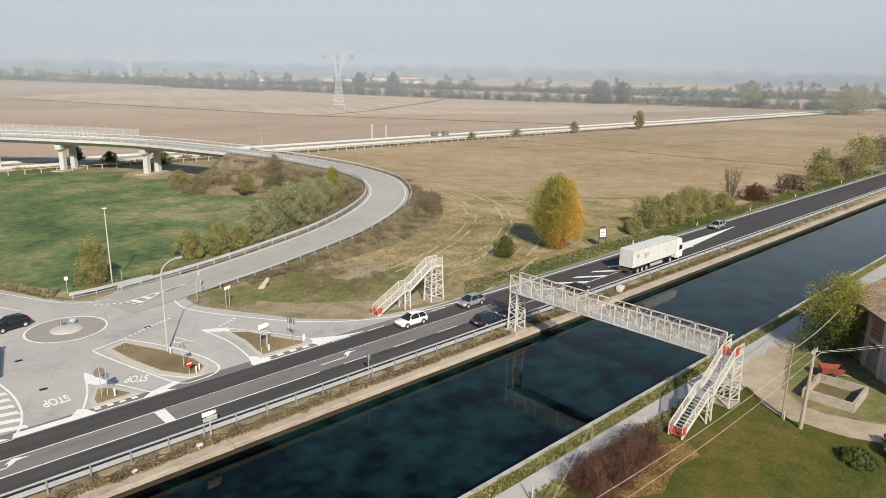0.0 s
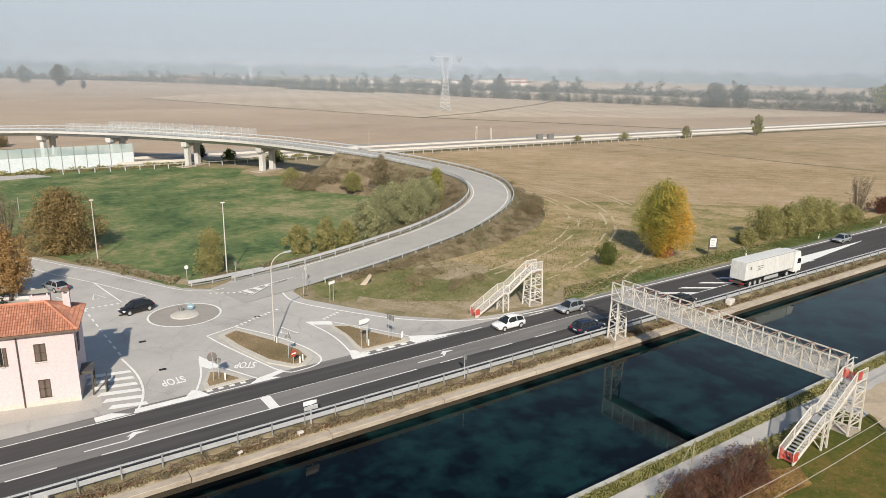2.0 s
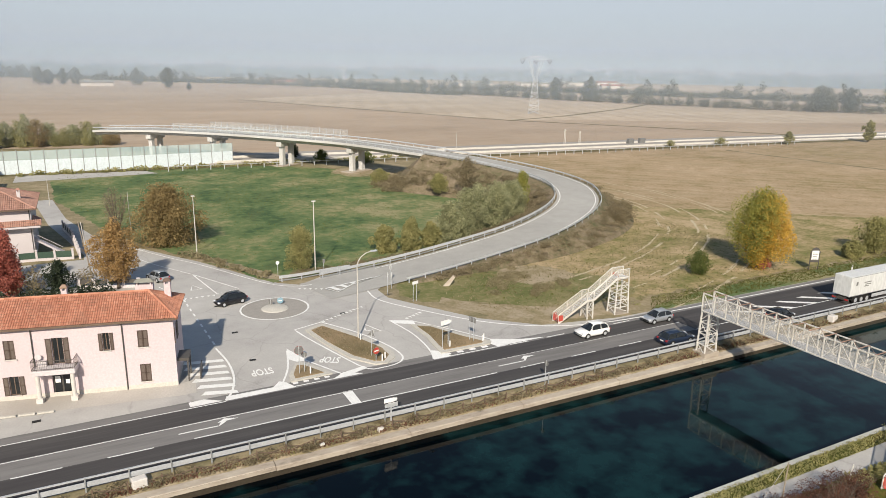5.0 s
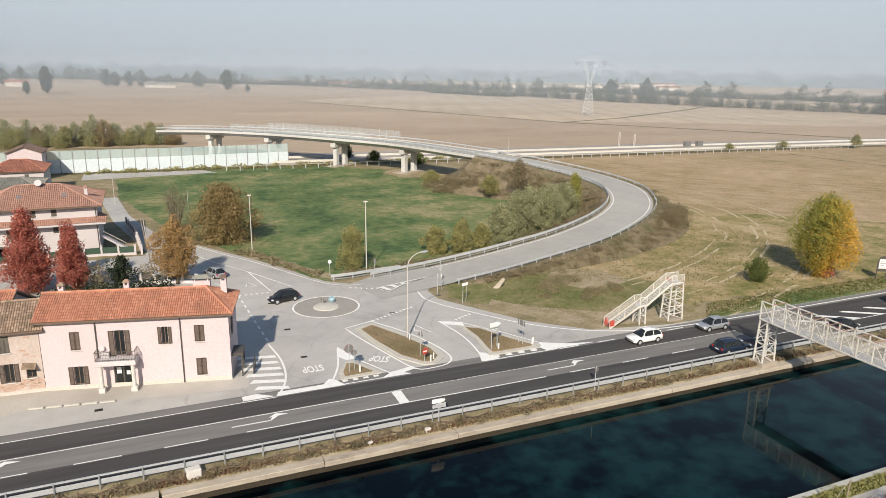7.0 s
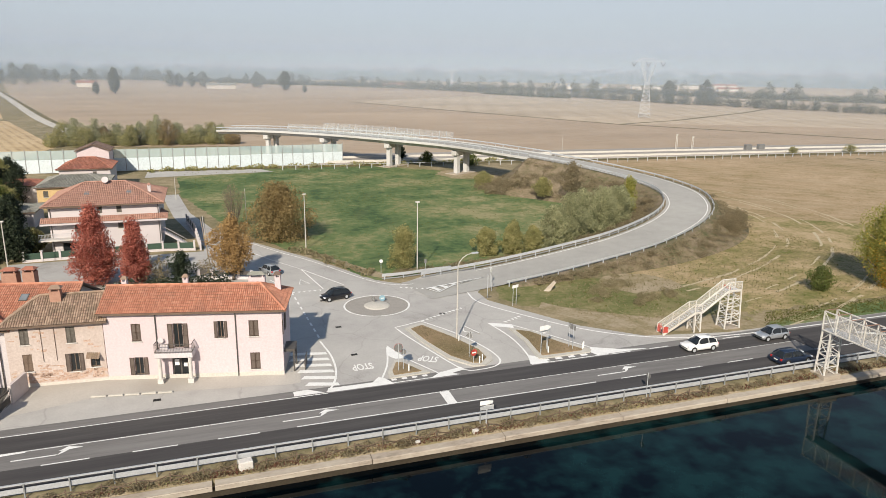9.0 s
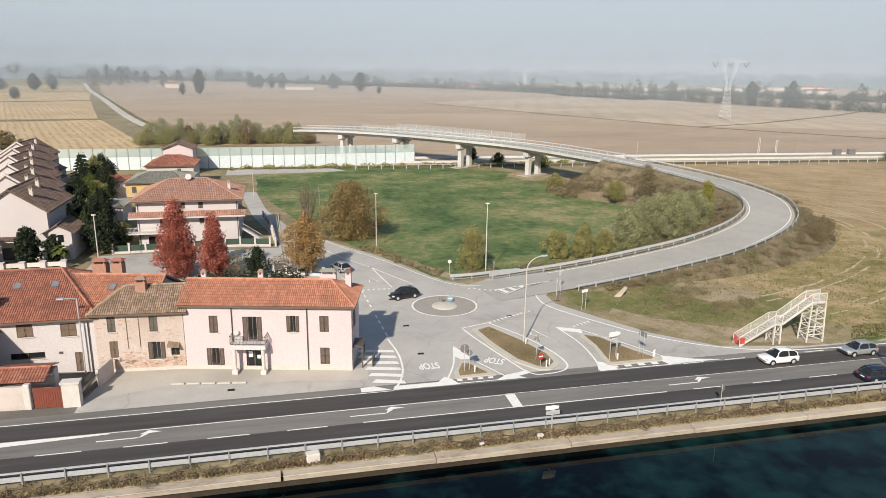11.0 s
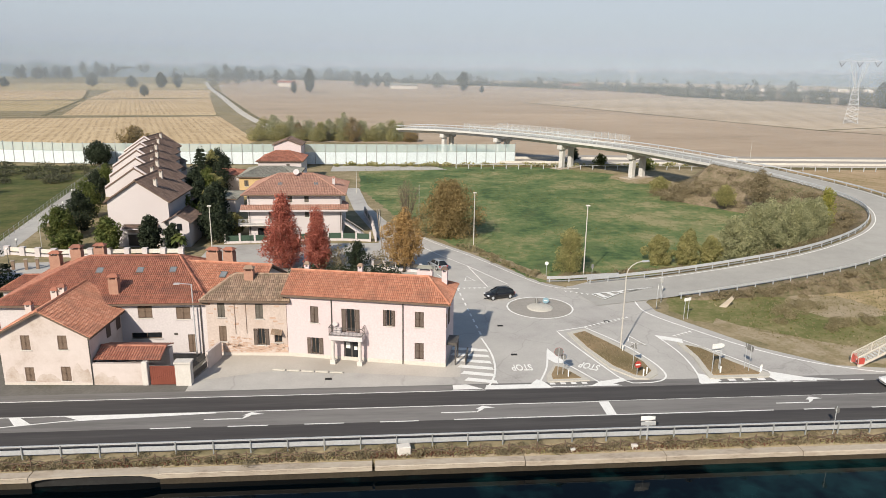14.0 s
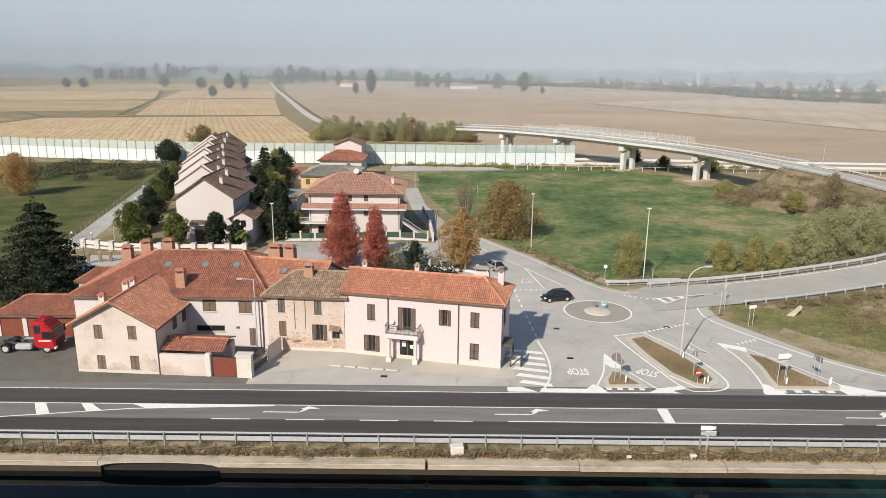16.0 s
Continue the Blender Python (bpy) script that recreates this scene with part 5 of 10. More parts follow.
ridge_tiles(bm, (-0.05, 1.75, 3.3), (6.55, 1.75, 3.3))
part("roof", bm, M["tile_red"], sh)
bm = B()
box(bm, 0, 6.4, 3.3, 3.5, 0, 2.6)
box(bm, 0, 0.2, 0.35, 3.3, 0, 2.5)
box(bm, 6.2, 6.4, 2.6, 3.3, 0, 2.6)
part("wall", bm, M["white_wall"], sh)
gt = thing("solid_gate", "closed dull red sheet-metal gate between pillars", "gate", pose(-22.85, 66.2, 0, 0, 0, -2.0))
bm = B()
box(bm, 0.15, 2.6, 0, 0.08, 0.08, 2.05)
for i in range(12):
    box(bm, 0.2 + i * 0.2, 0.22 + i * 0.2, -0.02, 0, 0.1, 2.0)
part("leaf", bm, M["door_red"], gt)
for x in (2.65,):
    bm = B()
    box(bm, x, x + 1.5, -0.2, 0.6, 0, 2.35)
    box(bm, x - 0.1, x + 1.6, -0.3, 0.7, 2.35, 2.55)
    part("pillar", bm, M["stone"], gt, "broad pale stone gate pillar")
ig = thing("iron_gate", "dark iron bar gate standing open by the old house", "gate", pose(-18.9, 66.6, 0, 0, 0, 76))
for i in range(17):
    bm = B()
    bar(bm, (0.2 * i, 0, 0.1), (0.2 * i, 0, 1.7 + 0.5 * math.sin(i / 16 * math.pi)), 0.025, 5)
    part("bar", bm, M["grey_metal"], ig)
bm = B()
box(bm, 0, 3.2, -0.03, 0.03, 0.3, 0.4)
box(bm, 0, 3.2, -0.03, 0.03, 1.4, 1.5)
box(bm, 0, 3.2, -0.02, 0.02, 0.4, 0.9)
part("frame", bm, M["grey_metal"], ig)
bm = B()
box(bm, 3.3, 6.3, -0.15, 0.15, 0, 1.9)
part("side_wall", bm, M["stained"], ig)

# garage
ga = thing("garage", "long low garage with dull red doors and red tiles", "garage", pose(-51.2, 76.4, 0, 0, 0, 1))
opn = [(0.4, 3.0, 0, 2.3), (3.5, 6.1, 0, 2.3), (6.6, 9.2, 0, 2.3)]
rf, gb_ = roof(ga, 0, 9.8, 0, 6.0, 2.75, 4.0, M["tile_red"], 2.5, 0, over=0.4)
walls(ga, 9.8, 6.0, 2.75, opn, M["white_wall"], 0, gb_)
for o in opn:
    bm = B()
    box(bm, o[0], o[1], 0.1, 0.16, 0.02, o[3])
    gd = part("garage_door", bm, M["door_red"], ga)
    for k in range(7):
        bm = B()
        box(bm, o[0], o[1], 0.08, 0.099, 0.1 + k * 0.31, 0.12 + k * 0.31)
        part("slat", bm, M["door_red"], gd)
an = thing("annex", "low white annex with a red tiled roof", "outbuilding", pose(-45.5, 84.5, 0, 0, 0, 0))
rf, gb_ = roof(an, 0, 5.4, 0, 5.0, 4.3, 5.3, M["tile_red"], 1.5, 0, over=0.35)
walls(an, 5.4, 5.0, 4.3, [(1.4, 2.9, 2.6, 3.5)], M["white_wall"], 0, gb_)
window(an, 1.4, 2.9, 2.6, 3.5, "none")

# villa
vi = thing("villa", "white three-storey villa with salmon hip roof and mid-height roof band", "house", pose(-24.5, 127.5, 0))
opn = [(7.3, 8.1, 6.7, 8.1), (10.3, 11.1, 6.7, 8.1), (10.3, 11.1, 3.9, 5.2), (3.7, 4.5, 2.9, 5.0), (1.6, 4.1, 0.1, 1.9), (13.6, 14.4, 3.9, 5.2)]
rf, gb_ = roof(vi, 0, 17, 0, 13.5, 8.4, 10.9, M["tile_villa"], 5.0, 5.6, over=0.9, col=0.3, row=0.6)
walls(vi, 17, 13.5, 8.4, opn[:5], M["white_wall"], 0)
for i, o in enumerate(opn[:5]):
    window(vi, *o, "none" if i == 4 else "closed", "green_wood", sill=i < 3)
bm = B()
tile_slope(bm, (-1.2, -1.3, 5.5), (1, 0, 0), (0, 0.87, 0.5), 19.6, 1.5, col=0.3, row=0.6)
tile_slope(bm, (18.2, -1.3, 5.5), (0, 1, 0), (-0.87, 0, 0.5), 6.0, 1.4, col=0.3, row=0.6)
rb = part("roof_band", bm, M["tile_villa"], vi, "narrow salmon tiled roof band")
bm = B()
box(bm, -1.2, 18.2, -1.3, -0.02, 5.2, 5.5)
box(bm, 17.02, 18.2, -0.02, 4.7, 5.2, 5.5)
part("soffit", bm, M["white_wall"], rb)
bm = B()
box(bm, -1.6, 4.8, -1.6, 0, 2.6, 2.85)
bl = part("balcony", bm, M["stone"], vi)
bm = B()
for i in range(30):
    bar(bm, (-1.5 + i * 0.21, -1.55, 2.85), (-1.5 + i * 0.21, -1.55, 3.8), 0.02, 4)
beam(bm, (-1.5, -1.55, 3.8), (4.7, -1.55, 3.8), 0.06, 0.06)
part("railing", bm, M["steel"], bl)
for x in (0.2, 17.0 - 0.3):
    pipe(vi, x + 0.1, -0.08, 0, 8.2)
for x in (5.6, 12.2):
    skylight(vi, x, 3.0, 9.5, 2.5 / 6.75, 0.9, 1.2)
chimney(vi, 15.4, 4.3, 8.8, 10.3, 0.5, 0.5, M["white_wall"], "tile_villa")
bm = B()
bar(bm, (8.3, 5.8, 11.4), (8.3, 5.6, 11.5), 0.55, 14)
bar(bm, (8.3, 5.8, 10.4), (8.3, 5.8, 11.4), 0.04, 6)
part("satellite_dish", bm, M["white_wall"], vi, "white satellite dish")
bm = B()
for i in range(14):
    z = 2.9 - i * 0.2
    box(bm, 17.1 + i * 0.28, 17.4 + i * 0.28, 1.0, 2.4, z - 0.12, z)
beam(bm, (17.1, 0.95, 3.8), (21.0, 0.95, 1.1), 0.06, 0.06)
beam(bm, (17.1, 0.95, 2.75), (21.0, 0.95, 0.0), 0.1, 0.25)
part("outside_stair", bm, M["white_wall"], vi, "white outside stair with railing")

# other houses near the wall
def plain_house(label, m, W, D, H, zr, wallm, tile, hip, opn_, name="house", axis="x"):
    h = thing(name, label, "house", m)
    r_, g_ = roof(h, 0, W, 0, D, H, zr, M[tile], hip, hip, axis, over=0.5, col=0.3, row=0.6)
    walls(h, W, D, H, opn_, M[wallm], 0, g_)
    for o in opn_:
        window(h, *o, "closed", "green_wood", sill=True)
    return h


M["yellow_wall"] = mat("warm_yellow_plaster", (0.5, 0.35, 0.17), (0.56, 0.41, 0.22), 0.5, 0.9)
plain_house("warm yellow house with a grey-green roof", pose(-34.6, 170, 0), 13.6, 15, 4.8, 6.3, "yellow_wall", "tile_grey", 4, [(1.2, 2.2, 2.6, 4.0)])
plain_house("house with a red hip roof near the noise wall", pose(-33.5, 190, 0), 11.5, 13, 6.0, 8.0, "white_wall", "tile_red", 4, [(7.5, 8.4, 4.0, 5.3)])
plain_house("narrow pink house with a brown gable roof", pose(-33.2, 216, 0), 8.2, 9, 7.6, 9.2, "pink", "tile_brown", 0, [], axis="y")
plain_house("low white annex with flat tiled roof", pose(-38.5, 150, 0), 7, 9, 3.2, 3.9, "white_wall", "tile_grey", 2.0, [(1, 4.5, 1.4, 2.2)])
plain_house("low white outbuilding beside the yellow house", pose(-42.5, 176, 0), 7, 8, 4.4, 5.2, "white_wall", "tile_red", 2.0, [(1, 2, 1.4, 2.4)])

# row of stepped houses
ROW = ((-41.9, 121.8), (-47.1, 136.6), (-51.7, 151.2), (-56.4, 165.8), (-60.4, 180.4), (-64.2, 195.0))
for k, (cx, cy) in enumerate(ROW):
    h = thing("row_house", "white gable house in a stepped row with dark brown roof", "house", pose(cx - 5.1, cy, 0), group="stepped row of houses")
    r_, g_ = roof(h, 0, 10.2, 0, 14.0, 8.1, 11.6, M["tile_brown"], 0, 0, "y", over=0.45, col=0.3, row=0.6, fascia="old_wood")
    walls(h, 10.2, 14.0, 8.1, [(3.8, 4.6, 0.1, 2.2)] if k == 0 else [], M["white_wall"], 0, g_)
    if k:
        bm = B()
        vs = [(-0.55, 6.2), (10.6, 6.2), (10.6, 8.3), (5.1, 12.25), (-0.55, 8.3)]
        f1 = [bm.verts.new((x, -0.34, z)) for x, z in vs]
        f2 = [bm.verts.new((x, -0.02, z)) for x, z in vs]
        bm.faces.new(f1)
        bm.faces.new(f2[::-1])
        for i in range(5):
            j = (i + 1) % 5
            bm.faces.new((f1[i], f2[i], f2[j], f1[j]))
        part("party_wall", bm, M["white_wall"], h, "white party wall above the roof")
    chimney(h, 7.4, 3.0, 9.4, 11.2, 0.55, 0.55, M["plinth"], "tile_brown")
    chimney(h, 6.6, 9.0, 10.0, 11.7, 0.55, 0.55, M["plinth"], "tile_brown")
    bm = B()
    prism(bm, [(10.22, -0.6), (13.6, -0.6), (13.6, 7.0), (10.22, 7.0)], 0, 4.6)
    f1 = [bm.verts.new(p) for p in ((9.6, -0.6, 4.6), (13.6, -0.6, 4.6), (11.6, -0.6, 5.8))]
    bm.faces.new(f1)
    lw = part("side_wing", bm, M["white_wall"], h)
    bm = B()
    tile_slope(bm, (14.1, -1.0, 4.35), (0, 1, 0), (-0.86, 0, 0.5), 8.2, 2.95, col=0.3, row=0.6)
    tile_slope(bm, (9.1, 7.2, 4.35), (0, -1, 0), (0.86, 0, 0.5), 8.2, 2.95, col=0.3, row=0.6)
    ridge_tiles(bm, (11.6, -1.0, 5.9), (11.6, 7.2, 5.9))
    part("roof", bm, M["tile_brown"], lw)
    bm = B()
    box(bm, 11.5, 12.4, -0.66, -0.6, 3.0, 4.2)
    part("window", bm, M["glass"], lw)
    if k == 0:
        bm = B()
        tile_slope(bm, (2.4, -1.3, 3.5), (1, 0, 0), (0, 0.94, 0.34), 6.0, 1.4)
        pr_ = part("porch_roof", bm, M["tile_brown"], h)
        bm = B()
        box(bm, 2.4, 8.4, -1.25, 0, 3.3, 3.48)
        part("soffit", bm, M["white_wall"], pr_)
        bm = B()
        tile_slope(bm, (-2.6, -0.6, 4.0), (0, 1, 0), (0.9, 0, 0.42), 5.0, 2.8, col=0.3, row=0.6)
        part("side_roof", bm, M["tile_brown"], h)
        for z_ in (0.2,):
            bm = B()
            box(bm, 3.0, 6.2, -0.06, 0.0, z_, 2.2)
            part("garage_door", bm, M["grey_metal"], h, "dark garage door")

# farm building across the canal
fr = thing("farm_building", "old farm building with lattice brick openings and ribbed roof", "farm building", pose(74.4, 13.3, 0, 0, 0, 40.4))
r_, g_ = roof(fr, 0, 14.2, -8.0, 0.0, 6.9, 9.2, M["tile_old"], 0, 0, "x", over=0.7, fascia="old_wood")
bm = B()
for x in (0.0, 3.3, 6.7, 10.1, 13.5):
    box(bm, x, x + 0.7, -8.0, -7.4, 0, 6.9)
    box(bm, x, x + 0.7, -0.6, 0, 0, 6.9)
box(bm, 0.02, 14.18, -7.9, -0.05, 3.2, 3.6)
box(bm, 0.0, 0.3, -7.4, -0.6, 0, 3.2)
box(bm, 13.9, 14.2, -7.4, -0.6, 0, 6.9)
box(bm, 0.72, 6.68, -0.5, -0.2, 0, 3.2)
part("frame", bm, M["ochre"], fr, "plastered brick pillars and floor")
part("gable", g_, M["ochre"], fr)
bm = B()
for x in (0.7, 4.0, 7.4, 10.8):
    for i in range(13):
        for y in (-7.8, -0.25):
            beam(bm, (x + i * 0.21, y, 3.6), (x + 0.3 + i * 0.2, y, 6.7), 0.07, 0.1)
            beam(bm, (x + 2.6 - i * 0.21, y + 0.1, 3.6), (x + 2.3 - i * 0.2, y + 0.1, 6.7), 0.07, 0.1)
part("brick_lattice", bm, M["brick_plain"], fr, "lattice of reddish bricks")
for x0, x1 in ((7.5, 9.9), (10.9, 13.3)):
    bm = B()
    for k in range(8):
        w_ = (x1 - x0) / 8
        box(bm, x0 + k * w_, x0 + (k + 1) * w_ - 0.02, -0.2, -0.13, 0.05, 2.7)
    box(bm, x0, x1, -0.13, -0.1, 0.5, 0.66)
    box(bm, x0, x1, -0.13, -0.1, 2.1, 2.26)
    part("barn_door", bm, M["timber"], fr, "grey timber plank door")
# ---- trees, shrubs, hedges ----
def leaves(name, cols, rough=0.7, through=0.38):
    """Leaf colours, one tone for each leaf, broken by a soft noise."""
    m = bpy.data.materials.new(name)
    m.use_nodes = True
    n, l = m.node_tree.nodes, m.node_tree.links
    geo = n.new("ShaderNodeNewGeometry")
    t = n.new("ShaderNodeTexNoise")
    t.inputs["Scale"].default_value = 0.5
    l.new(geo.outputs["Position"], t.inputs["Vector"])
    add = n.new("ShaderNodeMath")
    add.operation = "MULTIPLY_ADD"
    add.inputs[1].default_value = 0.34
    l.new(geo.outputs["Random Per Island"], add.inputs[0])
    sh_ = n.new("ShaderNodeMath")
    sh_.operation = "MULTIPLY_ADD"
    sh_.inputs[1].default_value = 1.2
    sh_.inputs[2].default_value = -0.27
    l.new(t.outputs[0], sh_.inputs[0])
    l.new(sh_.outputs[0], add.inputs[2])
    cr_ = n.new("ShaderNodeValToRGB")
    k = len(cols)
    for i, c in enumerate(cols):
        e = cr_.color_ramp.elements[i] if i < 2 else cr_.color_ramp.elements.new(i / (k - 1))
        e.position = i / (k - 1)
        e.color = (*c, 1)
    for i, c in enumerate(cols):
        cr_.color_ramp.elements[i].color = (*c, 1)
    l.new(add.outputs[0], cr_.inputs[0])
    bs_ = n["Principled BSDF"]
    bs_.inputs["Roughness"].default_value = rough
    bs_.inputs["Specular IOR Level"].default_value = 0.2
    l.new(cr_.outputs[0], bs_.inputs["Base Color"])
    tl = n.new("ShaderNodeBsdfTranslucent")
    l.new(cr_.outputs[0], tl.inputs[0])
    mx = n.new("ShaderNodeMixShader")
    mx.inputs[0].default_value = through
    l.new(bs_.outputs[0], mx.inputs[1])
    l.new(tl.outputs[0], mx.inputs[2])
    l.new(mx.outputs[0], n["Material Output"].inputs["Surface"])
    return m


L = {
    "olive": leaves("olive_leaves", [(0.17, 0.172, 0.068), (0.315, 0.3, 0.128), (0.5, 0.445, 0.21)], through=0.45),
    "willow": leaves("grey_green_leaves", [(0.17, 0.182, 0.1), (0.335, 0.34, 0.19), (0.52, 0.51, 0.305)], through=0.45),
    "green": leaves("green_leaves", [(0.058, 0.08, 0.026), (0.112, 0.14, 0.042), (0.215, 0.21, 0.06)]),
    "dark": leaves("dark_needles", [(0.012, 0.018, 0.011), (0.026, 0.037, 0.021), (0.055, 0.066, 0.036)], through=0.1),
    "yellow": leaves("yellow_leaves", [(0.40, 0.25, 0.045), (0.6, 0.37, 0.065), (0.78, 0.52, 0.11)]),
    "turning": leaves("turning_leaves", [(0.16, 0.185, 0.05), (0.31, 0.305, 0.08), (0.52, 0.44, 0.11)], through=0.45),
    "red": leaves("dark_red_leaves", [(0.221, 0.062, 0.044), (0.400, 0.131, 0.097), (0.607, 0.248, 0.179)]),
    "copper": leaves("copper_leaves", [(0.22, 0.14, 0.06), (0.39, 0.255, 0.11), (0.56, 0.385, 0.175)]),
    "autumn": leaves("brown_green_leaves", [(0.155, 0.122, 0.058), (0.285, 0.215, 0.1), (0.43, 0.32, 0.155)], through=0.45),
    "russet": leaves("russet_brush", [(0.13, 0.11, 0.065), (0.235, 0.195, 0.12), (0.36, 0.3, 0.195)]),
    "maroon": leaves("maroon_brush", [(0.072, 0.036, 0.027), (0.145, 0.069, 0.047), (0.225, 0.12, 0.077)]),
    "dry": leaves("dry_weeds", [(0.17, 0.145, 0.08), (0.27, 0.23, 0.135), (0.39, 0.335, 0.21)]),
    "far": leaves("distant_autumn_leaves", [(0.058, 0.066, 0.046), (0.095, 0.1, 0.066), (0.15, 0.14, 0.09)]),
    "turf": leaves("green_turf", [(0.075, 0.083, 0.02), (0.118, 0.118, 0.028), (0.17, 0.152, 0.046)], through=0.45),
}
M["bark"] = mat("grey_brown_bark", (0.1, 0.08, 0.06), (0.17, 0.14, 0.11), 2.0, 0.9, bump=0.4)


def leaf_mesh(name, blobs, count, size, rng, inner=0.55):
    """Leaf-clump quads on the shells of ellipsoids (centre, radii)."""
    w = np.array([b[1][0] * b[1][1] + b[1][0] * b[1][2] for b in blobs], float)
    pick = rng.choice(len(blobs), count, p=w / w.sum())
    c = np.array([b[0] for b in blobs], float)[pick]
    r = np.array([b[1] for b in blobs], float)[pick]
    d = rng.normal(size=(count, 3))
    d /= np.linalg.norm(d, axis=1, keepdims=True)
    k = inner + (1.04 - inner) * rng.random((count, 1)) ** 0.5
    p = c + d * r * k
    nn = d + rng.normal(size=(count, 3)) * 0.7
    nn /= np.linalg.norm(nn, axis=1, keepdims=True)
    u = np.cross(nn, rng.normal(size=(count, 3)))
    u /= np.linalg.norm(u, axis=1, keepdims=True)
    v = np.cross(nn, u)
    s = size * 1.35 * (0.6 + 0.8 * rng.random((count, 1)))
    quad = np.stack([p - u * s * 0.5, p + v * s * 0.4, p + u * s * 0.5, p - v * s * 0.4], 1).reshape(-1, 3)
    quad[:, 2] = np.maximum(quad[:, 2], 0.03)
    me = bpy.data.meshes.new(name)
    me.from_pydata(quad.tolist(), [], np.arange(count * 4).reshape(-1, 4).tolist())
    return me


def tree(name, label, category, x, y, z, h, w, kind, seed, leaf=0.4, count=1800, base=0.18, shape="round", trunk=0.16, group="", limbs=6, blobs_n=16, inner=0.45, second="", toward=(1, 0, 0), bare=False):
    """A tapered trunk with limbs and a crown of many leaf clumps; base: share of the height that is bare; second: leaf kind on the side toward."""
    rng = np.random.default_rng(seed)
    rr_ = random.Random(seed)
    t = thing(name, label, category, pose(x, y, z, 0, 0, 0 if second else rr_.uniform(0, 360)), group)
    bm_ = B()
    zb = h * base

    def reach(f, a):
        """Half the crown's width at share f of its height, towards angle a."""
        if shape == "cone":
            lim = 0.5 * w * (1.04 - f) ** 0.8
        elif shape == "egg":
            lim = 0.5 * w * math.sin(math.pi * min(1, 0.16 + 0.8 * f)) ** 0.7
        elif shape == "column":
            lim = 0.5 * w * max(0.05, 1 - abs(2 * f - 1) ** 3.0) ** 0.5 * min(1, 0.5 + 1.4 * f)
        elif shape == "flame":
            lim = 0.5 * w * max(0.02, 1.02 - f) ** 0.6 * min(1, 0.62 + 1.9 * f)
        elif shape == "bush":
            lim = 0.5 * w * math.sqrt(max(0.08, 1 - (1.25 * f - 0.3) ** 2))
        else:
            lim = 0.5 * w * math.sqrt(max(0.12, 1 - (2 * f - 0.9) ** 2))
        return lim * (1 + 0.16 * math.sin(a * 2 + seed) + 0.1 * math.sin(a * 3 + f * 6 + seed * 2))

    if bare:
        for i in range(limbs):
            a = i * 2.4 + rr_.random()
            sp_ = w * 0.4 * rr_.uniform(0.3, 1.0)
            p0 = Vector((math.cos(a) * trunk, math.sin(a) * trunk, 0))
            p1 = p0 + Vector((math.cos(a) * sp_, math.sin(a) * sp_, h * rr_.uniform(0.75, 1.0)))
            bar(bm_, p0, p1, trunk * 0.5, 4, trunk * 0.12)
            for k in range(7):
                q = p0.lerp(p1, 0.25 + 0.1 * k)
                b = a + rr_.uniform(-2, 2)
                e = q + Vector((math.cos(b) * w * 0.16, math.sin(b) * w * 0.16, h * 0.16))
                bar(bm_, q, e, trunk * 0.2, 3, trunk * 0.06)
                for _ in range(2):
                    bar(bm_, q.lerp(e, 0.6), q.lerp(e, 0.6) + Vector((rr_.uniform(-1, 1) * w * 0.08, rr_.uniform(-1, 1) * w * 0.08, h * 0.09)), trunk * 0.1, 3, trunk * 0.04)
    else:
        top = Vector((rr_.uniform(-0.04, 0.04) * w, rr_.uniform(-0.04, 0.04) * w, h * 0.8))
        knee = Vector((rr_.uniform(-0.03, 0.03) * w, rr_.uniform(-0.03, 0.03) * w, max(zb, h * 0.2)))
        bar(bm_, (0, 0, -0.1), knee, trunk * 1.25, 8, trunk * 0.85)
        bar(bm_, knee, top, trunk * 0.85, 7, trunk * 0.25)
        for i in range(limbs):
            a = i * 2.4 + rr_.random()
            z0 = zb * 0.7 + (h * 0.6 - zb * 0.7) * i / limbs
            q = knee.lerp(top, max(0, (z0 - knee.z) / max(0.1, top.z - knee.z))) if z0 > knee.z else Vector((0, 0, z0))
            rad = w * 0.36 * rr_.uniform(0.7, 1.1)
            bar(bm_, q, q + Vector((math.cos(a) * rad, math.sin(a) * rad, h * 0.22)), trunk * 0.45, 5, trunk * 0.1)
    part("trunk", bm_, M["bark"], t)
    blobs = []
    if shape == "cone":
        for j in range(10):
            f = (j + 0.3) / 10
            for b in range(9):
                a = b * 0.698 + j * 0.37 + rr_.uniform(-0.2, 0.2)
                ln = 0.5 * w * (1.02 - f) * rr_.uniform(0.75, 1.1)
                for q in (0.3, 0.55, 0.78, 1.0):
                    br = w * 0.055 * rr_.uniform(0.8, 1.2) * (1.15 - 0.4 * f)
                    blobs.append(((math.cos(a) * ln * q, math.sin(a) * ln * q, zb + (h - zb) * f * 0.97 + 0.3 - 0.5 * q * q), (br * 1.2, br * 1.2, br * 0.32)))
        blobs.append(((0, 0, h * 0.97), (w * 0.02, w * 0.02, h * 0.05)))
    n_ = 0 if shape == "cone" else blobs_n * 3
    tall = {"column": 1.7, "bush": 1.25, "egg": 1.2, "cone": 0.33}.get(shape, 0.95)
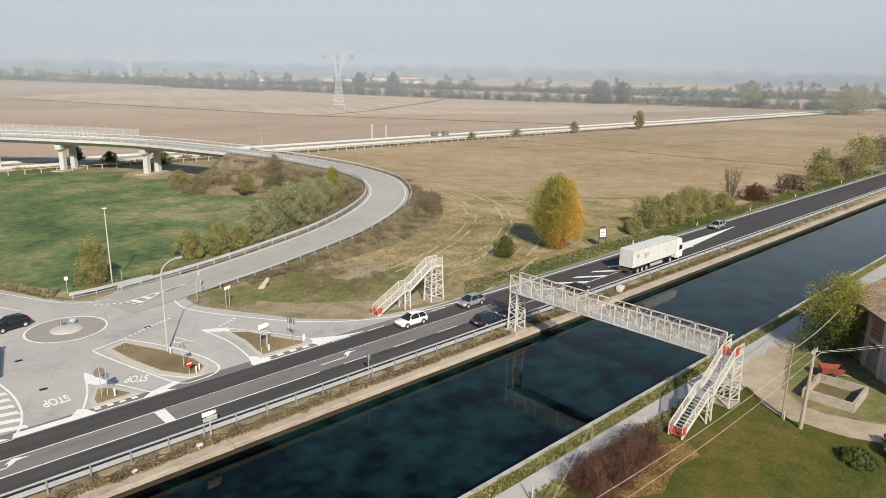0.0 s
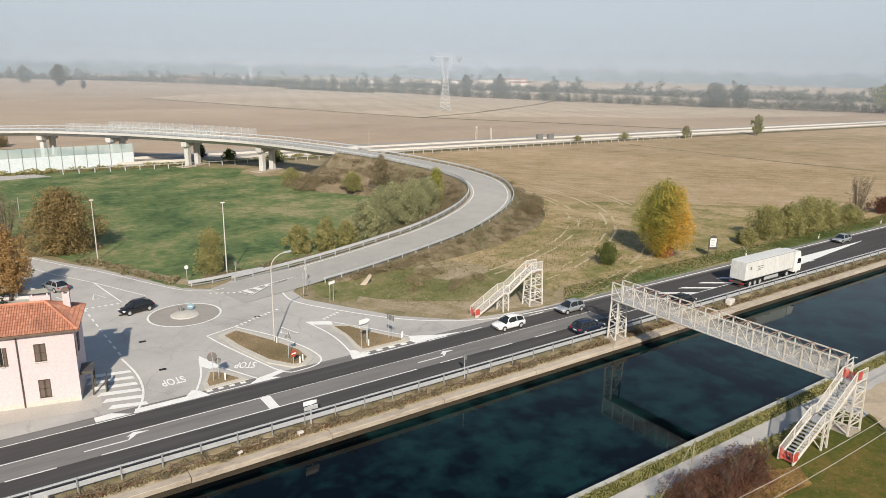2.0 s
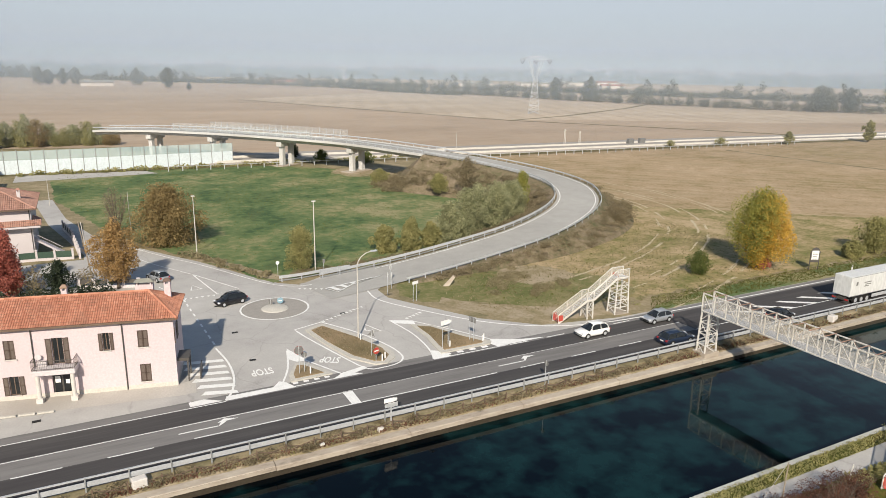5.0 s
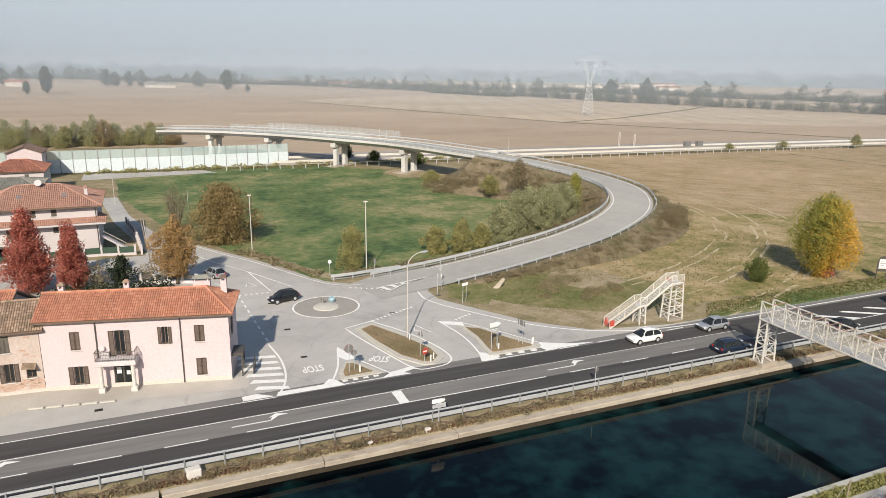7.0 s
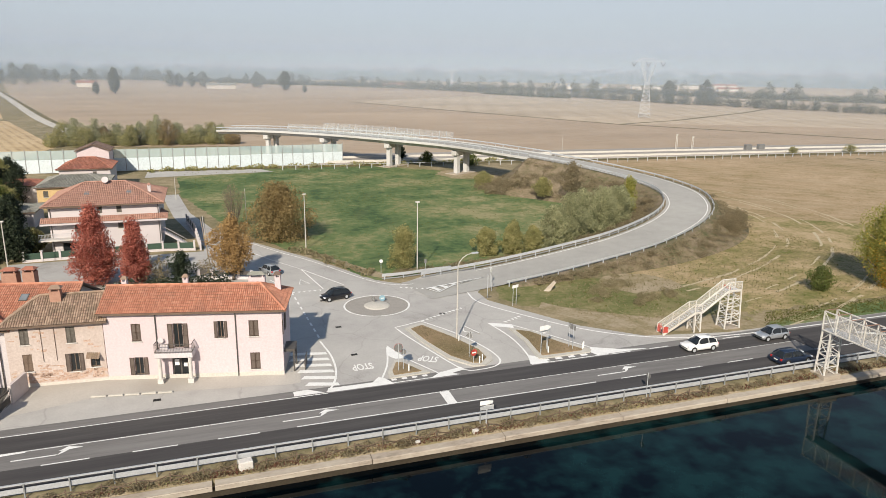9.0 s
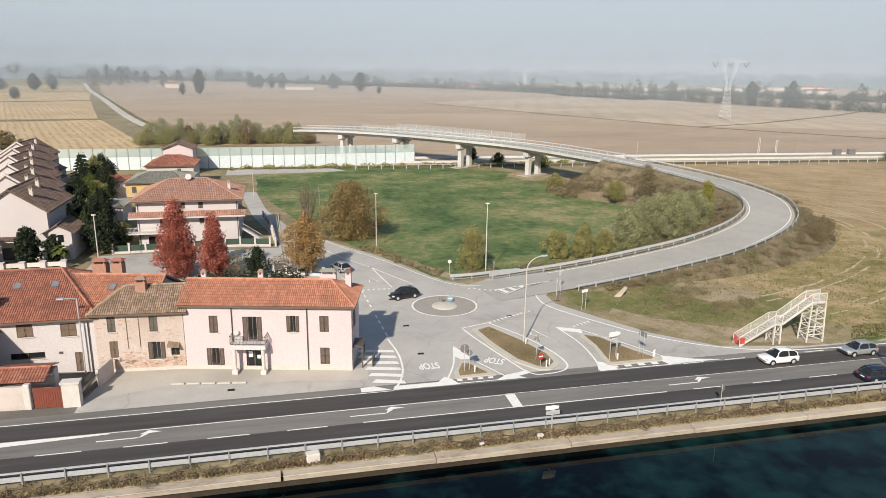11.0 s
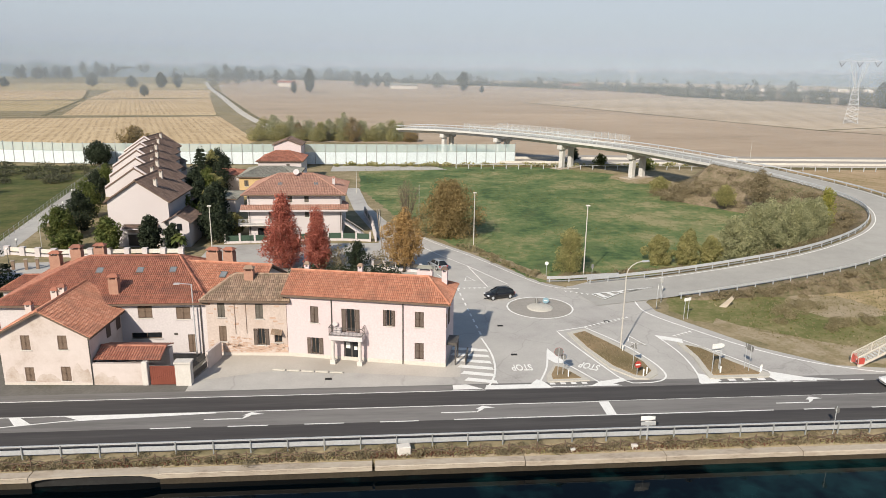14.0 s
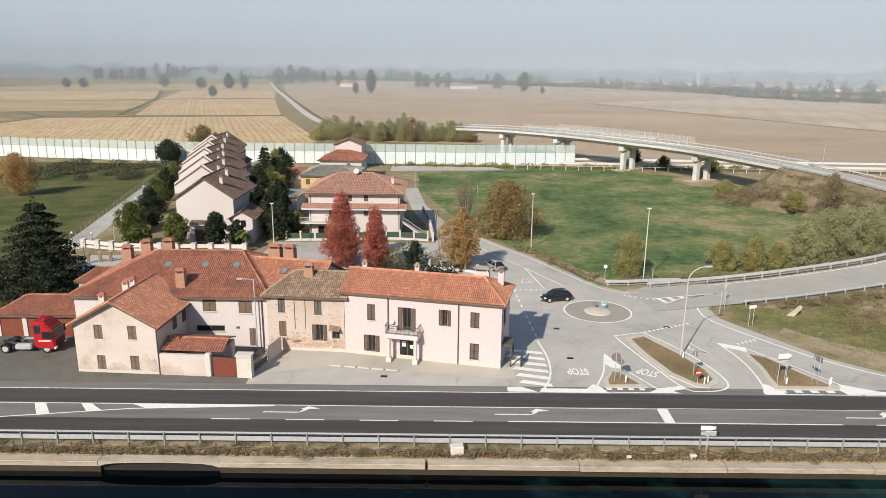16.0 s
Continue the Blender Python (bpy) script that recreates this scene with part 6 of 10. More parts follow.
    for i in range(n_):
        f = (i + rr_.random()) / n_
        a = i * 2.4 + rr_.uniform(-0.5, 0.5)
        lim = reach(f, a)
        br = w * rr_.uniform(0.075, 0.15) * (1.35 if shape == "cone" else 1)
        off = max(0, lim - br * 0.8) * math.sqrt(rr_.uniform(0.35, 1.08))
        zc = zb + (h - zb) * (0.06 + 0.86 * f) + rr_.uniform(-0.03, 0.03) * h
        blobs.append(((math.cos(a) * off, math.sin(a) * off, zc), (br, br, br * tall * rr_.uniform(0.8, 1.15))))
        if i % 4 == 0 and shape != "cone":
            blobs.append(((0, 0, zc), (lim * 0.55, lim * 0.55, (h - zb) * 0.12)))
    cnt = int(count * 3.2)
    me = leaf_mesh("crown", blobs, cnt, leaf * 0.66, rng, inner)
    me.materials.append(L[kind])
    if second:
        me.materials.append(L[second])
        co = np.empty(cnt * 12)
        me.vertices.foreach_get("co", co)
        mid = co.reshape(cnt, 4, 3).mean(1)
        d = (mid - np.array((0, 0, h * 0.5))) @ np.array(toward) + rng.normal(size=cnt) * w * 0.17
        me.polygons.foreach_set("material_index", (d > 0.02 * w).astype(np.int32))
    c = new("crown", me)
    c.parent = t
    return t


def inside(poly, x, y):
    """Which of the points lie inside a plan outline."""
    res = np.zeros(len(x), bool)
    for (x0, y0), (x1, y1) in zip(poly, poly[1:] + poly[:1]):
        if y0 != y1:
            res ^= ((y0 > y) != (y1 > y)) & (x < (x1 - x0) * (y - y0) / (y1 - y0) + x0)
    return res


def tufts(name, label, poly, count, size, kind, seed, z=0.0, patch=0.0, category="grass"):
    """Upright tufts of grass strewn over a plan outline, in patches of that width."""
    rng = np.random.default_rng(seed)
    xs, ys = [p[0] for p in poly], [p[1] for p in poly]
    x, y = rng.uniform(min(xs), max(xs), count * 3), rng.uniform(min(ys), max(ys), count * 3)
    ok = inside(poly, x, y)
    if patch:
        cx, cy = rng.uniform(min(xs), max(xs), 400), rng.uniform(min(ys), max(ys), 400)
        k = rng.integers(0, 400, count * 3)
        x, y = cx[k] + rng.normal(size=count * 3) * patch, cy[k] + rng.normal(size=count * 3) * patch * 0.6
        ok = inside(poly, x, y)
    x, y = x[ok][:count], y[ok][:count]
    n_ = len(x)
    a = rng.uniform(0, math.pi, n_)
    s_ = size * (0.5 + rng.random(n_))
    u = np.stack([np.cos(a), np.sin(a), np.zeros(n_)], 1) * s_[:, None] * 0.45
    lean = np.stack([rng.normal(size=n_) * 0.45, rng.normal(size=n_) * 0.45, np.ones(n_)], 1) * s_[:, None]
    p = np.stack([x, y, np.full(n_, z)], 1)
    quad = np.stack([p - u * 0.5, p + u * 0.5, p + u + lean * 0.8, p - u * 0.6 + lean], 1).reshape(-1, 3)
    me = bpy.data.meshes.new(name)
    me.from_pydata(quad.tolist(), [], np.arange(n_ * 4).reshape(-1, 4).tolist())
    me.materials.append(L[kind])
    return tagged(new(name, me), label, category, "", "stuff")


def thicket(name, label, pts, kind, seed, h, r, count, leaf, category="shrubs", lift=None):
    """One joined growth of many small plants along points: too many to count."""
    rng = np.random.default_rng(seed)
    blobs = []
    for p in pts:
        for _ in range(2):
            k = 0.6 + 0.7 * rng.random()
            blobs.append(((p[0] + rng.normal() * r * 0.5, p[1] + rng.normal() * r * 0.5, (p[2] if len(p) > 2 else 0) + h * k * 0.42), (r * k, r * k, h * k * 0.55)))
    me = leaf_mesh(name, blobs, count, leaf, rng, 0.4)
    me.materials.append(L[kind])
    return tagged(new(name, me), label, category, "", "stuff")


# beside the main road and the ramp
tree("poplar", "broad tree turning from green to bright yellow beside the road", "tree", 96.4, 73.0, 0, 12.9, 10.2, "turning", 11, 0.25, 12000, 0.06, "column", 0.26, limbs=9, blobs_n=34, second="yellow", toward=(0.85, -0.42, -0.25))
tree("ivy_bush", "deep red ivy bush at the foot of the tree", "bush", 97.2, 72.8, 0, 2.3, 3.4, "red", 12, 0.25, 500, 0.02, trunk=0.06)
tree("shrub", "round dense green shrub in the field edge", "shrub", 85.1, 74.6, 0, 3.9, 4.2, "green", 13, 0.22, 1300, 0.04, trunk=0.08, inner=0.8)
tree("street_tree", "copper brown upright tree by the house wall", "tree", 3.4, 104.6, 0, 9.8, 7.2, "copper", 14, 0.26, 3600, 0.16, "egg", 0.2, limbs=9)
tree("broad_tree", "broad low tree in brown and green leaf", "tree", 12.6, 127.8, 0, 10.4, 12.2, "autumn", 15, 0.34, 5600, 0.0, "bush", 0.3, limbs=9, blobs_n=24)
tree("bare_tree", "nearly leafless grey tree at the meadow edge", "tree", 5.2, 140, 0, 9.0, 6.5, "russet", 16, 0.2, 420, 0.12, trunk=0.2, limbs=12, bare=True)
tree("shrub", "grey-green shrub at the lamp post", "shrub", 29.4, 103.4, 0, 7.0, 5.4, "olive", 17, 0.25, 2400, 0.02, "bush", 0.1)
for i, (x, y, h, w, k) in enumerate(((45.4, 107.4, 4.7, 5.2, "olive"), (49.6, 106.0, 5.8, 5.0, "olive"), (54.6, 108.0, 4.2, 4.5, "olive"), (58.2, 108.0, 7.8, 6.3, "willow"), (62.6, 109.6, 10.2, 7.6, "willow"),
                                     (67.2, 113.0, 10.0, 7.2, "willow"), (72.0, 114.2, 9.8, 7.6, "willow"), (77.6, 119.4, 9.0, 7.2, "willow"), (81.8, 122.4, 8.2, 6.6, "willow"))):
    tree("shrub", "tall grey-green shrub on the inner slope of the ramp" if k == "willow" else "low olive shrub beside the ramp", "shrub", x, y, 0, h, w * 1.02, k, 30 + i, 0.24, 3600, 0.02, "bush", 0.1, group="shrubs inside the ramp", blobs_n=10, inner=0.6)
tree("shrub", "bright yellow young tree on the ramp slope", "shrub", 86.4, 126.6, 0.6, 8.8, 4.6, "turning", 41, 0.26, 1600, 0.04, "bush", trunk=0.1)
tree("shrub", "thin grey-brown shrub on the embankment", "shrub", 82.8, 145, 2.2, 8.4, 6.2, "russet", 42, 0.3, 1100, 0.05, trunk=0.1)
tree("shrub", "olive shrub on the embankment", "shrub", 78.0, 150.5, 1.0, 5.0, 6.0, "olive", 43, 0.3, 1100, 0.03, trunk=0.1)
tree("shrub", "russet brush on the outer slope of the ramp", "shrub", 95.6, 106.4, 0.3, 5.0, 6.6, "russet", 44, 0.2, 2200, 0.02, trunk=0.08)
tree("shrub", "russet brush on the outer slope of the ramp", "shrub", 101.0, 110.0, 0.2, 4.6, 6.0, "russet", 45, 0.26, 1100, 0.02, trunk=0.08)
for i, (x, y, h, w, k) in enumerate(((72, 174, 4.2, 7, "olive"), (66, 236, 5, 4, "dark"), (72, 225, 4, 5, "green"), (84, 215, 4, 6, "green"))):
    tree("shrub", "low shrub under the viaduct", "shrub", x, y, 0, h, w, k, 50 + i, 0.35, 700, 0.03, trunk=0.08)
for i, (x, y, h, w, k) in enumerate(((118, 70.6, 3.0, 4.0, "olive"), (125, 71.0, 6.8, 7.2, "olive"), (132, 70.4, 6.2, 7.6, "olive"), (139, 70.4, 7.2, 8.6, "olive"), (147, 71, 5.4, 7.5, "olive"), (163.9, 72.2, 9.2, 6.4, "russet"),
                                     (156, 70.6, 3.4, 6, "olive"), (174, 70.6, 3.5, 8, "maroon"), (189, 69.6, 5.0, 6.5, "maroon"), (200, 70, 3.4, 7, "russet"), (221, 71, 9.2, 11, "olive"), (238, 70, 6.0, 9, "russet"), (254, 70.4, 12, 14, "olive"), (280, 71, 10, 14, "russet"), (310, 71, 9, 14, "olive"), (345, 71, 11, 15, "olive"))):
    tree("roadside_shrub", "autumn shrub in the hedge along the main road", "shrub", x, y, 0, h, w, k, 60 + i, 0.3 if x < 200 else 0.55, 260 if i in (5, 8) else 2000 if x < 200 else 1000, 0.03, "bush", 0.2 if i in (5, 8) else 0.1, group="hedge along the main road", limbs=11 if i in (5, 8) else 7, bare=i in (5, 8))
tree("garden_tree", "tall dark red maple behind the corner house", "tree", -15.3, 107.4, 0, 12.2, 9.2, "red", 81, 0.25, 6000, 0.04, "flame", 0.2, blobs_n=26)
tree("garden_tree", "smaller dark red maple beside the tall one", "tree", -10.0, 106.4, 0, 9.8, 7.2, "red", 82, 0.25, 4000, 0.04, "flame", 0.16)
tree("conifer", "small dark evergreen shaped like a cone", "tree", -3.9, 106.4, 0, 4.6, 3.8, "dark", 83, 0.22, 1500, 0.05, "egg", 0.1)
tree("conifer", "large dark spreading spruce beside the garages", "tree", -53.6, 90.6, 0, 13.8, 16.2, "dark", 84, 0.34, 7000, 0.04, "cone", 0.3, limbs=14, blobs_n=34)
tree("conifer", "dark evergreen behind the garages", "tree", -64, 92, 0, 10, 11, "dark", 85, 0.4, 2400, 0.06, "cone", 0.25)
tree("garden_tree", "golden brown tree at the green field", "tree", -101.5, 165, 0, 10.5, 10.4, "copper", 86, 0.35, 2600, 0.08, "round", 0.2)
tree("conifer", "round dark umbrella pine near the noise wall", "tree", -87.6, 222, 0, 7.4, 11, "dark", 87, 0.5, 2000, 0.15, "round", 0.25)
tree("garden_tree", "brown-green tree beyond the wall", "tree", -89, 258, 0, 9.5, 11, "autumn", 88, 0.6, 1300, 0.1)
for i, (x, y, h, w, k, s) in enumerate(((-45.6, 117.0, 6.6, 5.6, "green", "round"), (-38.9, 117.6, 6.6, 4.4, "dark", "egg"), (-35.3, 117.8, 5.2, 3.2, "dark", "round"), (-45.4, 180, 11, 6, "dark", "cone"), (-47, 207, 6, 8, "dark", "round"),
                                        (-31.0, 126, 10.0, 5.0, "dark", "egg"), (-42.6, 164, 6.5, 6, "green", "round"), (-31.2, 134, 8, 4.6, "dark", "cone"), (-33.5, 142, 8.5, 5.2, "dark", "egg"), (-41, 155, 9, 6, "dark", "egg"), (-56.6, 133, 8, 7, "dark", "round"),
                                        (-57.6, 126.6, 6.4, 6, "green", "round"), (-53.2, 119.4, 3.6, 5, "green", "round"), (-60.5, 146, 8, 6.5, "green", "egg"), (-64, 160, 8, 6.5, "dark", "round"), (-27.8, 130, 4.4, 5, "olive", "round"), (-50.5, 196, 9, 7, "dark", "cone"), (-68, 176, 7, 6, "green", "round"), (-28.8, 126.0, 3.6, 4, "dark", "round"), (-37, 133, 7.5, 5, "green", "egg"), (-38, 146, 8, 5, "dark", "egg"))):
    tree("garden_tree", {"dark": "dark evergreen tree in a garden", "green": "dense green garden tree", "olive": "low olive garden shrub"}[k], "tree", x, y, 0, h, w, k, 100 + i, 0.34, 1700, 0.06, s, 0.12, group="garden trees")
rr = random.Random(77)
for i in range(14):
    k = i * 0.42
    kd = ("dark", "green", "dark", "olive")[i % 4]
    tree("garden_tree", {"dark": "dark evergreen tree in a garden", "green": "dense green garden tree", "olive": "yellowing olive garden tree"}[kd], "tree", -29.6 - 3.4 * k + rr.uniform(-1.6, 1.2), 125 + 14.2 * k + rr.uniform(-2, 2), 0, rr.uniform(6.0, 9.5), rr.uniform(4.4, 6.4), kd, 400 + i, 0.34, 1300, 0.05, ("egg", "round", "egg")[i % 3], 0.12, group="garden trees")
tree("farm_tree", "dense green tree with yellowing top beside the farm", "tree", 83.4, 23.2, 0, 9.4, 9.0, "green", 130, 0.18, 9000, 0.06, "bush", 0.25, blobs_n=24, second="turning", toward=(0, 0, 1))
thicket("garden_hedge", "low evergreen hedge behind the corner house", [(-13 + i * 1.5, 102.5 - i * 0.05) for i in range(11)], "dark", 140, 1.8, 0.9, 2600, 0.22, "hedge")
thicket("garden_hedge", "dry garden shrubs behind the corner house", [(-9, 106.5), (-7.5, 107.5), (-6, 105), (-1, 106.5), (0.5, 107.5)], "russet", 141, 3.4, 1.5, 1500, 0.2, "hedge")
thicket("brush", "brown and maroon brush on the bank beside the canal lane", [(39.6 + (i % 11) * 0.92 + (i // 11) * 0.3, 25.4 + (i // 11) * 1.05 + 0.25 * math.sin(i * 2.1)) for i in range(33)], "maroon", 142, 2.0, 0.85, 30000, 0.07)
for i in range(9):
    tree("bare_shrub", "bare twiggy shrub in the brush beside the canal lane", "shrub", 40.6 + i * 1.15, 26.3 + 0.9 * math.sin(i * 1.9), 0, 2.3 + 0.5 * math.sin(i * 2.7), 2.2, "maroon", 720 + i, 0.1, 260, 0.3, "round", 0.07, group="bare shrubs", limbs=11, blobs_n=8, bare=True)
tree("shrub", "low dark green bush on the grass plot", "shrub", 60.4, 14.0, 0, 0.9, 3.0, "green", 731, 0.16, 2200, 0.0, "bush", 0.06)
BANK = [(36, 28.0), (67.5, 28.0), (65.2, 24.4), (63.8, 21.7), (63.1, 18.2), (63.8, 16.4), (65.2, 13), (68.5, 0), (72, -10), (30, -10), (30, 28.0)]
tufts("grass", "rough green grass on the plot beside the canal lane", BANK, 20000, 0.08, "turf", 170)
tufts("grass", "olive grass in patches beside the canal lane", BANK, 2500, 0.06, "olive", 171, patch=1.8)
tufts("dry_grass", "straw-coloured grass below the brush", [(40.6, 24.6), (44.4, 22.6), (48, 23.6), (51.4, 23.2), (53, 25.2), (49.5, 26.4), (45, 25.4)], 9000, 0.09, "copper", 172)
thicket("bush", "low dark green bush in the grass plot", [(62.4, 11.2), (63.4, 11.8), (64.4, 11.4), (65, 12.4), (63.2, 10.4)], "green", 174, 1.2, 0.8, 2600, 0.2)
CANAL_BANK = [(-100, 51.75), (150, 51.75), (150, 53.5), (-100, 53.5)]
tufts("dry_grass", "brown dry grass between the guard rail and the canal", CANAL_BANK, 42000, 0.13, "russet", 189, z=-0.24)
tufts("dry_grass", "dark weeds between the guard rail and the canal", CANAL_BANK, 16000, 0.15, "maroon", 190, z=-0.24, patch=1.0)
tufts("grass", "olive weeds between the guard rail and the canal", CANAL_BANK, 4000, 0.13, "olive", 191, z=-0.24, patch=1.4)
tufts("grass", "grass strip along the canal coping", [(-30, 30.75), (140, 30.75), (140, 32.05), (-30, 32.05)], 20000, 0.12, "olive", 188)
tufts("grass", "grass along the foot of the stair and lane", [(36, 28.7), (60, 28.7), (60, 27.6), (36, 27.6)], 4000, 0.3, "olive", 175)
MEADOW = [(24, 99), (50, 104), (66, 109), (78, 117), (85, 126), (80, 160), (74, 172), (78, 194), (58, 215), (44, 223), (-6, 224), (-4, 182), (5, 140), (14, 121)]
tufts("grass", "green tufts over the meadow", MEADOW, 14000, 0.12, "turf", 176, patch=4.0)
FOOT = [(44, 80), (46, 76), (52, 71.4), (66, 69.6), (92, 69), (112, 74), (110, 104), (100, 116), (92, 104), (74, 94), (58, 89), (45, 89)]
tufts("dry_grass", "dry weeds in patches below the ramp", FOOT, 7000, 0.16, "dry", 178, patch=2.4)
tufts("grass", "green weeds in patches below the ramp", FOOT, 2200, 0.15, "turf", 179, patch=2.6)
thicket("brush", "russet scrub on the slope foot of the ramp", [(51 + i * 0.8, 80.5 + i * 0.55 + (i % 3)) for i in range(12)], "dry", 180, 0.6, 1.0, 4000, 0.12)
thicket("brush", "dry scrub on the slope foot of the ramp", [(56 + i * 0.9, 77.5 + i * 0.2 + (i % 3) * 0.7) for i in range(9)], "dry", 181, 0.7, 0.7, 3000, 0.12)
EAST = [(112, 74), (180, 73), (300, 74), (300, 120), (240, 200), (130, 222), (112, 170), (108, 120)]
tufts("dry_grass", "weeds in streaks over the stubble field", EAST, 9000, 0.14, "dry", 182, patch=4.0)
tufts("grass", "fine weeds in patches over the stubble field", EAST, 3000, 0.12, "dry", 183, patch=5.0)
tufts("grass", "green grass on the road verge", [(66, 65.2), (260, 65.2), (260, 69.6), (70, 69.4)], 26000, 0.13, "turf", 184)
tufts("dry_grass", "dry grass on the traffic islands", [(23.6, 73), (24.9, 68), (27.4, 65.4), (28.4, 67), (27, 72.6), (24.6, 77.6), (23.2, 76.8)], 1800, 0.08, "russet", 185, 0.2)
tufts("dry_grass", "dry grass on the traffic islands", [(34.8, 65.2), (39.6, 65.2), (38.2, 68), (36.4, 71.8), (35.3, 72.6)], 1200, 0.08, "russet", 186, 0.2)
thicket("weeds", "dry weeds between the guard rail and the canal", [(-90 + i * 1.1, 51.75 + (i * 0.37) % 1.4, -0.25) for i in range(260)], "russet", 144, 0.5, 0.5, 46000, 0.09)
thicket("weeds", "weedy grass strip along the canal coping", [(-20 + i * 1.0, 31.85, 0) for i in range(150)], "olive", 145, 0.2, 0.35, 9000, 0.07)
sd_ = sides_of(RAMP)
pts = []
rr = random.Random(9)
for i in range(14, len(RAMP)):
    for _ in range(3):
        o = rr.uniform(0.1, 0.85)
        h = RAMP[i].z
        p = RAMP[i] + sd_[i] * (-5.8 - h * 1.5 * o)
        pts.append((p.x, p.y, h * (1 - o)))
thicket("brush", "russet brush on the outer slope of the ramp", pts, "russet", 146, 0.55, 0.8, 24000, 0.13)
pts = []
for i in range(26, len(RAMP)):
    for _ in range(3):
        o = rr.uniform(0.1, 0.9)
        h = RAMP[i].z
        p = RAMP[i] + sd_[i] * (6.0 + h * 1.7 * o)
        pts.append((p.x, p.y, h * (1 - o)))
thicket("brush", "olive and russet brush on the inner slope of the ramp", pts, "russet", 147, 0.9, 1.0, 26000, 0.15)
thicket("brush", "rough brush over the head of the embankment", [(70 + (i % 9) * 1.9, 160 + (i // 9) * 2.6 + (i % 3), max(0, 0.5 + (i % 9) * 0.6 - (i // 9) * 0.35)) for i in range(54)], "russet", 187, 1.6, 1.6, 12000, 0.2)
thicket("brush", "dry brush along the inner guard rail", [(28 + i * 0.9, 99.8 + i * 0.16) for i in range(34)], "russet", 148, 0.8, 0.7, 7000, 0.13)
thicket("brush", "green and dry growth along the road verge", [(66 + i * 1.5, 68.2 + (i % 3) * 0.8) for i in range(90)], "olive", 149, 0.28, 0.7, 7000, 0.1)
thicket("brush", "weeds at the meadow edge", [(14 + i * 0.8, 120.5 - i * 1.6) for i in range(13)], "dry", 150, 0.7, 0.8, 1800, 0.2)
thicket("brush", "weeds along the noise wall and motorway", [(-14 + i * 2.1, 222.8 + (i % 3)) for i in range(56)], "olive", 151, 1.2, 1.1, 4000, 0.35)
thicket("grove", "low autumn scrub behind the noise wall", [(-54 + i * 2.4, 300 + (i % 4) * 3) for i in range(28)], "olive", 152, 4.6, 2.6, 24000, 0.3, "grove")
rr = random.Random(53)
for i in range(17):
    kd = ("olive", "willow", "autumn", "willow", "olive", "willow")[(i * 5) % 6]
    tree("grove_tree", {"olive": "olive-leaved tree behind the noise wall", "autumn": "brown-leaved tree behind the noise wall", "green": "green tree behind the noise wall", "willow": "grey-green tree behind the noise wall", "turning": "yellowing tree behind the noise wall"}[kd], "tree",
         -52 + i * 4.0 + rr.uniform(-1.5, 1.5), 303 + rr.uniform(-4, 6), 0, rr.uniform(6.5, 12.5) * (1.0 if i < 12 else 0.75), rr.uniform(7.5, 11.5), kd, 520 + i, 0.36, 1500, 0.02, ("bush", "round", "bush")[i % 3], 0.2, group="grove trees", limbs=5, blobs_n=9)
thicket("brush", "scrub in the corner of the green field", [(-122 + i * 2.3, 192 + (i % 5) * 6) for i in range(18)], "far", 154, 2.0, 2.8, 9000, 0.28)

# lone trees and far woods
for i, (x, y, h, w) in enumerate(((-393, 994, 19.5, 20), (-344, 1000, 15.5, 20), (-294, 966, 21.5, 19), (-282, 998, 20.6, 14), (-240, 732, 11.2, 12), (-89, 861, 28.5, 17), (-105, 837, 14.2, 10), (111, 991, 26.9, 21), (125, 900, 10, 7), (83, 1111, 24, 24),
                                  (332.8, 199.5, 10.7, 6.4), (284.4, 206.2, 6.0, 5.4), (633, 184, 21, 42), (600, 180, 20, 36), (631, 269, 24, 28), (561, 380, 21, 30), (583, 370, 21, 17), (479, 584, 24, 18), (470, 631, 24, 19), (250, 214, 3.5, 6), (222, 216, 3, 5))):
    tree("field_tree", "lone tree far off in the fields", "tree", x, y, 0, h, w, "far" if y > 300 else "olive", 200 + i, h * 0.05, 1400, 0.08, ("round", "egg")[i % 2], 0.35, group="field trees", limbs=5, blobs_n=10)


def treeline(label, pts, seed, h, r, count, leaf):
    """A hedge of trees of many heights over continuous scrub."""
    rng = np.random.default_rng(seed)
    path = [Vector((*p, 0)) for p in pts]
    blobs = []
    for q, s in along(path, r * 0.55):
        patch_ = 0.5 + noise.noise(Vector((q.x * 0.012, q.y * 0.012, seed)))
        o = rng.normal() * r * 0.7
        x, y = q.x + s.x * o, q.y + s.y * o
        low = h * (0.2 + 0.26 * rng.random())
        blobs.append(((x, y, low * 0.45), (r * 0.75, r * 0.75, low * 0.7)))
        if rng.random() < 0.3 + 0.55 * patch_:
            tall = h * (0.3 + 0.75 * rng.random() ** 1.6)
            wide = tall * (0.2 + 0.16 * rng.random())
            for k in range(4):
                f = 0.28 + 0.2 * k
                w = wide * (1.0 - 0.16 * abs(k - 1)) * (0.7 + 0.5 * rng.random())
                blobs.append(((x + rng.normal() * wide * 0.35, y + rng.normal() * wide * 0.35, tall * f), (w, w, tall * 0.15)))
    me = leaf_mesh("far_wood", blobs, count, leaf, rng, 0.35)
    me.materials.append(L["far"])
    return tagged(new("far_wood", me), label, "wood", "", "stuff")


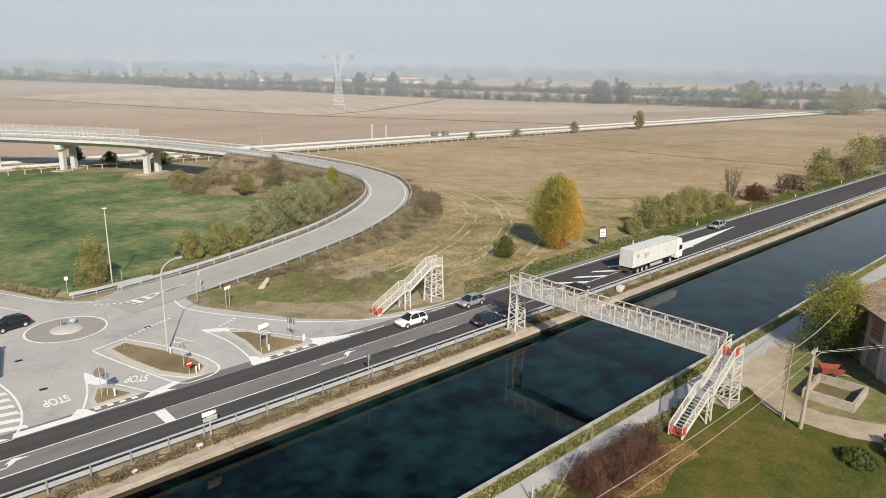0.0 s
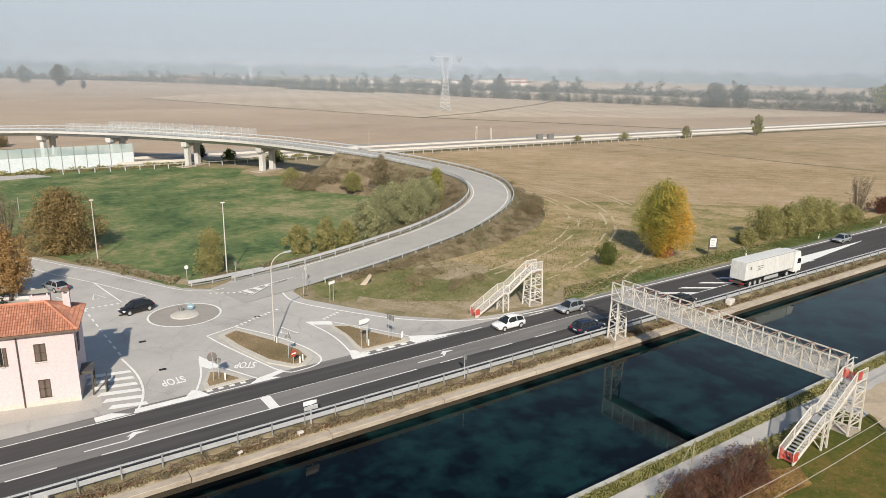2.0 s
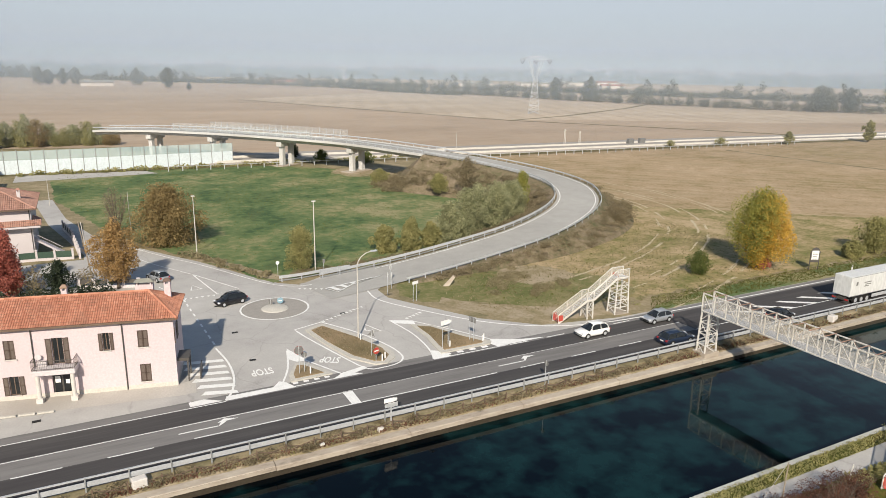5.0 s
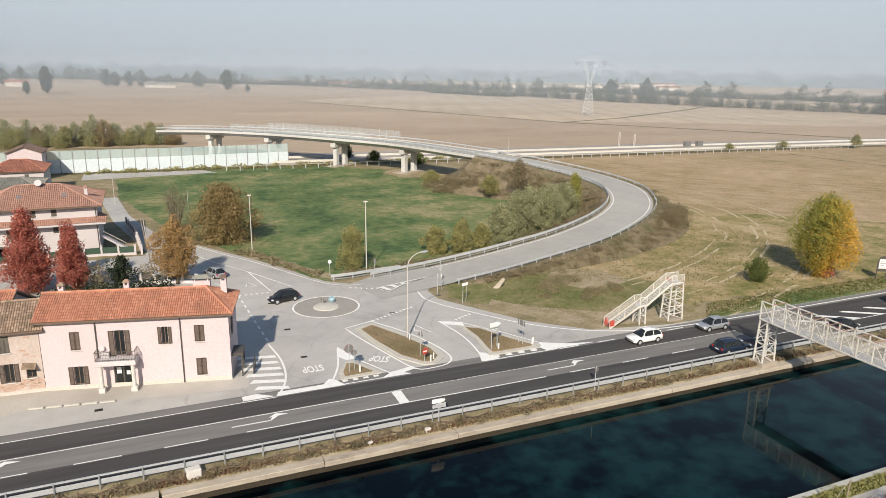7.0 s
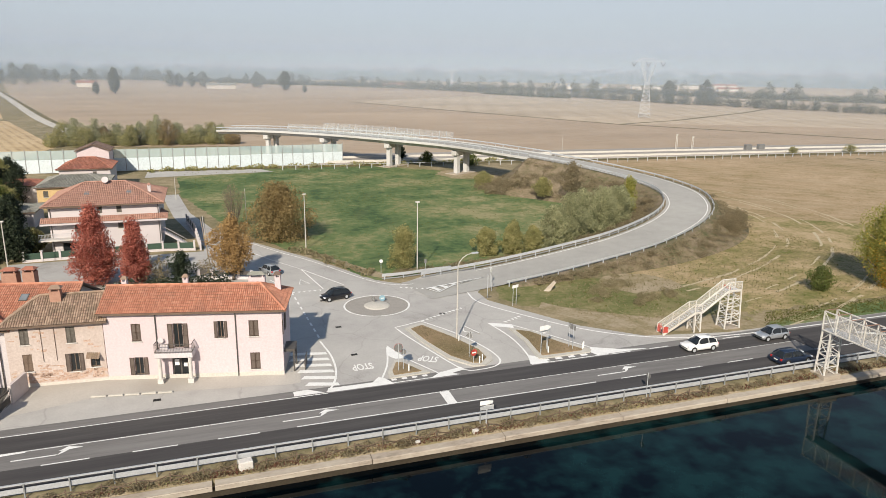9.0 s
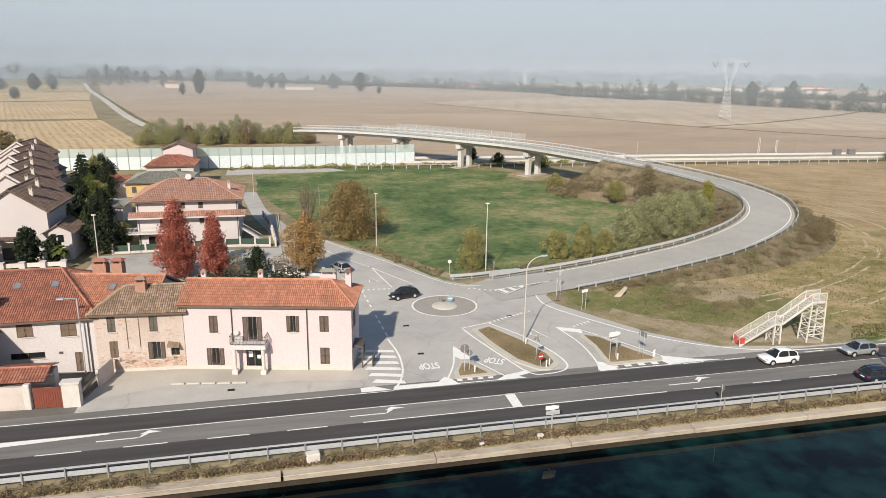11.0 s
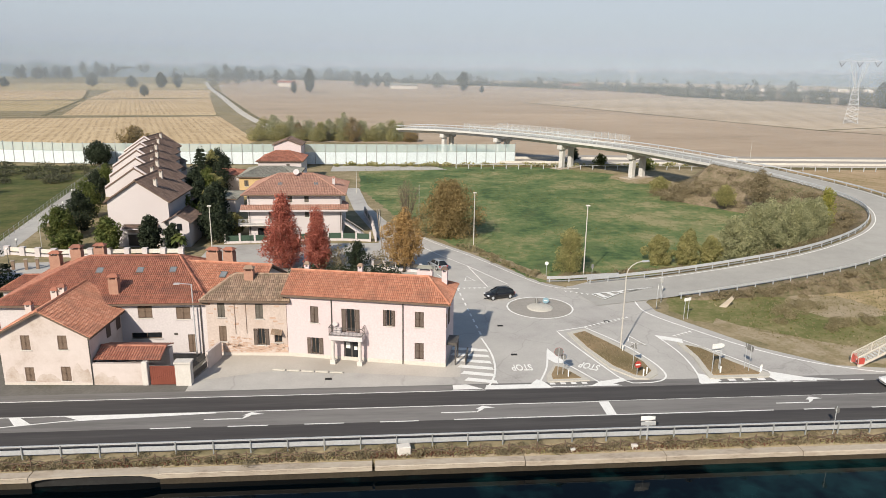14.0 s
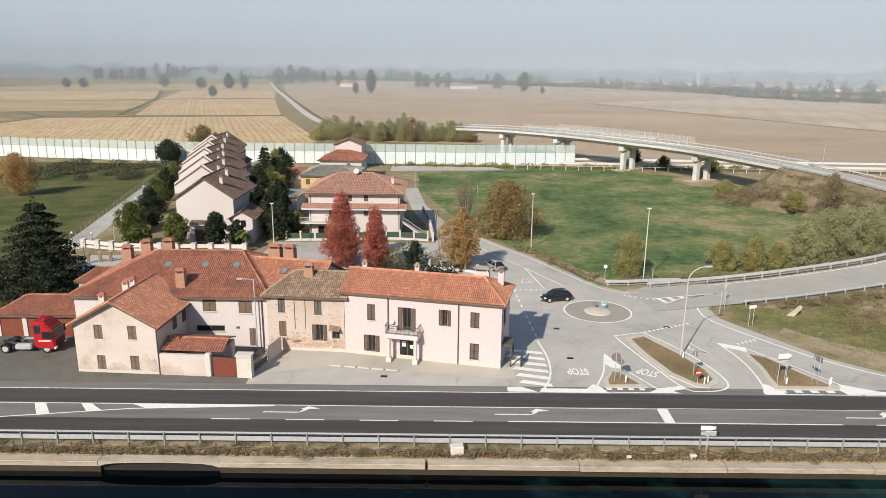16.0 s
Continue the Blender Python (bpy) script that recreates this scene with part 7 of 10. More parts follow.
treeline("autumn tree line across the far fields", [(900, 120), (650, 225), (592, 325), (552, 392), (502, 490), (466, 592), (431, 778), (376, 922), (348, 1026), (254, 1213), (150, 1352)], 301, 18, 6, 130000, 0.62)
treeline("autumn woods beyond the far fields", [(1300, 60), (900, 330), (760, 520), (640, 760), (520, 980), (330, 1230), (120, 1330)], 302, 22, 12, 70000, 1.2)
treeline("autumn woods beyond the far fields", [(120, 1360), (-60, 1640), (-300, 1760), (-600, 1850), (-1000, 1700)], 303, 24, 14, 20000, 2.0)
for i, (xa, ya, xb, yb_, hh) in enumerate(((-721, 1459, -642, 1520, 30), (-518, 983, -500, 990, 16), (-675, 1659, -650, 1679, 38), (-674, 1757, -590, 1833, 33), (-283, 1197, -245, 1216, 38), (-269, 1389, -239, 1407, 32), (-179, 1209, -157, 1219, 30), (-136, 1659, -85, 1693, 32), (-44, 1127, 7, 1148, 27))):
    n_ = max(2, round(math.hypot(xb - xa, yb_ - ya) / 13))
    for j in range(n_):
        f = j / (n_ - 1)
        rr = random.Random(i * 31 + j)
        tree("copse_tree", "tall tree in a copse far off in the haze", "tree", xa + (xb - xa) * f + rr.uniform(-4, 4), ya + (yb_ - ya) * f + rr.uniform(-6, 6), 0, hh * rr.uniform(0.7, 1.0), hh * rr.uniform(0.55, 0.8), "far", 600 + i * 20 + j, 1.5, 500, 0.05, ("round", "egg", "bush")[(i + j) % 3], 0.4, group="far copses", limbs=4, blobs_n=8)
treeline("hedge between far fields", [(360, 876), (404, 733)], 304, 8, 6, 1600, 1.6)


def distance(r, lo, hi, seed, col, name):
    """A glowing ring of distant woods, with the haze put into its flat colour."""
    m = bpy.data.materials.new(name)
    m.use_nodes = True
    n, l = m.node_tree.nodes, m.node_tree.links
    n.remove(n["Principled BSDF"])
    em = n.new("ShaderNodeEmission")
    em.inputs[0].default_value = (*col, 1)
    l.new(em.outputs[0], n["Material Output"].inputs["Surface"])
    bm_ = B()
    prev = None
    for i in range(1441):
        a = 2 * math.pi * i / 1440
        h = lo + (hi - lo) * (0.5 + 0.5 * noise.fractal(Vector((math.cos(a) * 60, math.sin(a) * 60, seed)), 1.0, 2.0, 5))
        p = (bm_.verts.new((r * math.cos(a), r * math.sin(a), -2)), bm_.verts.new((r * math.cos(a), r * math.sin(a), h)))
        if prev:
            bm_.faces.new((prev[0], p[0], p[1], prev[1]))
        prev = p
    struct("backdrop", bm_, m, "glowing backdrop of distant woods with the haze in its colour", "backdrop")


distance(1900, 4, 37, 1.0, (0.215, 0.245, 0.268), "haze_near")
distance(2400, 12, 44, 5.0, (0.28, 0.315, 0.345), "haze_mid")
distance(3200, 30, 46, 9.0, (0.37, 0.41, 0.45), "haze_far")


def mist(r, opaque):
    """A bluish sheet added far out over the fields as painted haze, clear at the ground and thinning upwards."""
    m = bpy.data.materials.new("haze_sheet")
    m.use_nodes = True
    n, l = m.node_tree.nodes, m.node_tree.links
    n.remove(n["Principled BSDF"])
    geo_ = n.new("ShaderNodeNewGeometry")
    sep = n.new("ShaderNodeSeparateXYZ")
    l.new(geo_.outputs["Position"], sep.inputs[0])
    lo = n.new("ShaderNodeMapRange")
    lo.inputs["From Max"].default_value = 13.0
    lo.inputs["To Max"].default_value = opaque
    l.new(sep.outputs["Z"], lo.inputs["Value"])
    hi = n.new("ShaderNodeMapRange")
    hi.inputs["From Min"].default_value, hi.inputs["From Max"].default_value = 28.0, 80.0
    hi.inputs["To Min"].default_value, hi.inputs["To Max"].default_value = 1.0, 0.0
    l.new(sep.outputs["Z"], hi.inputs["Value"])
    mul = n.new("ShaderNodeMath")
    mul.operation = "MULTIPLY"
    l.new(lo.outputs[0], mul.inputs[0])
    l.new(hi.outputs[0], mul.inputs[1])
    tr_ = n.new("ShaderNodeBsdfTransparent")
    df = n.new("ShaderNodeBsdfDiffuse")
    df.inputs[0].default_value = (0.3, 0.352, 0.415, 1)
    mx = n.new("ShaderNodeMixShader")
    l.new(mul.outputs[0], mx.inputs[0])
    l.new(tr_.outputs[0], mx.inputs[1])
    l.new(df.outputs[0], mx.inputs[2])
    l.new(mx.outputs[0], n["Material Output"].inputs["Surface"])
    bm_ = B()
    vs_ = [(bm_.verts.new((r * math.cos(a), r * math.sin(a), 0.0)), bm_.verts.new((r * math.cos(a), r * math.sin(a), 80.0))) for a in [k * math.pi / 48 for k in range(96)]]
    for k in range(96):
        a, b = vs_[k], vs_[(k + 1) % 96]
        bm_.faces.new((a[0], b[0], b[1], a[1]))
    tagged(part("mist", bm_, m), "part-clear bluish sheet standing in for haze over the far fields", "mist", "", "stuff")


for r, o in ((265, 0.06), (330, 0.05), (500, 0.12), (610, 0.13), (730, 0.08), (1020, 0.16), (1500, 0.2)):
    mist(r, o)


# curved wheel marks in the field outside the ramp
bm = B()
rr = random.Random(21)
for off in (-17, -18.8, -24.5, -26.3, -33, -34.8):
    line = [p + s * off for p, s in zip(RAMP, sides_of(RAMP))][26:78]
    for k in range(0, len(line) - 3, 2):
        if rr.random() < 0.62:
            seg = [Vector((q.x + rr.uniform(-0.15, 0.15), q.y + rr.uniform(-0.15, 0.15), 0.03)) for q in line[k:k + 3]]
            wd = rr.uniform(0.12, 0.3)
            ribbon(bm, seg, wd, -wd)
struct("wheel_marks", bm, mat("pressed_straw", (0.38, 0.32, 0.21), (0.46, 0.39, 0.27), 0.8, 0.95), "pale curved wheel marks in the stubble", "field")
# ---- road markings ----
LAY = [0]


def lay():
    """Each layer of paint lies a little above the one before."""
    LAY[0] += 1
    return 0.004 * LAY[0]


def strokes(name, label, jobs, z=0.05, width=0.16):
    """Painted lines: each job is (points, width, dash, gap) on the plan."""
    bm_ = B()
    z += lay() - 0.03
    for k_, job in enumerate(jobs):
        z += 0.0007
        pts = [Vector((*p, z)) if len(p) == 2 else Vector(p) for p in job[0]]
        w = job[1] if len(job) > 1 else width
        if len(job) > 2:
            for q, s in along(pts, job[2] + job[3]):
                d = Vector((s.y, -s.x, 0)) * job[2]
                ribbon(bm_, [q, q + d], w / 2, -w / 2)
        else:
            ribbon(bm_, pts, w / 2, -w / 2)
    return struct(name, bm_, M["paint"], label, "road marking")


def painted(name, label, polys, z=0.05):
    bm_ = B()
    z += lay() - 0.03
    for k_, p in enumerate(polys):
        flat(bm_, p, z + 0.0011 * (k_ % 4))
    return struct(name, bm_, M["paint"], label, "road marking")


sp = lambda pts, n_=5: [(p.x, p.y) for p in smooth_path([(x, y, 0) for x, y in pts], n_)]
strokes("edge_line", "white edge lines of the main road", [
    ([(-300, 63.2), (10.4, 63.2)], 0.18), ([(-300, 54.35), (900, 54.35)], 0.16),
    ([(42.4, 63.35), (60, 63.45)], 0.16, 2.6, 2.6), (sp([(34.8, 88.6), (34.6, 85.5), (35.6, 82.6), (38.0, 78.6), (42.0, 72.8), (45.8, 69.0), (50, 66.4), (55, 64.7), (62, 63.9), (75, 63.7)]) + [(900, 63.6)], 0.22),
    (sp([(34.8, 88.6), (35.6, 90.4), (38.2, 92.0), (41.5, 92.4)]), 0.2)])
strokes("centre_line", "white centre and lane lines of the main road", [
    ([(-300, 60.15), (21, 60.15)], 0.12), ([(-300, 60.42), (21, 60.42)], 0.12), ([(21, 60.3), (66, 60.3)], 0.14), ([(66, 60.4), (900, 60.4)], 0.16), ([(66, 57.5), (112, 57.5), (140, 60.2)], 0.16),
    ([(-20.1, 57.45), (4.3, 57.45)], 0.14, 3.5, 3.2), ([(6.7, 57.5), (37, 57.5)], 0.15), ([(40, 57.5), (66, 57.5)], 0.14, 3.4, 3.4), ([(-60, 56.9), (-39.3, 57.4), (-28.1, 59.2), (-15, 60.0)], 0.15)])
painted("hatching", "white hatched bars on the main road", [
    [(20.9, 60.15), (21.9, 60.15), (21.85, 57.55), (20.9, 57.55)],
    [(-37.6, 60.1), (-36.5, 60.1), (-35.0, 58.0), (-36.1, 57.8)], [(-33.2, 60.1), (-32.2, 60.1), (-30.6, 58.75), (-31.9, 58.5)], [(-28.4, 60.1), (-14.5, 60.1), (-26.6, 59.2)],
    [(-43, 60.1), (-42, 60.1), (-40.2, 57.5), (-41.3, 57.4)], [(-49, 60.1), (-48, 60.1), (-46, 57.3), (-47.1, 57.2)]]
    + [[(76.2 + k * 4.65, 60.3), (75.0 + k * 4.65, 60.3), (79.3 + k * 4.65, 57.6), (80.5 + k * 4.65, 57.6)] for k in range(9)] + [[(113, 57.7), (140, 60.2), (115, 60.2)]])


def lane_arrow(x, y, m=1):
    """A turning arrow 5 m long that points along +x and bends to +y."""
    return [[(x, y - 0.08), (x + 3.3, y - 0.08), (x + 3.3, y + 0.08), (x, y + 0.08)], [(x + 3.3, y - 0.12), (x + 3.9, y + 0.35), (x + 4.4, y + 0.95), (x + 3.6, y + 0.55)], [(x + 3.3, y + 0.55), (x + 5.2, y + 0.75), (x + 4.0, y + 1.15)]]


painted("lane_arrow", "white turn arrows in the middle lane", [q for x in (-15.8, 5.6, 38.0) for q in lane_arrow(x, 58.8)])
ISL_A = [(25.0, 79.6), (27.8, 74.5), (29.5, 69.5), (29.9, 66.6), (29.6, 65.1), (28.6, 64.2), (26.9, 63.9), (25.1, 64.4), (23.6, 69.0), (21.9, 75.4), (21.3, 78.4)]
ISL_B = [(18.8, 72.6), (17.7, 68.2), (16.3, 64.9), (15.6, 63.6), (22.6, 63.6), (20.1, 68.8)]
ISL_C = [(32.9, 76.5), (33.6, 72), (33.6, 68.5), (33.2, 65.4), (32.6, 63.5), (42.2, 63.5), (41.3, 65.6), (38.6, 70.3), (35.5, 75.0)]
strokes("island_line", "white lines round the traffic islands", [
    ([*sp(ISL_A[:7] + ISL_A[7:], 3), ISL_A[0]], 0.2), (sp(ISL_B[:4], 4), 0.2), ([(15.6, 63.5), (22.6, 63.5)], 0.16), ([(22.6, 63.6), (20.1, 68.8), (18.8, 72.6)], 0.18),
    (sp(ISL_C[:5], 4), 0.2), ([(32.6, 63.4), (42.2, 63.4)], 0.16), ([(42.2, 63.6), (41.3, 65.6), (38.6, 70.3), (35.5, 75.0), (32.9, 76.5)], 0.18)])
painted("island_tip", "solid white tips of the traffic islands", [
    [(18.9, 73.2), (18.3, 70.2), (18.9, 69.2), (20.1, 69.0)], [(32.9, 76.6), (33.2, 75.2), (35.3, 73.9), (35.6, 75.2)], [(32.6, 63.4), (34.8, 63.4), (33.9, 65.4), (33.3, 65.8)],
    [(41.2, 65.8), (40.4, 64.6), (40.8, 63.5), (47.5, 63.5), (44.2, 64.3)], [(14.4, 63.3), (17.2, 63.3), (16.6, 64.7), (16.0, 65.3)], [(21.0, 63.4), (24.4, 63.4), (22.6, 64.6)]])
strokes("kerb_stripes", "white stripes along the road side of the islands", [([(17.1, 64.2), (21.4, 64.2)], 0.42, 0.55, 0.55), ([(34.2, 64.05), (40.6, 64.05)], 0.5, 0.8, 0.8)])
painted("stop_bar", "white stop bars at the main road", [[(10.4, 63.3), (15.2, 63.3), (15.6, 64.2), (10.6, 64.2)], [(22.6, 63.6), (25.2, 64.4), (25.0, 65.1), (22.3, 64.4)]])
painted("zebra_hatching", "white hatched triangle beside the house", [[(7.9 + k * 0.22, 74.2 - k * 1.62), (11.9 - 0.02 * k, 73.3 - k * 1.62), (12.0 - 0.03 * k, 72.6 - k * 1.62), (7.8 + k * 0.2 - 0.3, 73.5 - k * 1.62)] for k in range(6)] + [[(7.2, 64.4), (8.6, 64.5), (10.2, 63.4), (7.2, 63.4)]])
strokes("zebra_line", "white curved border of the hatching", [(sp([(10.9, 95.6), (11.9, 77.5)], 2), 0.22, 1.1, 1.0), (sp([(11.8, 76.6), (12.3, 72), (12.1, 68), (11.3, 65), (10.4, 63.4)], 4), 0.22)])
ring = [(21.1 + 4.35 * math.cos(a), 87.0 + 4.2 * math.sin(a)) for a in [k * math.pi / 24 for k in range(49)]]
strokes("ring_line", "white ring round the small roundabout", [(ring, 0.24)])
strokes("junction_line", "white edge lines of the side roads", [
    (sp([(4, 133), (11.3, 119.2), (14.8, 113.6), (18.0, 107.5), (20.9, 101.6), (23.6, 97.0), (26.6, 94.9), (30.5, 95.2), (36, 97.2)]) + [], 0.16),
    ([(6, 122), (9.5, 114.5), (13.7, 107.2)], 0.14), ([(13.7, 107.2), (15.4, 96.2), (18.6, 97.3), (13.7, 107.2)], 0.18), ([(2.0, 119), (6.6, 108), (10.6, 97)], 0.14, 2.0, 1.5)])
painted("give_way_teeth", "white give-way teeth across the side roads", [[(10.9 + k * 0.75, 95.9), (11.4 + k * 0.75, 95.9), (11.15 + k * 0.75, 95.3)] for k in range(6)]
        + [[(25.0 + k * 0.62, 79.7 + k * 0.3), (25.45 + k * 0.62, 79.92 + k * 0.3), (25.45 + k * 0.62, 79.3 + k * 0.3)] for k in range(11)] + [[(34.9 + k * 0.6, 76.3 + k * 0.3), (35.35 + k * 0.6, 76.5 + k * 0.3), (35.3 + k * 0.6, 75.8 + k * 0.3)] for k in range(5)]
        + [[(26.2 + k * 0.7, 93.9 - k * 0.35), (26.6 + k * 0.7, 93.7 - k * 0.35), (26.2 + k * 0.7, 93.3 - k * 0.35)] for k in range(5)])
strokes("small_triangle", "painted give-way triangles", [([(12.4, 99.2), (13.9, 99.2), (12.9, 101.6), (12.4, 99.2)], 0.2), ([(28.9, 74.6), (30.6, 73.4), (29.6, 76.4), (28.9, 74.6)], 0.22), ([(32.2, 94.4), (34.0, 93.8), (33.6, 95.3), (32.2, 94.4)], 0.2)])
strokes("ramp_hatching", "white hatched triangle at the foot of the ramp", [([(29.6, 91.8), (30.7, 89.6), (33.6, 92.0), (39.7, 94.6), (29.6, 91.8)], 0.22), ([(30.5, 92.0), (31.2, 90.3)], 0.75), ([(32.1, 92.4), (32.6, 91.3)], 0.75), ([(33.9, 92.9), (34.2, 92.4)], 0.7)], z=0.17)
rl = [p + s * 3.75 + Vector((0, 0, 0.05)) for p, s in zip(RAMP, sides_of(RAMP))][10:]
rr2 = [p - s * 3.75 + Vector((0, 0, 0.05)) for p, s in zip(RAMP, sides_of(RAMP))][14:]
strokes("ramp_line", "white edge lines of the ramp", [([tuple(p) for p in rl], 0.16), ([tuple(p) for p in rr2], 0.16)])
for x, y, rot, wide in ((15.0, 68.3, 180, 0.84), (22.35, 68.2, 150, 0.8)):
    cu = bpy.data.curves.new("stop_text", "FONT")
    cu.body = "STOP"
    cu.size = 1.12
    cu.offset = 0.028
    cu.align_x, cu.align_y = "CENTER", "CENTER"
    ob = new("stop_text", cu)
    ob.matrix_basis = pose(x, y, 0.055, 0, 0, rot) @ Matrix.Diagonal((wide, 1.9, 1, 1))
    cu.materials.append(M["paint"])
    tagged(ob, "white STOP lettering painted on the asphalt", "road marking", "", "structure")

# traffic islands: raised kerb with dry grass
M["kerb"] = mat("pale_kerb", (0.4, 0.38, 0.34), (0.5, 0.48, 0.43), 1.0, 0.9)
M["isl_grass"] = mat("dry_island_grass", (0.21, 0.15, 0.085), (0.31, 0.23, 0.14), 0.8, 0.95, bump=0.6, big=(0.15, 0.12, 0.06))


def island(label, outer, inner):
    t = thing("traffic_island", label, "traffic island", group="traffic islands")
    b_ = B()
    prism(b_, outer, 0.0, 0.15)
    part("kerb", b_, M["kerb"], t)
    b_ = B()
    prism(b_, inner, 0.1, 0.22)
    part("grass", b_, M["isl_grass"], t, "patch of dry grass")


def ccw(p):
    a = sum(x0 * y1 - x1 * y0 for (x0, y0), (x1, y1) in zip(p, p[1:] + p[:1]))
    return p if a > 0 else p[::-1]


island("large traffic island of dry grass round the lamp post", ccw([(22.4, 77.7), (24.8, 78.8), (27.5, 73.6), (29.1, 69.3), (29.3, 66.8), (28.9, 65.6), (27.6, 64.6), (26.3, 64.8), (24.4, 67.4), (23.0, 73.0)]),
       ccw([(23.0, 77.1), (24.6, 77.9), (27.0, 72.9), (28.5, 68.6), (28.5, 66.4), (27.4, 65.2), (26.5, 65.5), (24.9, 68.0), (23.6, 73.0)]))
island("small traffic island of dry grass with a stop sign", ccw([(18.6, 68.6), (17.2, 66.0), (17.0, 64.5), (21.4, 64.6), (20.9, 66.0), (19.6, 68.3)]), ccw([(18.6, 68.0), (17.7, 66.0), (17.6, 65.0), (20.6, 65.1), (20.2, 65.9), (19.3, 67.7)]))
island("long traffic island of dry grass with signs", ccw([(34.6, 74.0), (36.9, 72.6), (38.8, 68.5), (40.9, 65.0), (40.4, 64.4), (34.0, 64.4), (34.2, 66.7), (34.7, 69.8)]), ccw([(35.1, 73.0), (36.5, 72.0), (38.3, 68.1), (39.9, 65.3), (39.6, 65.0), (34.7, 65.0), (34.8, 66.7), (35.2, 69.7)]))
bm = B()
N_ = 28
rings = [(1.75, 0.03), (1.6, 0.13), (0.95, 0.26), (0.3, 0.31)]
vv = [[bm.verts.new((21.1 + r * math.cos(2 * math.pi * k / N_), 87.0 + r * math.sin(2 * math.pi * k / N_), z)) for k in range(N_)] for r, z in rings]
for a, b in zip(vv, vv[1:]):
    for k in range(N_):
        bm.faces.new((a[k], a[(k + 1) % N_], b[(k + 1) % N_], b[k]))
bm.faces.new(vv[-1])
tagged(part("roundabout_hump", bm, M["kerb"]), "low stone hump in the middle of the roundabout", "roundabout")
bm = B()
flat(bm, [(21.1 + 4.2 * math.cos(a), 87.0 + 4.05 * math.sin(a)) for a in [k * math.pi / 16 for k in range(32)]], 0.03)
struct("pavement", bm, mat("gravelly_asphalt", (0.25, 0.235, 0.215), (0.33, 0.31, 0.28), 1.2, 0.95, bump=0.4), "rough paving of the roundabout", "pavement")

# kerbs, pavement and dirt
sheet("pavement", [(-18.6, 66.9), (-11.2, 68.9), (-10.9, 69.2), (7.1, 66.3), (8.2, 66.4), (8.6, 69.6), (7.2, 69.0), (-10.0, 72.9), (-18.6, 73.5)], 0.03, mat("pale_pavement", (0.4, 0.375, 0.34), (0.47, 0.445, 0.405), 0.4, 0.9, fine=20, big=(0.3, 0.275, 0.24)), "pale concrete pavement before the houses", "pavement")
for i in range(5):
    bm = B()
    x = -10.6 + i * 1.5
    box(bm, -0.68, 0.68, -0.14, 0.14, 0, 0.16)
    bmesh.ops.bevel(bm, geom=bm.edges, offset=0.03, segments=1, affect="EDGES")
    k = part("kerb_stone", bm, M["kerb"])
    k.matrix_basis = pose(x, 68.95 - i * 0.24, 0.03, 0, 0, -9)
    tagged(k, "pale kerb stone before the house", "kerb stone", "kerb stones")
sheet("dirt", [(42, 80), (44.5, 74), (50, 68.6), (60, 66), (68, 66.2), (66, 69.5), (55, 71.5), (47, 77), (43, 82)], 0.02, M["dirt_soft"], "bare dirt beside the junction", "ground", 0.9)
sheet("dirt", [(40.5, 90.4), (38, 85), (40, 81), (46, 79), (52, 73), (64, 70.5), (70, 72), (72, 80), (62, 88), (50, 92)], 0.018, M["foot_green"], "green and dry grass below the ramp", "ground", 0.9)
sheet("dirt", [(55.4, 84.5), (57.6, 81.4), (61, 81.0), (66.8, 82.0), (67.4, 85.6), (64.4, 89.8), (60, 91), (56, 88.6)], 0.024, M["dirt_soft"], "bare patch below the ramp", "ground", 0.9)
sheet("verge", [(66, 64.7), (400, 64.7), (400, 68.4), (80, 68.6), (68, 66.4)], 0.022, M["grass"], "green grass verge along the road", "verge")
sheet("dirt", [(15.5, 115.6), (19.6, 108.6), (21.6, 104.4), (25.2, 97.8), (26.8, 98.6), (23.4, 105), (21, 110), (17.4, 117.4)], 0.024, M["dirt_soft"], "dirt edge of the side road", "ground", 0.9)
sheet("dirt", [(88.7, 28.6), (79.5, 28.7), (72.2, 28.9), (71.2, 29.2), (68.5, 28.0), (65.6, 24.4), (64.2, 21.7), (63.5, 18.2), (64.1, 16.7), (65.5, 13.3), (67.4, 7), (70, -2), (74, 0), (71, 8), (69.2, 14.2), (68.2, 16.6), (67.0, 18.7), (66.9, 21.4), (70.8, 24.0), (79.5, 26.9), (88.7, 27.6)], 0.026, M["dirt"], "pale dirt track beside the canal lane", "ground", 0.9)
sheet("meadow", [(67.4, 19.0), (67.3, 21.0), (71.0, 23.6), (79.6, 26.5), (90, 27.2), (100, 24), (96, 8), (80, 2), (72, 8), (69.6, 14.2), (68.6, 16.6)], 0.031, M["foot_green"], "weedy ground round the basin and the farm", "meadow", 0.8)
sheet("path", [(235.4, 200), (236.2, 183), (239.4, 135), (248.4, 93), (256, 74), (258.6, 74), (251.4, 93), (242.2, 135), (238.6, 183), (237.4, 200)], 0.034, M["verge"], "grassy field path through the stubble", "ground", 1.0)
sheet("dirt", [(70, 205), (66, 198), (70, 189), (78, 187), (87, 192), (90, 201), (82, 207)], 0.033, M["dirt_soft"], "bare ground round the bridge piers", "ground", 1.2)
sheet("pavement", [(-58, 112), (-30, 113), (-30, 122.5), (1, 123), (0, 108), (-3, 103), (-30, 104), (-58, 100)], 0.02, M["asphalt_old"], "grey asphalt yard behind the houses", "pavement")
sheet("pavement", [(-60, 64.5), (-19, 64.5), (-19, 76), (-38, 80), (-60, 84)], 0.016, M["yard"], "worn asphalt yard before the garages", "pavement")
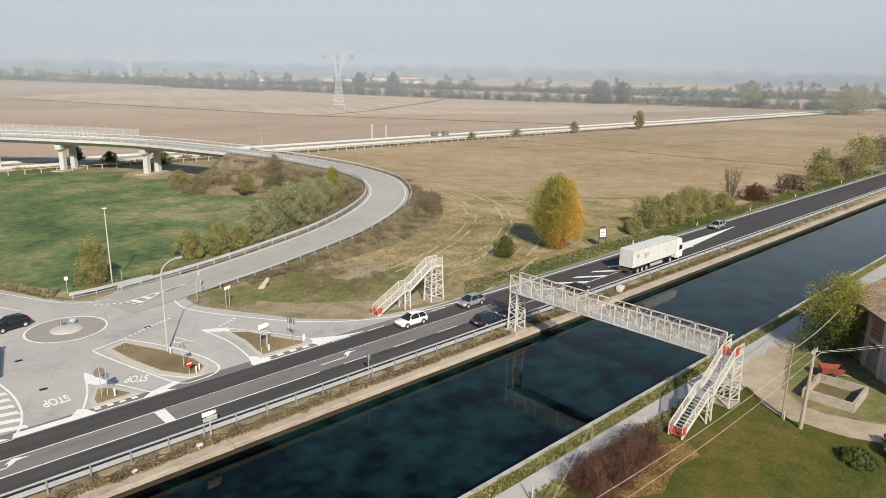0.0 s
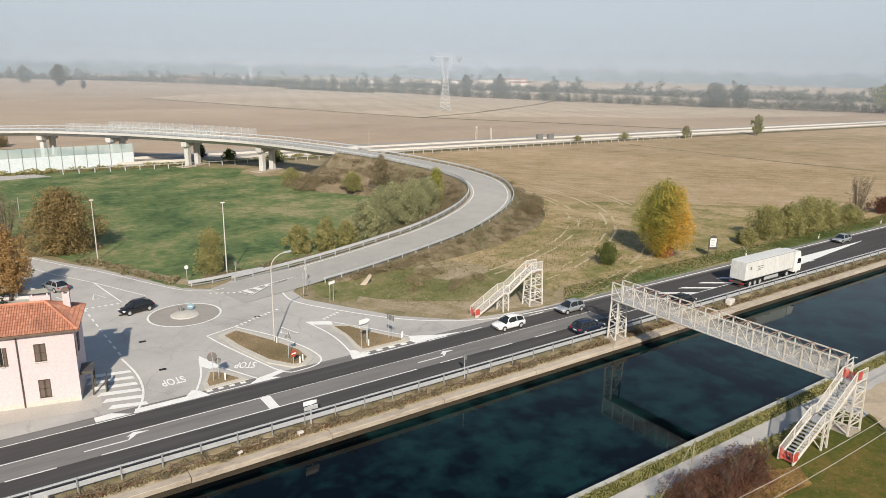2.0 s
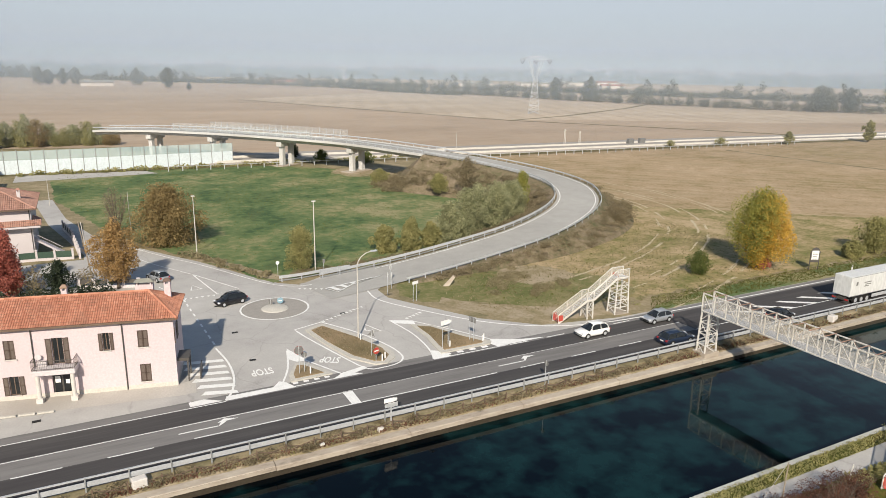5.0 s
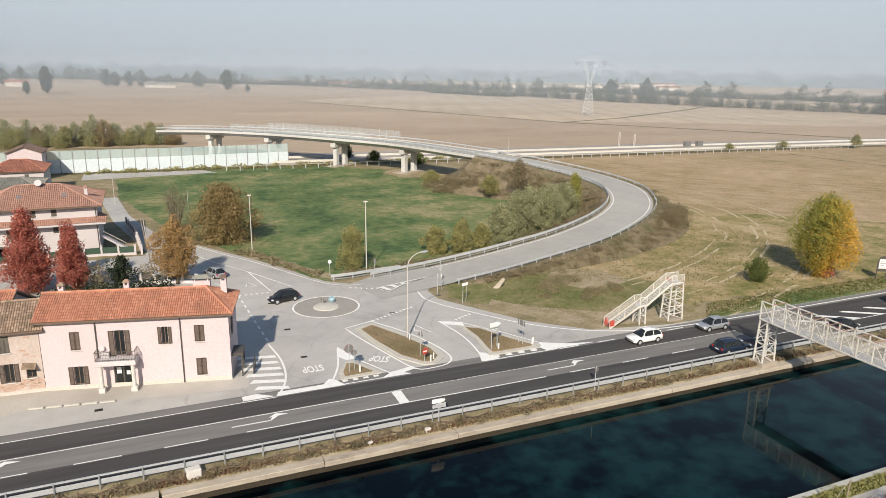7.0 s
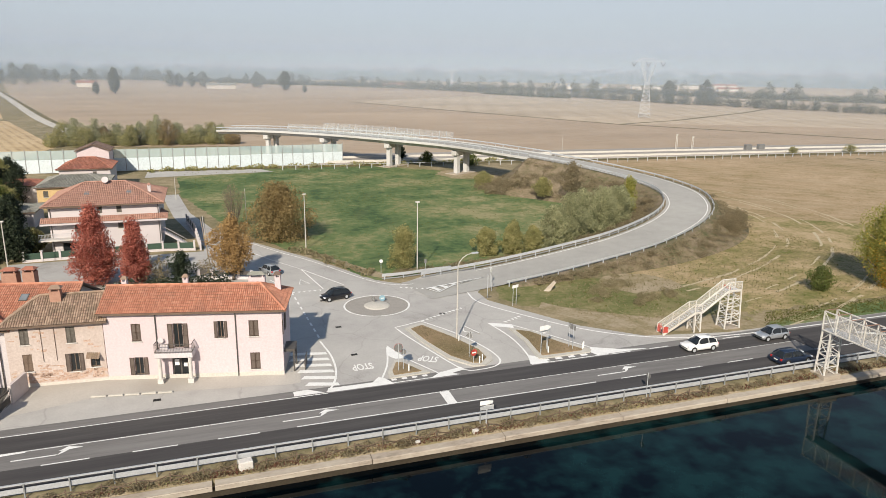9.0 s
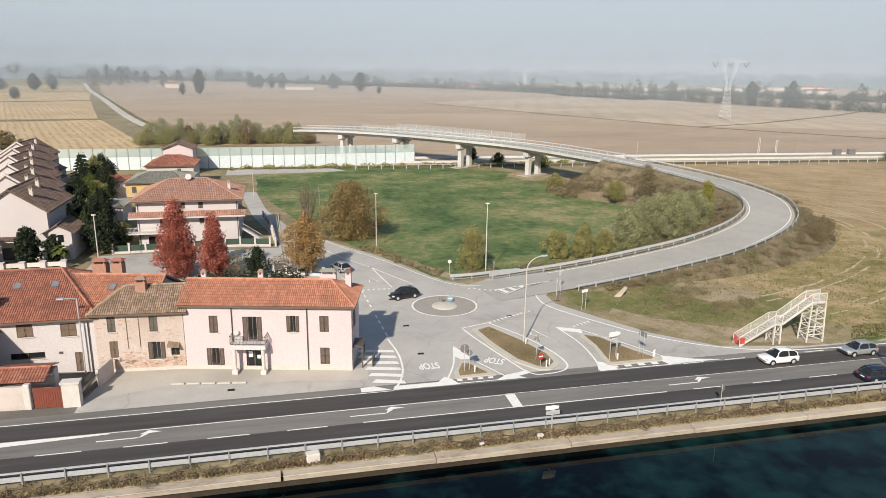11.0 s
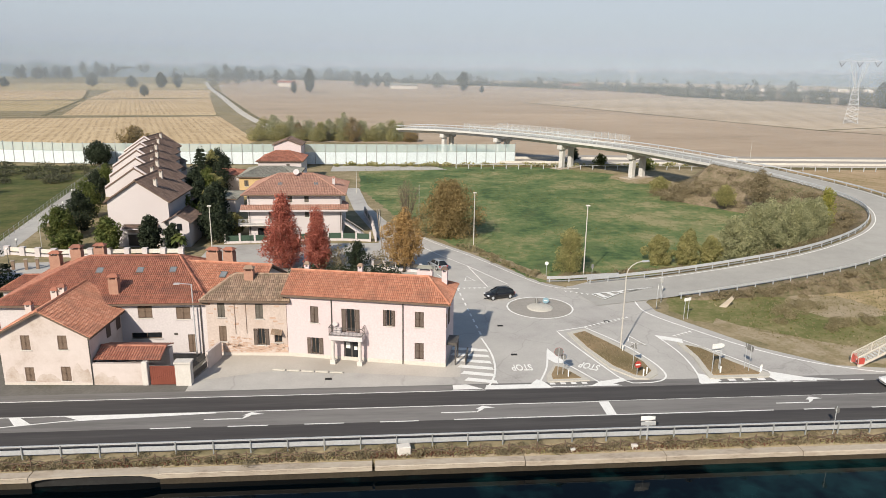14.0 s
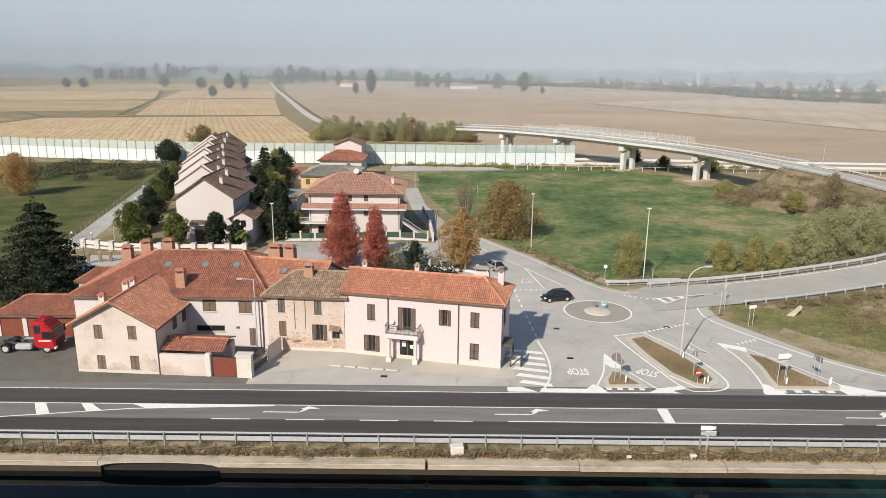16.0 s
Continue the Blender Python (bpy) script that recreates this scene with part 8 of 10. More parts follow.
sheet("pavement", [(-62, 116), (-66, 116), (-78, 180), (-84, 214), (-80, 214), (-73, 178)], 0.022, M["asphalt_old"], "narrow access road along the field", "pavement")

# garden ground darkened in its colour for the shade of the spruces
sheet("garden", [(-95, 78), (-45, 82), (-44, 99), (-60, 112), (-95, 108)], 0.018, mat("garden_soil_shade_tone", (0.035, 0.038, 0.018), (0.07, 0.066, 0.03), 0.4, 0.95, bump=0.6, big=(0.1, 0.085, 0.04)), "garden ground under the spruces with their shade put into its colour", "garden", 0.8)
sheet("yard", [(73, 28.0), (90, 27.0), (93, 20), (75, 12), (70.2, 16), (70.6, 23), (75, 25.2)], 0.02, M["dirt_soft"], "trampled brown yard before the farm", "ground", 0.7)
# ---- poles, lamps, signs ----
def street_lamp(x, y, h, arm, label, ang=0, lean=0.0):
    t = thing("street_lamp", label, "street lamp", pose(x, y, 0, lean, 0, ang))
    b_ = B()
    bar(b_, (0, 0, -0.1), (0, 0, h * 0.86), 0.095, 10, 0.06)
    part("pole", b_, M["pole"], t)
    b_ = B()
    pts_ = [Vector((0, 0, h * 0.86))] + [Vector((arm * (1 - math.cos(a)), 0, h * 0.86 + (h * 0.14) * math.sin(a))) for a in (0.4, 0.8, 1.2, 1.57)]
    for a, b in zip(pts_, pts_[1:]):
        bar(b_, a, b, 0.055, 8)
    part("arm", b_, M["pole"], t)
    b_ = B()
    box(b_, arm - 0.1, arm + 0.75, -0.16, 0.16, h - 0.1, h + 0.08)
    bmesh.ops.bevel(b_, geom=b_.edges, offset=0.05, segments=1, affect="EDGES")
    part("lamp_head", b_, M["steel"], t)


M["pole"] = mat("pale_pole", (0.4, 0.385, 0.35), (0.5, 0.48, 0.445), 0.6, 0.6)
M["pole_weathered"] = mat("weathered_concrete_pole", (0.26, 0.22, 0.18), (0.37, 0.32, 0.265), 1.0, 0.9, bump=0.1)
M["pole_dark"] = mat("concrete_pole", (0.38, 0.35, 0.31), (0.48, 0.45, 0.4), 1.0, 0.85)
M["blue"] = mat("blue_sign", (0.03, 0.12, 0.3), (0.05, 0.17, 0.38), 2.0, 0.4)
M["pale_blue"] = mat("faded_blue_sign", (0.16, 0.27, 0.34), (0.24, 0.36, 0.42), 2.0, 0.5)
M["sign_back"] = mat("grey_sign_back", (0.13, 0.13, 0.125), (0.19, 0.19, 0.185), 2.0, 0.5)
street_lamp(27.2, 72.4, 10.4, 1.9, "tall curved street lamp on the traffic island", 10)


def pole(x, y, h, label, r=0.1, head=True, lean=(0, 0), material="pole", name="lamp_pole"):
    t = thing(name, label, "pole", pose(x, y, 0, lean[0], lean[1], 0))
    b_ = B()
    bar(b_, (0, 0, -0.1), (0, 0, h), r, 10, r * 0.65)
    part("shaft", b_, M[material], t)
    if head:
        b_ = B()
        box(b_, -0.3, 0.3, -0.14, 0.14, h - 0.02, h + 0.14)
        part("lamp_head", b_, M["white_steel"], t)
    return t


pole(30.8, 100.3, 11.2, "slim pale lamp pole at the meadow edge")
pole(16.3, 119.9, 9.7, "slim pale lamp pole at the side road")
pole(-28.3, 115.4, 8.4, "slim pale lamp pole in the yard", head=True)
pole(0.0, 118.4, 7.2, "leaning grey pole by the side road", 0.09, False, (0, -4), "pole_dark")
pole(0.3, 111.0, 8.8, "leaning timber pole by the yard", 0.1, False, (0, -7), "timber")
pole(-6.6, 174.2, 6.0, "thin pole at the far end of the street", 0.08, False)
pole(7.6, 142, 7.5, "thin grey pole in the meadow", 0.07, False)
M["globe"] = mat("milky_globe", (0.7, 0.7, 0.68), (0.76, 0.76, 0.74), 2.0, 0.25)
M["pillar_stone"] = mat("brown_stone", (0.2, 0.14, 0.1), (0.3, 0.22, 0.165), 2.5, 0.9, bump=0.3)
M["lamp_iron"] = mat("dark_painted_iron", (0.05, 0.055, 0.05), (0.08, 0.085, 0.08), 2.0, 0.5)


def globe_lamp(x, y, h):
    t = thing("globe_lamp", "dark lamp post with a milky white globe along the access road", "lamp post", pose(x, y, 0), group="globe lamps")
    b_ = B()
    bar(b_, (0, 0, -0.1), (0, 0, h - 0.2), 0.05, 8, 0.035)
    part("post", b_, M["lamp_iron"], t)
    b_ = B()
    bar(b_, (0, 0, 0), (0, 0, 0.3), 0.1, 8, 0.06)
    part("foot", b_, M["lamp_iron"], t)
    b_ = B()
    bmesh.ops.create_uvsphere(b_, u_segments=14, v_segments=9, radius=0.22, matrix=Matrix.Translation((0, 0, h)))
    part("globe", b_, M["globe"], t, "milky white globe", smooth=True)


for x, y in ((-64.2, 118.0), (-60.6, 117.8), (-59.1, 111.8), (-60.4, 127.3), (-62.1, 135.0), (-52.1, 89.2), (-67.4, 150.7), (-72.0, 166)):
    globe_lamp(x, y, 2.4)
pole(-56.1, 116.6, 6.5, "thin grey pole by the access road", 0.06, False)
for x, y in ((-56.1, 107.3), (-54.6, 108.1), (-53.1, 108.5)):
    t = thing("gate_pillar", "brown stone gate pillar beside the access road", "pillar", pose(x, y, 0, 0, 0, 20), group="gate pillars")
    b_ = B()
    box(b_, -0.22, 0.22, -0.22, 0.22, 0, 1.6)
    bmesh.ops.bevel(b_, geom=b_.edges, offset=0.03, segments=1, affect="EDGES")
    part("shaft", b_, M["pillar_stone"], t)
    b_ = B()
    box(b_, -0.3, 0.3, -0.3, 0.3, 1.6, 1.72)
    bmesh.ops.bevel(b_, geom=b_.edges, offset=0.03, segments=1, affect="EDGES")
    part("cap", b_, M["concrete"], t)
for x, y, h in ((184.8, 240, 5.8), (191.5, 238.4, 5.0)):
    t = thing("camera_mast", "pale lattice mast beside the motorway", "mast", pose(x, y, 0), group="motorway masts")
    for ox in (-0.35, 0.35):
        b_ = B()
        bar(b_, (ox, 0, 0), (ox, 0, h), 0.1, 6)
        part("leg", b_, M["white_steel"], t)
    b_ = B()
    for k in range(6):
        beam(b_, (-0.35, 0, h * k / 6 + 0.2), (0.35, 0, h * (k + 1) / 6), 0.06, 0.06)
    box(b_, -0.3, 0.3, -0.3, 0.3, h, h + 0.6)
    part("lattice", b_, M["white_steel"], t)
pole(128.2, 233.2, 7.4, "thin mast beside the motorway", 0.08, False)
pole(198, 236, 7.0, "thin mast beside the motorway", 0.08, False, material="timber")
for x in (213.6, 220.2):
    t = thing("motorway_cabinet", "grey equipment cabinet beside the motorway", "cabinet", pose(x, 231.2, 0), group="motorway cabinets")
    b_ = B()
    box(b_, -1.5, 1.5, -0.8, 0.8, 0.2, 2.5)
    bmesh.ops.bevel(b_, geom=b_.edges, offset=0.06, segments=1, affect="EDGES")
    part("body", b_, M["sign_back"], t)
    b_ = B()
    box(b_, -1.7, 1.7, -1.0, 1.0, 0, 0.2)
    part("base", b_, M["concrete"], t)


def sign(x, y, h, shape, face, back, label, size=0.35, ang=0, posts=1, w=1.2, hh=0.5, stripes=None):
    """A road sign on one or two posts; ang turns its face, which looks along -y at 0."""
    t = thing("road_sign", label, "road sign", pose(x, y, 0.15 if 63 < y < 75 else 0, 0, 0, ang))
    for k in range(posts):
        ox = 0 if posts == 1 else (-0.35 + 0.7 * k) * w / 1.2
        b_ = B()
        bar(b_, (ox, 0.04, -0.2), (ox, 0.04, h), 0.035, 6)
        part("post", b_, M["steel"], t)
    b_ = B()
    if shape == "disc":
        bar(b_, (0, 0, h - size), (0, -0.03, h - size), size, 20)
    elif shape == "octagon":
        bar(b_, (0, 0, h - size), (0, -0.03, h - size), size, 8)
    elif shape == "triangle":
        bar(b_, (0, 0, h - size), (0, -0.03, h - size), size, 3)
    elif shape == "arrow":
        f1 = [(-w / 2, 0), (w * 0.2, 0), (w / 2, hh / 2), (w * 0.2, hh), (-w / 2, hh)]
        A_ = [b_.verts.new((p, 0, h - hh + q)) for p, q in f1]
        C_ = [b_.verts.new((p, -0.03, h - hh + q)) for p, q in f1]
        b_.faces.new(A_)
        b_.faces.new(C_[::-1])
        for k in range(5):
            b_.faces.new((A_[k], A_[(k + 1) % 5], C_[(k + 1) % 5], C_[k]))
    else:
        box(b_, -w / 2, w / 2, -0.03, 0, h - hh, h)
    p_ = part("plate", b_, M[face], t)
    b_ = B()
    if shape in ("disc", "octagon", "triangle"):
        bar(b_, (0, 0.006, h - size), (0, 0.001, h - size), size * 0.97, 20 if shape == "disc" else (8 if shape == "octagon" else 3))
    else:
        box(b_, -w / 2 + 0.02, w / 2 - 0.02, 0.001, 0.01, h - hh + 0.02, h - 0.02)
    part("backing", b_, M[back], p_)
    if stripes:
        b_ = B()
        for a, b, c, d in stripes:
            box(b_, a, b, -0.04, -0.031, h + c, h + d)
        part("symbol", b_, M["paint"], p_, "plain white bar")
    return t


sign(18.3, 65.9, 3.1, "octagon", "red", "sign_back", "stop sign seen from its grey back", 0.5, 180)
sign(18.9, 66.1, 2.3, "disc", "blue", "sign_back", "round blue sign seen from its grey back", 0.32, 160)
sign(26.7, 67.0, 3.1, "triangle", "paint", "sign_back", "give-way sign seen from its grey back", 0.5, 150)
sign(26.6, 65.4, 1.6, "disc", "red", "sign_back", "red no-entry sign with a white bar on the island", 0.38, 10, stripes=[(-0.26, 0.26, -0.45, -0.31)])
sign(36.7, 85.8, 3.4, "triangle", "paint", "sign_back", "give-way sign at the foot of the ramp", 0.4, 60)
sign(39.0, 90.2, 3.0, "disc", "paint", "sign_back", "round white sign at the foot of the ramp", 0.38, 40)
sign(38.4, 88.4, 2.4, "disc", "paint", "sign_back", "round white sign at the foot of the ramp", 0.36, 60)
sign(39.0, 81.8, 2.9, "board", "paint", "sign_back", "low white board on two posts in the grass", 0.3, 20, 2, 1.1, 0.4)
sign(25.2, 101.1, 2.4, "disc", "paint", "sign_back", "small pale sign at the guard rail end", 0.28, 0)
sign(31.7, 98.9, 2.5, "board", "sign_back", "sign_back", "narrow grey marker at the guard rail", 0.3, 0, 1, 0.35, 0.6)
sign(22.2, 88.4, 0.95, "disc", "pale_blue", "sign_back", "faded blue arrow disc on the roundabout", 0.42, -10, stripes=[(-0.22, 0.22, -0.48, -0.38)])
sign(20.9, 88.2, 0.95, "disc", "sign_back", "sign_back", "grey backed disc on the roundabout", 0.38, 120)
sign(35.2, 65.6, 3.3, "arrow", "paint", "steel", "white arrow-shaped direction sign on two posts", 0.3, 12, 2, 1.6, 0.55)
sign(35.4, 66.1, 2.7, "arrow", "paint", "steel", "white arrow-shaped direction sign on two posts", 0.3, 12, 2, 1.4, 0.45)
sign(38.8, 66.0, 2.9, "board", "sign_back", "sign_back", "grey backed board on two posts", 0.3, 100, 2, 1.2, 0.6)
sign(23.0, 53.15, 2.2, "arrow", "paint", "steel", "white direction board fixed to the guard rail", 0.3, 0, 1, 1.3, 0.4)
sign(23.0, 53.05, 1.75, "arrow", "paint", "steel", "white direction board fixed to the guard rail", 0.3, 180, 1, 1.3, 0.4)
sign(40.0, 53.1, 2.6, "disc", "sign_back", "sign_back", "round sign seen edge-on at the guard rail", 0.3, 95)
for x, y in ((27.2, 65.2), (27.7, 65.6), (19.3, 65.4), (39.9, 65.3), (40.2, 65.6), (35.6, 65.4), (27.2, 71.7)):
    t = thing("marker_post", "short white marker post on the traffic island", "marker post", pose(x, y, 0.2), group="marker posts")
    b_ = B()
    box(b_, -0.06, 0.06, -0.04, 0.04, 0, 0.75)
    part("body", b_, M["paint"], t)
for x in (109.7, 134, 159.6, 186.7, 221.3, 250, 280):
    t = thing("delineator", "white delineator post on the grass verge", "delineator", pose(x, 65.4, 0), group="delineator posts")
    b_ = B()
    box(b_, -0.09, 0.09, -0.06, 0.06, 0, 0.95)
    part("body", b_, M["paint"], t)
    b_ = B()
    box(b_, -0.095, 0.095, -0.065, 0.065, 0.68, 0.82)
    part("band", b_, M["black"], t)
# information totem
t = thing("information_board", "white information board with an arched dark frame on two posts", "board", pose(104.5, 68.6, 0, 0, 0, -25))
for ox in (-0.75, 0.75):
    b_ = B()
    bar(b_, (ox, 0, 0), (ox, 0, 3.1), 0.07, 8)
    part("post", b_, M["grey_metal"], t)
b_ = B()
A_ = [(-0.75, 1.3), (0.75, 1.3), (0.75, 3.1), (0.5, 3.6), (0, 3.8), (-0.5, 3.6), (-0.75, 3.1)]
f1 = [b_.verts.new((p, 0.03, q)) for p, q in A_]
f2 = [b_.verts.new((p, -0.05, q)) for p, q in A_]
b_.faces.new(f1)
b_.faces.new(f2[::-1])
for k in range(7):
    b_.faces.new((f1[k], f1[(k + 1) % 7], f2[(k + 1) % 7], f2[k]))
part("frame", b_, M["grey_metal"], t)
b_ = B()
box(b_, -0.58, 0.58, -0.07, -0.051, 1.75, 3.25)
part("panel", b_, M["paint"], t)
b_ = B()
for k in range(5):
    box(b_, -0.45, 0.45 - 0.12 * (k % 3), -0.078, -0.071, 1.7 + k * 0.28, 1.78 + k * 0.28)
part("text_bar", b_, M["sign_back"], t, "grey bars of small writing")
# tilted pale slab in the grass
t = thing("concrete_slab", "pale triangular concrete slab leaning in the grass", "slab", pose(45.6, 86.2, 0, 0, 0, -28))
b_ = B()
f1 = [(0, 0, 0), (0.9, 0, 0), (1.75, 0.4, 1.25), (1.45, 0.4, 1.6)]
v1 = [b_.verts.new(p) for p in f1]
v2 = [b_.verts.new((p[0], p[1] + 0.2, p[2])) for p in f1]
b_.faces.new(v1)
b_.faces.new(v2[::-1])
for k in range(4):
    b_.faces.new((v1[k], v2[k], v2[(k + 1) % 4], v1[(k + 1) % 4]))
part("slab", b_, M["concrete"], t)
# gully grates
for x, y in ((14.8, 71.7), (14.7, 80.6), (14.5, 91.0), (-5.3, 66.6), (28.5, 81.5), (30, 93)):
    b_ = B()
    box(b_, -0.35, 0.35, -0.22, 0.22, 0, 0.02)
    for k in range(5):
        box(b_, -0.3 + k * 0.13, -0.24 + k * 0.13, -0.18, 0.18, 0.02, 0.03)
    g = part("gully_grate", b_, M["black"])
    g.matrix_basis = pose(x, y, 0.03)
    tagged(g, "dark iron gully grate in the asphalt", "grate", "gully grates")
# concrete block and rubbish on the bank
for x, y, s_, lab in ((2.0, 52.5, 1.1, "pale concrete block on the canal bank"), (21.6, 52.2, 0.5, "pale stone on the canal bank"), (16.2, 52.0, 0.4, "pale stone on the canal bank"), (85.0, 52.3, 1.2, "pale concrete block on the canal bank")):
    b_ = B()
    box(b_, -s_ / 2, s_ / 2, -s_ * 0.35, s_ * 0.35, 0, s_ * 0.75)
    bmesh.ops.bevel(b_, geom=b_.edges, offset=s_ * 0.06, segments=1, affect="EDGES")
    g = part("concrete_block", b_, M["stone"])
    g.matrix_basis = pose(x, y, -0.28, 0, 0, 8)
    tagged(g, lab, "block")
# old rusty fence on the bank
M["dark_rust"] = mat("dark_rust", (0.09, 0.06, 0.045), (0.16, 0.115, 0.085), 1.2, 0.85)
rf_ = thing("rusty_fence", "old rusty railing with crossed bars on the canal bank", "fence")
for i in range(48):
    x = -66 + i * 2.4
    b_ = B()
    beam(b_, (x, 52.35, -0.4), (x, 52.3, 0.6), 0.08, 0.08)
    part("post", b_, M["dark_rust"], rf_)
    b_ = B()
    beam(b_, (x, 52.35, -0.15), (x + 2.4, 52.3, 0.4), 0.035, 0.05)
    part("cross_bar", b_, M["dark_rust"], rf_)
    b_ = B()
    beam(b_, (x, 52.3, 0.4), (x + 2.4, 52.35, -0.15), 0.035, 0.05)
    part("cross_bar", b_, M["dark_rust"], rf_)

# ---- pylons ----
def pylon(x, y, h, ang, stout=1.0):
    t = thing("pylon", "pale lattice power pylon with a forked head in the field", "pylon", pose(x, y, 0, 0, 0, ang), group="power pylons")
    s0, s1, hz = h * 0.1, h * 0.032, h * 0.6
    cs = ((-1, -1), (1, -1), (1, 1), (-1, 1))
    at = lambda c, t_: Vector((c[0] * (s0 + (s1 - s0) * t_), c[1] * (s0 + (s1 - s0) * t_), hz * t_))
    r = h * 0.0026 * stout
    for c in cs:
        b_ = B()
        bar(b_, at(c, 0), at(c, 1), r * 1.5, 5)
        part("leg", b_, M["pylon"], t)
    for k in range(8):
        t0, t1 = k / 8, (k + 1) / 8
        b_ = B()
        for a, b in zip(cs, cs[1:] + cs[:1]):
            bar(b_, at(a, t0), at(b, t1), r, 4)
            bar(b_, at(b, t0), at(a, t1), r, 4)
            bar(b_, at(a, t1), at(b, t1), r, 4)
        part("bracing", b_, M["pylon"], t)
    for sg in (-1, 1):
        b_ = B()
        for oy in (-s1, s1):
            bar(b_, (sg * s1, oy, hz), (sg * h * 0.13, oy * 0.6, h * 0.94), r * 1.3, 5)
            bar(b_, (sg * s1 * 0.4, oy, hz * 1.02), (sg * h * 0.075, oy * 0.6, h * 0.94), r, 5)
        for k in range(6):
            z = hz + (h * 0.94 - hz) * k / 6
            xo = s1 + (h * 0.13 - s1) * k / 6
            bar(b_, (sg * xo, -s1 * 0.8, z), (sg * (xo * 0.6 + h * 0.012), s1 * 0.8, z + h * 0.05), r, 4)
        part("fork", b_, M["pylon"], t)
    b_ = B()
    for oy in (-s1 * 0.6, s1 * 0.6):
        bar(b_, (-h * 0.26, oy * 0.3, h * 0.95), (h * 0.26, oy * 0.3, h * 0.95), r * 0.7, 5)
        bar(b_, (-h * 0.26, oy * 0.2, h * 0.95), (-h * 0.12, oy, h), r, 4)
        bar(b_, (h * 0.26, oy * 0.2, h * 0.95), (h * 0.12, oy, h), r, 4)
        bar(b_, (-h * 0.12, oy, h), (h * 0.12, oy, h), r, 4)
    for k in range(13):
        xx = -h * 0.24 + h * 0.04 * k
        bar(b_, (xx, 0, h * 0.95), (xx + h * 0.02, 0, h * 0.985 if abs(xx) < h * 0.14 else h * 0.965), r, 4)
    part("crossarm", b_, M["pylon"], t)
    for xx in (-h * 0.24, 0, h * 0.24):
        b_ = B()
        for sg in (-1, 1):
            bar(b_, (xx + sg * h * 0.045, 0, h * 0.95), (xx, 0, h * 0.87), r * 2.0, 5)
        part("insulator", b_, M["grey_metal"], t, "dark V-shaped insulator string")


M["pylon"] = mat("pale_galvanised_steel", (0.43, 0.44, 0.45), (0.51, 0.52, 0.53), 0.5, 0.6)
pylon(294.9, 421, 40.0, -35)
pylon(391, 1095, 31.4, -20, 1.7)

# ---- far farms and sheds ----
for i, (x, y, w, d, h, k) in enumerate(((1002, 1221, 60, 20, 9, "tile_red"), (905, 1200, 50, 20, 9, "tile_grey"), (760, 1130, 70, 22, 8, "tile_grey"), (620, 1120, 60, 20, 8, "tile_grey"), (-165, 1120, 26, 12, 9, "tile_red"), (10, 1060, 40, 14, 8, "tile_grey"), (300, 1180, 70, 18, 7, "tile_red"), (830, 980, 40, 16, 8, "tile_red"))):
    t = thing("far_farm", "white farm building far off in the haze", "farm building", pose(x, y, 0, 0, 0, -30 if x > 500 else 5), group="far farms")
    b_ = B()
    box(b_, 0, w, 0, d, 0, h * 0.7)
    part("wall", b_, M["plinth"], t)
    b_ = B()
    vs = [b_.verts.new(p) for p in ((-1, -1, h * 0.68), (w + 1, -1, h * 0.68), (w + 1, d + 1, h * 0.68), (-1, d + 1, h * 0.68), (-1, d / 2, h), (w + 1, d / 2, h))]
    for q in ((0, 1, 5, 4), (2, 3, 4, 5), (0, 4, 3), (1, 2, 5), (3, 2, 1, 0)):
        b_.faces.new([vs[j] for j in q])
    part("roof", b_, M[k], t)

# ---- garden fences ----
def fence(pts, label, step, h, panel, solid=True, pillar=0.3):
    t = thing("garden_fence", label, "fence", group="garden fences")
    path = [Vector((*p, 0)) for p in pts]
    pl = along(path, step)
    for q, s in pl:
        b_ = B()
        box(b_, q.x - pillar / 2, q.x + pillar / 2, q.y - pillar / 2, q.y + pillar / 2, 0, h + 0.2)
        box(b_, q.x - pillar / 2 - 0.05, q.x + pillar / 2 + 0.05, q.y - pillar / 2 - 0.05, q.y + pillar / 2 + 0.05, h + 0.2, h + 0.3)
        part("pillar", b_, M["white_wall"], t)
    for (q, s), (q2, s2) in zip(pl, pl[1:]):
        b_ = B()
        beam(b_, (*q.xy, 0.2), (*q2.xy, 0.2), 0.2, 0.4)
        part("base_wall", b_, M["white_wall"], t)
        b_ = B()
        beam(b_, (*q.xy, 0.95), (*q2.xy, 0.95), 0.05, h - 0.5)
        part("panel", b_, M[panel], t)
    return t


M["green_panel"] = mat("dark_green_fence", (0.03, 0.06, 0.045), (0.05, 0.085, 0.06), 1.0, 0.6)
fence([(-28, 123.4), (-20.6, 123.9), (-8.4, 125.3), (-1.2, 124.0)], "white pillars and dark green panels round the villa garden", 2.6, 1.5, "green_panel")
fence([(-1.2, 124.0), (-2.2, 137.8), (-4.0, 149)], "white pillars and dark panels along the street", 2.4, 1.5, "green_panel")
fence([(-62, 117.4), (-54, 115.2), (-33, 115.2)], "white pillars and pale panels before the row of houses", 2.9, 1.2, "white_steel", pillar=0.8)
fence([(-1.5, 106.8), (6, 104)], "white pillars of a low garden fence", 2.0, 1.1, "grey_metal", pillar=0.35)
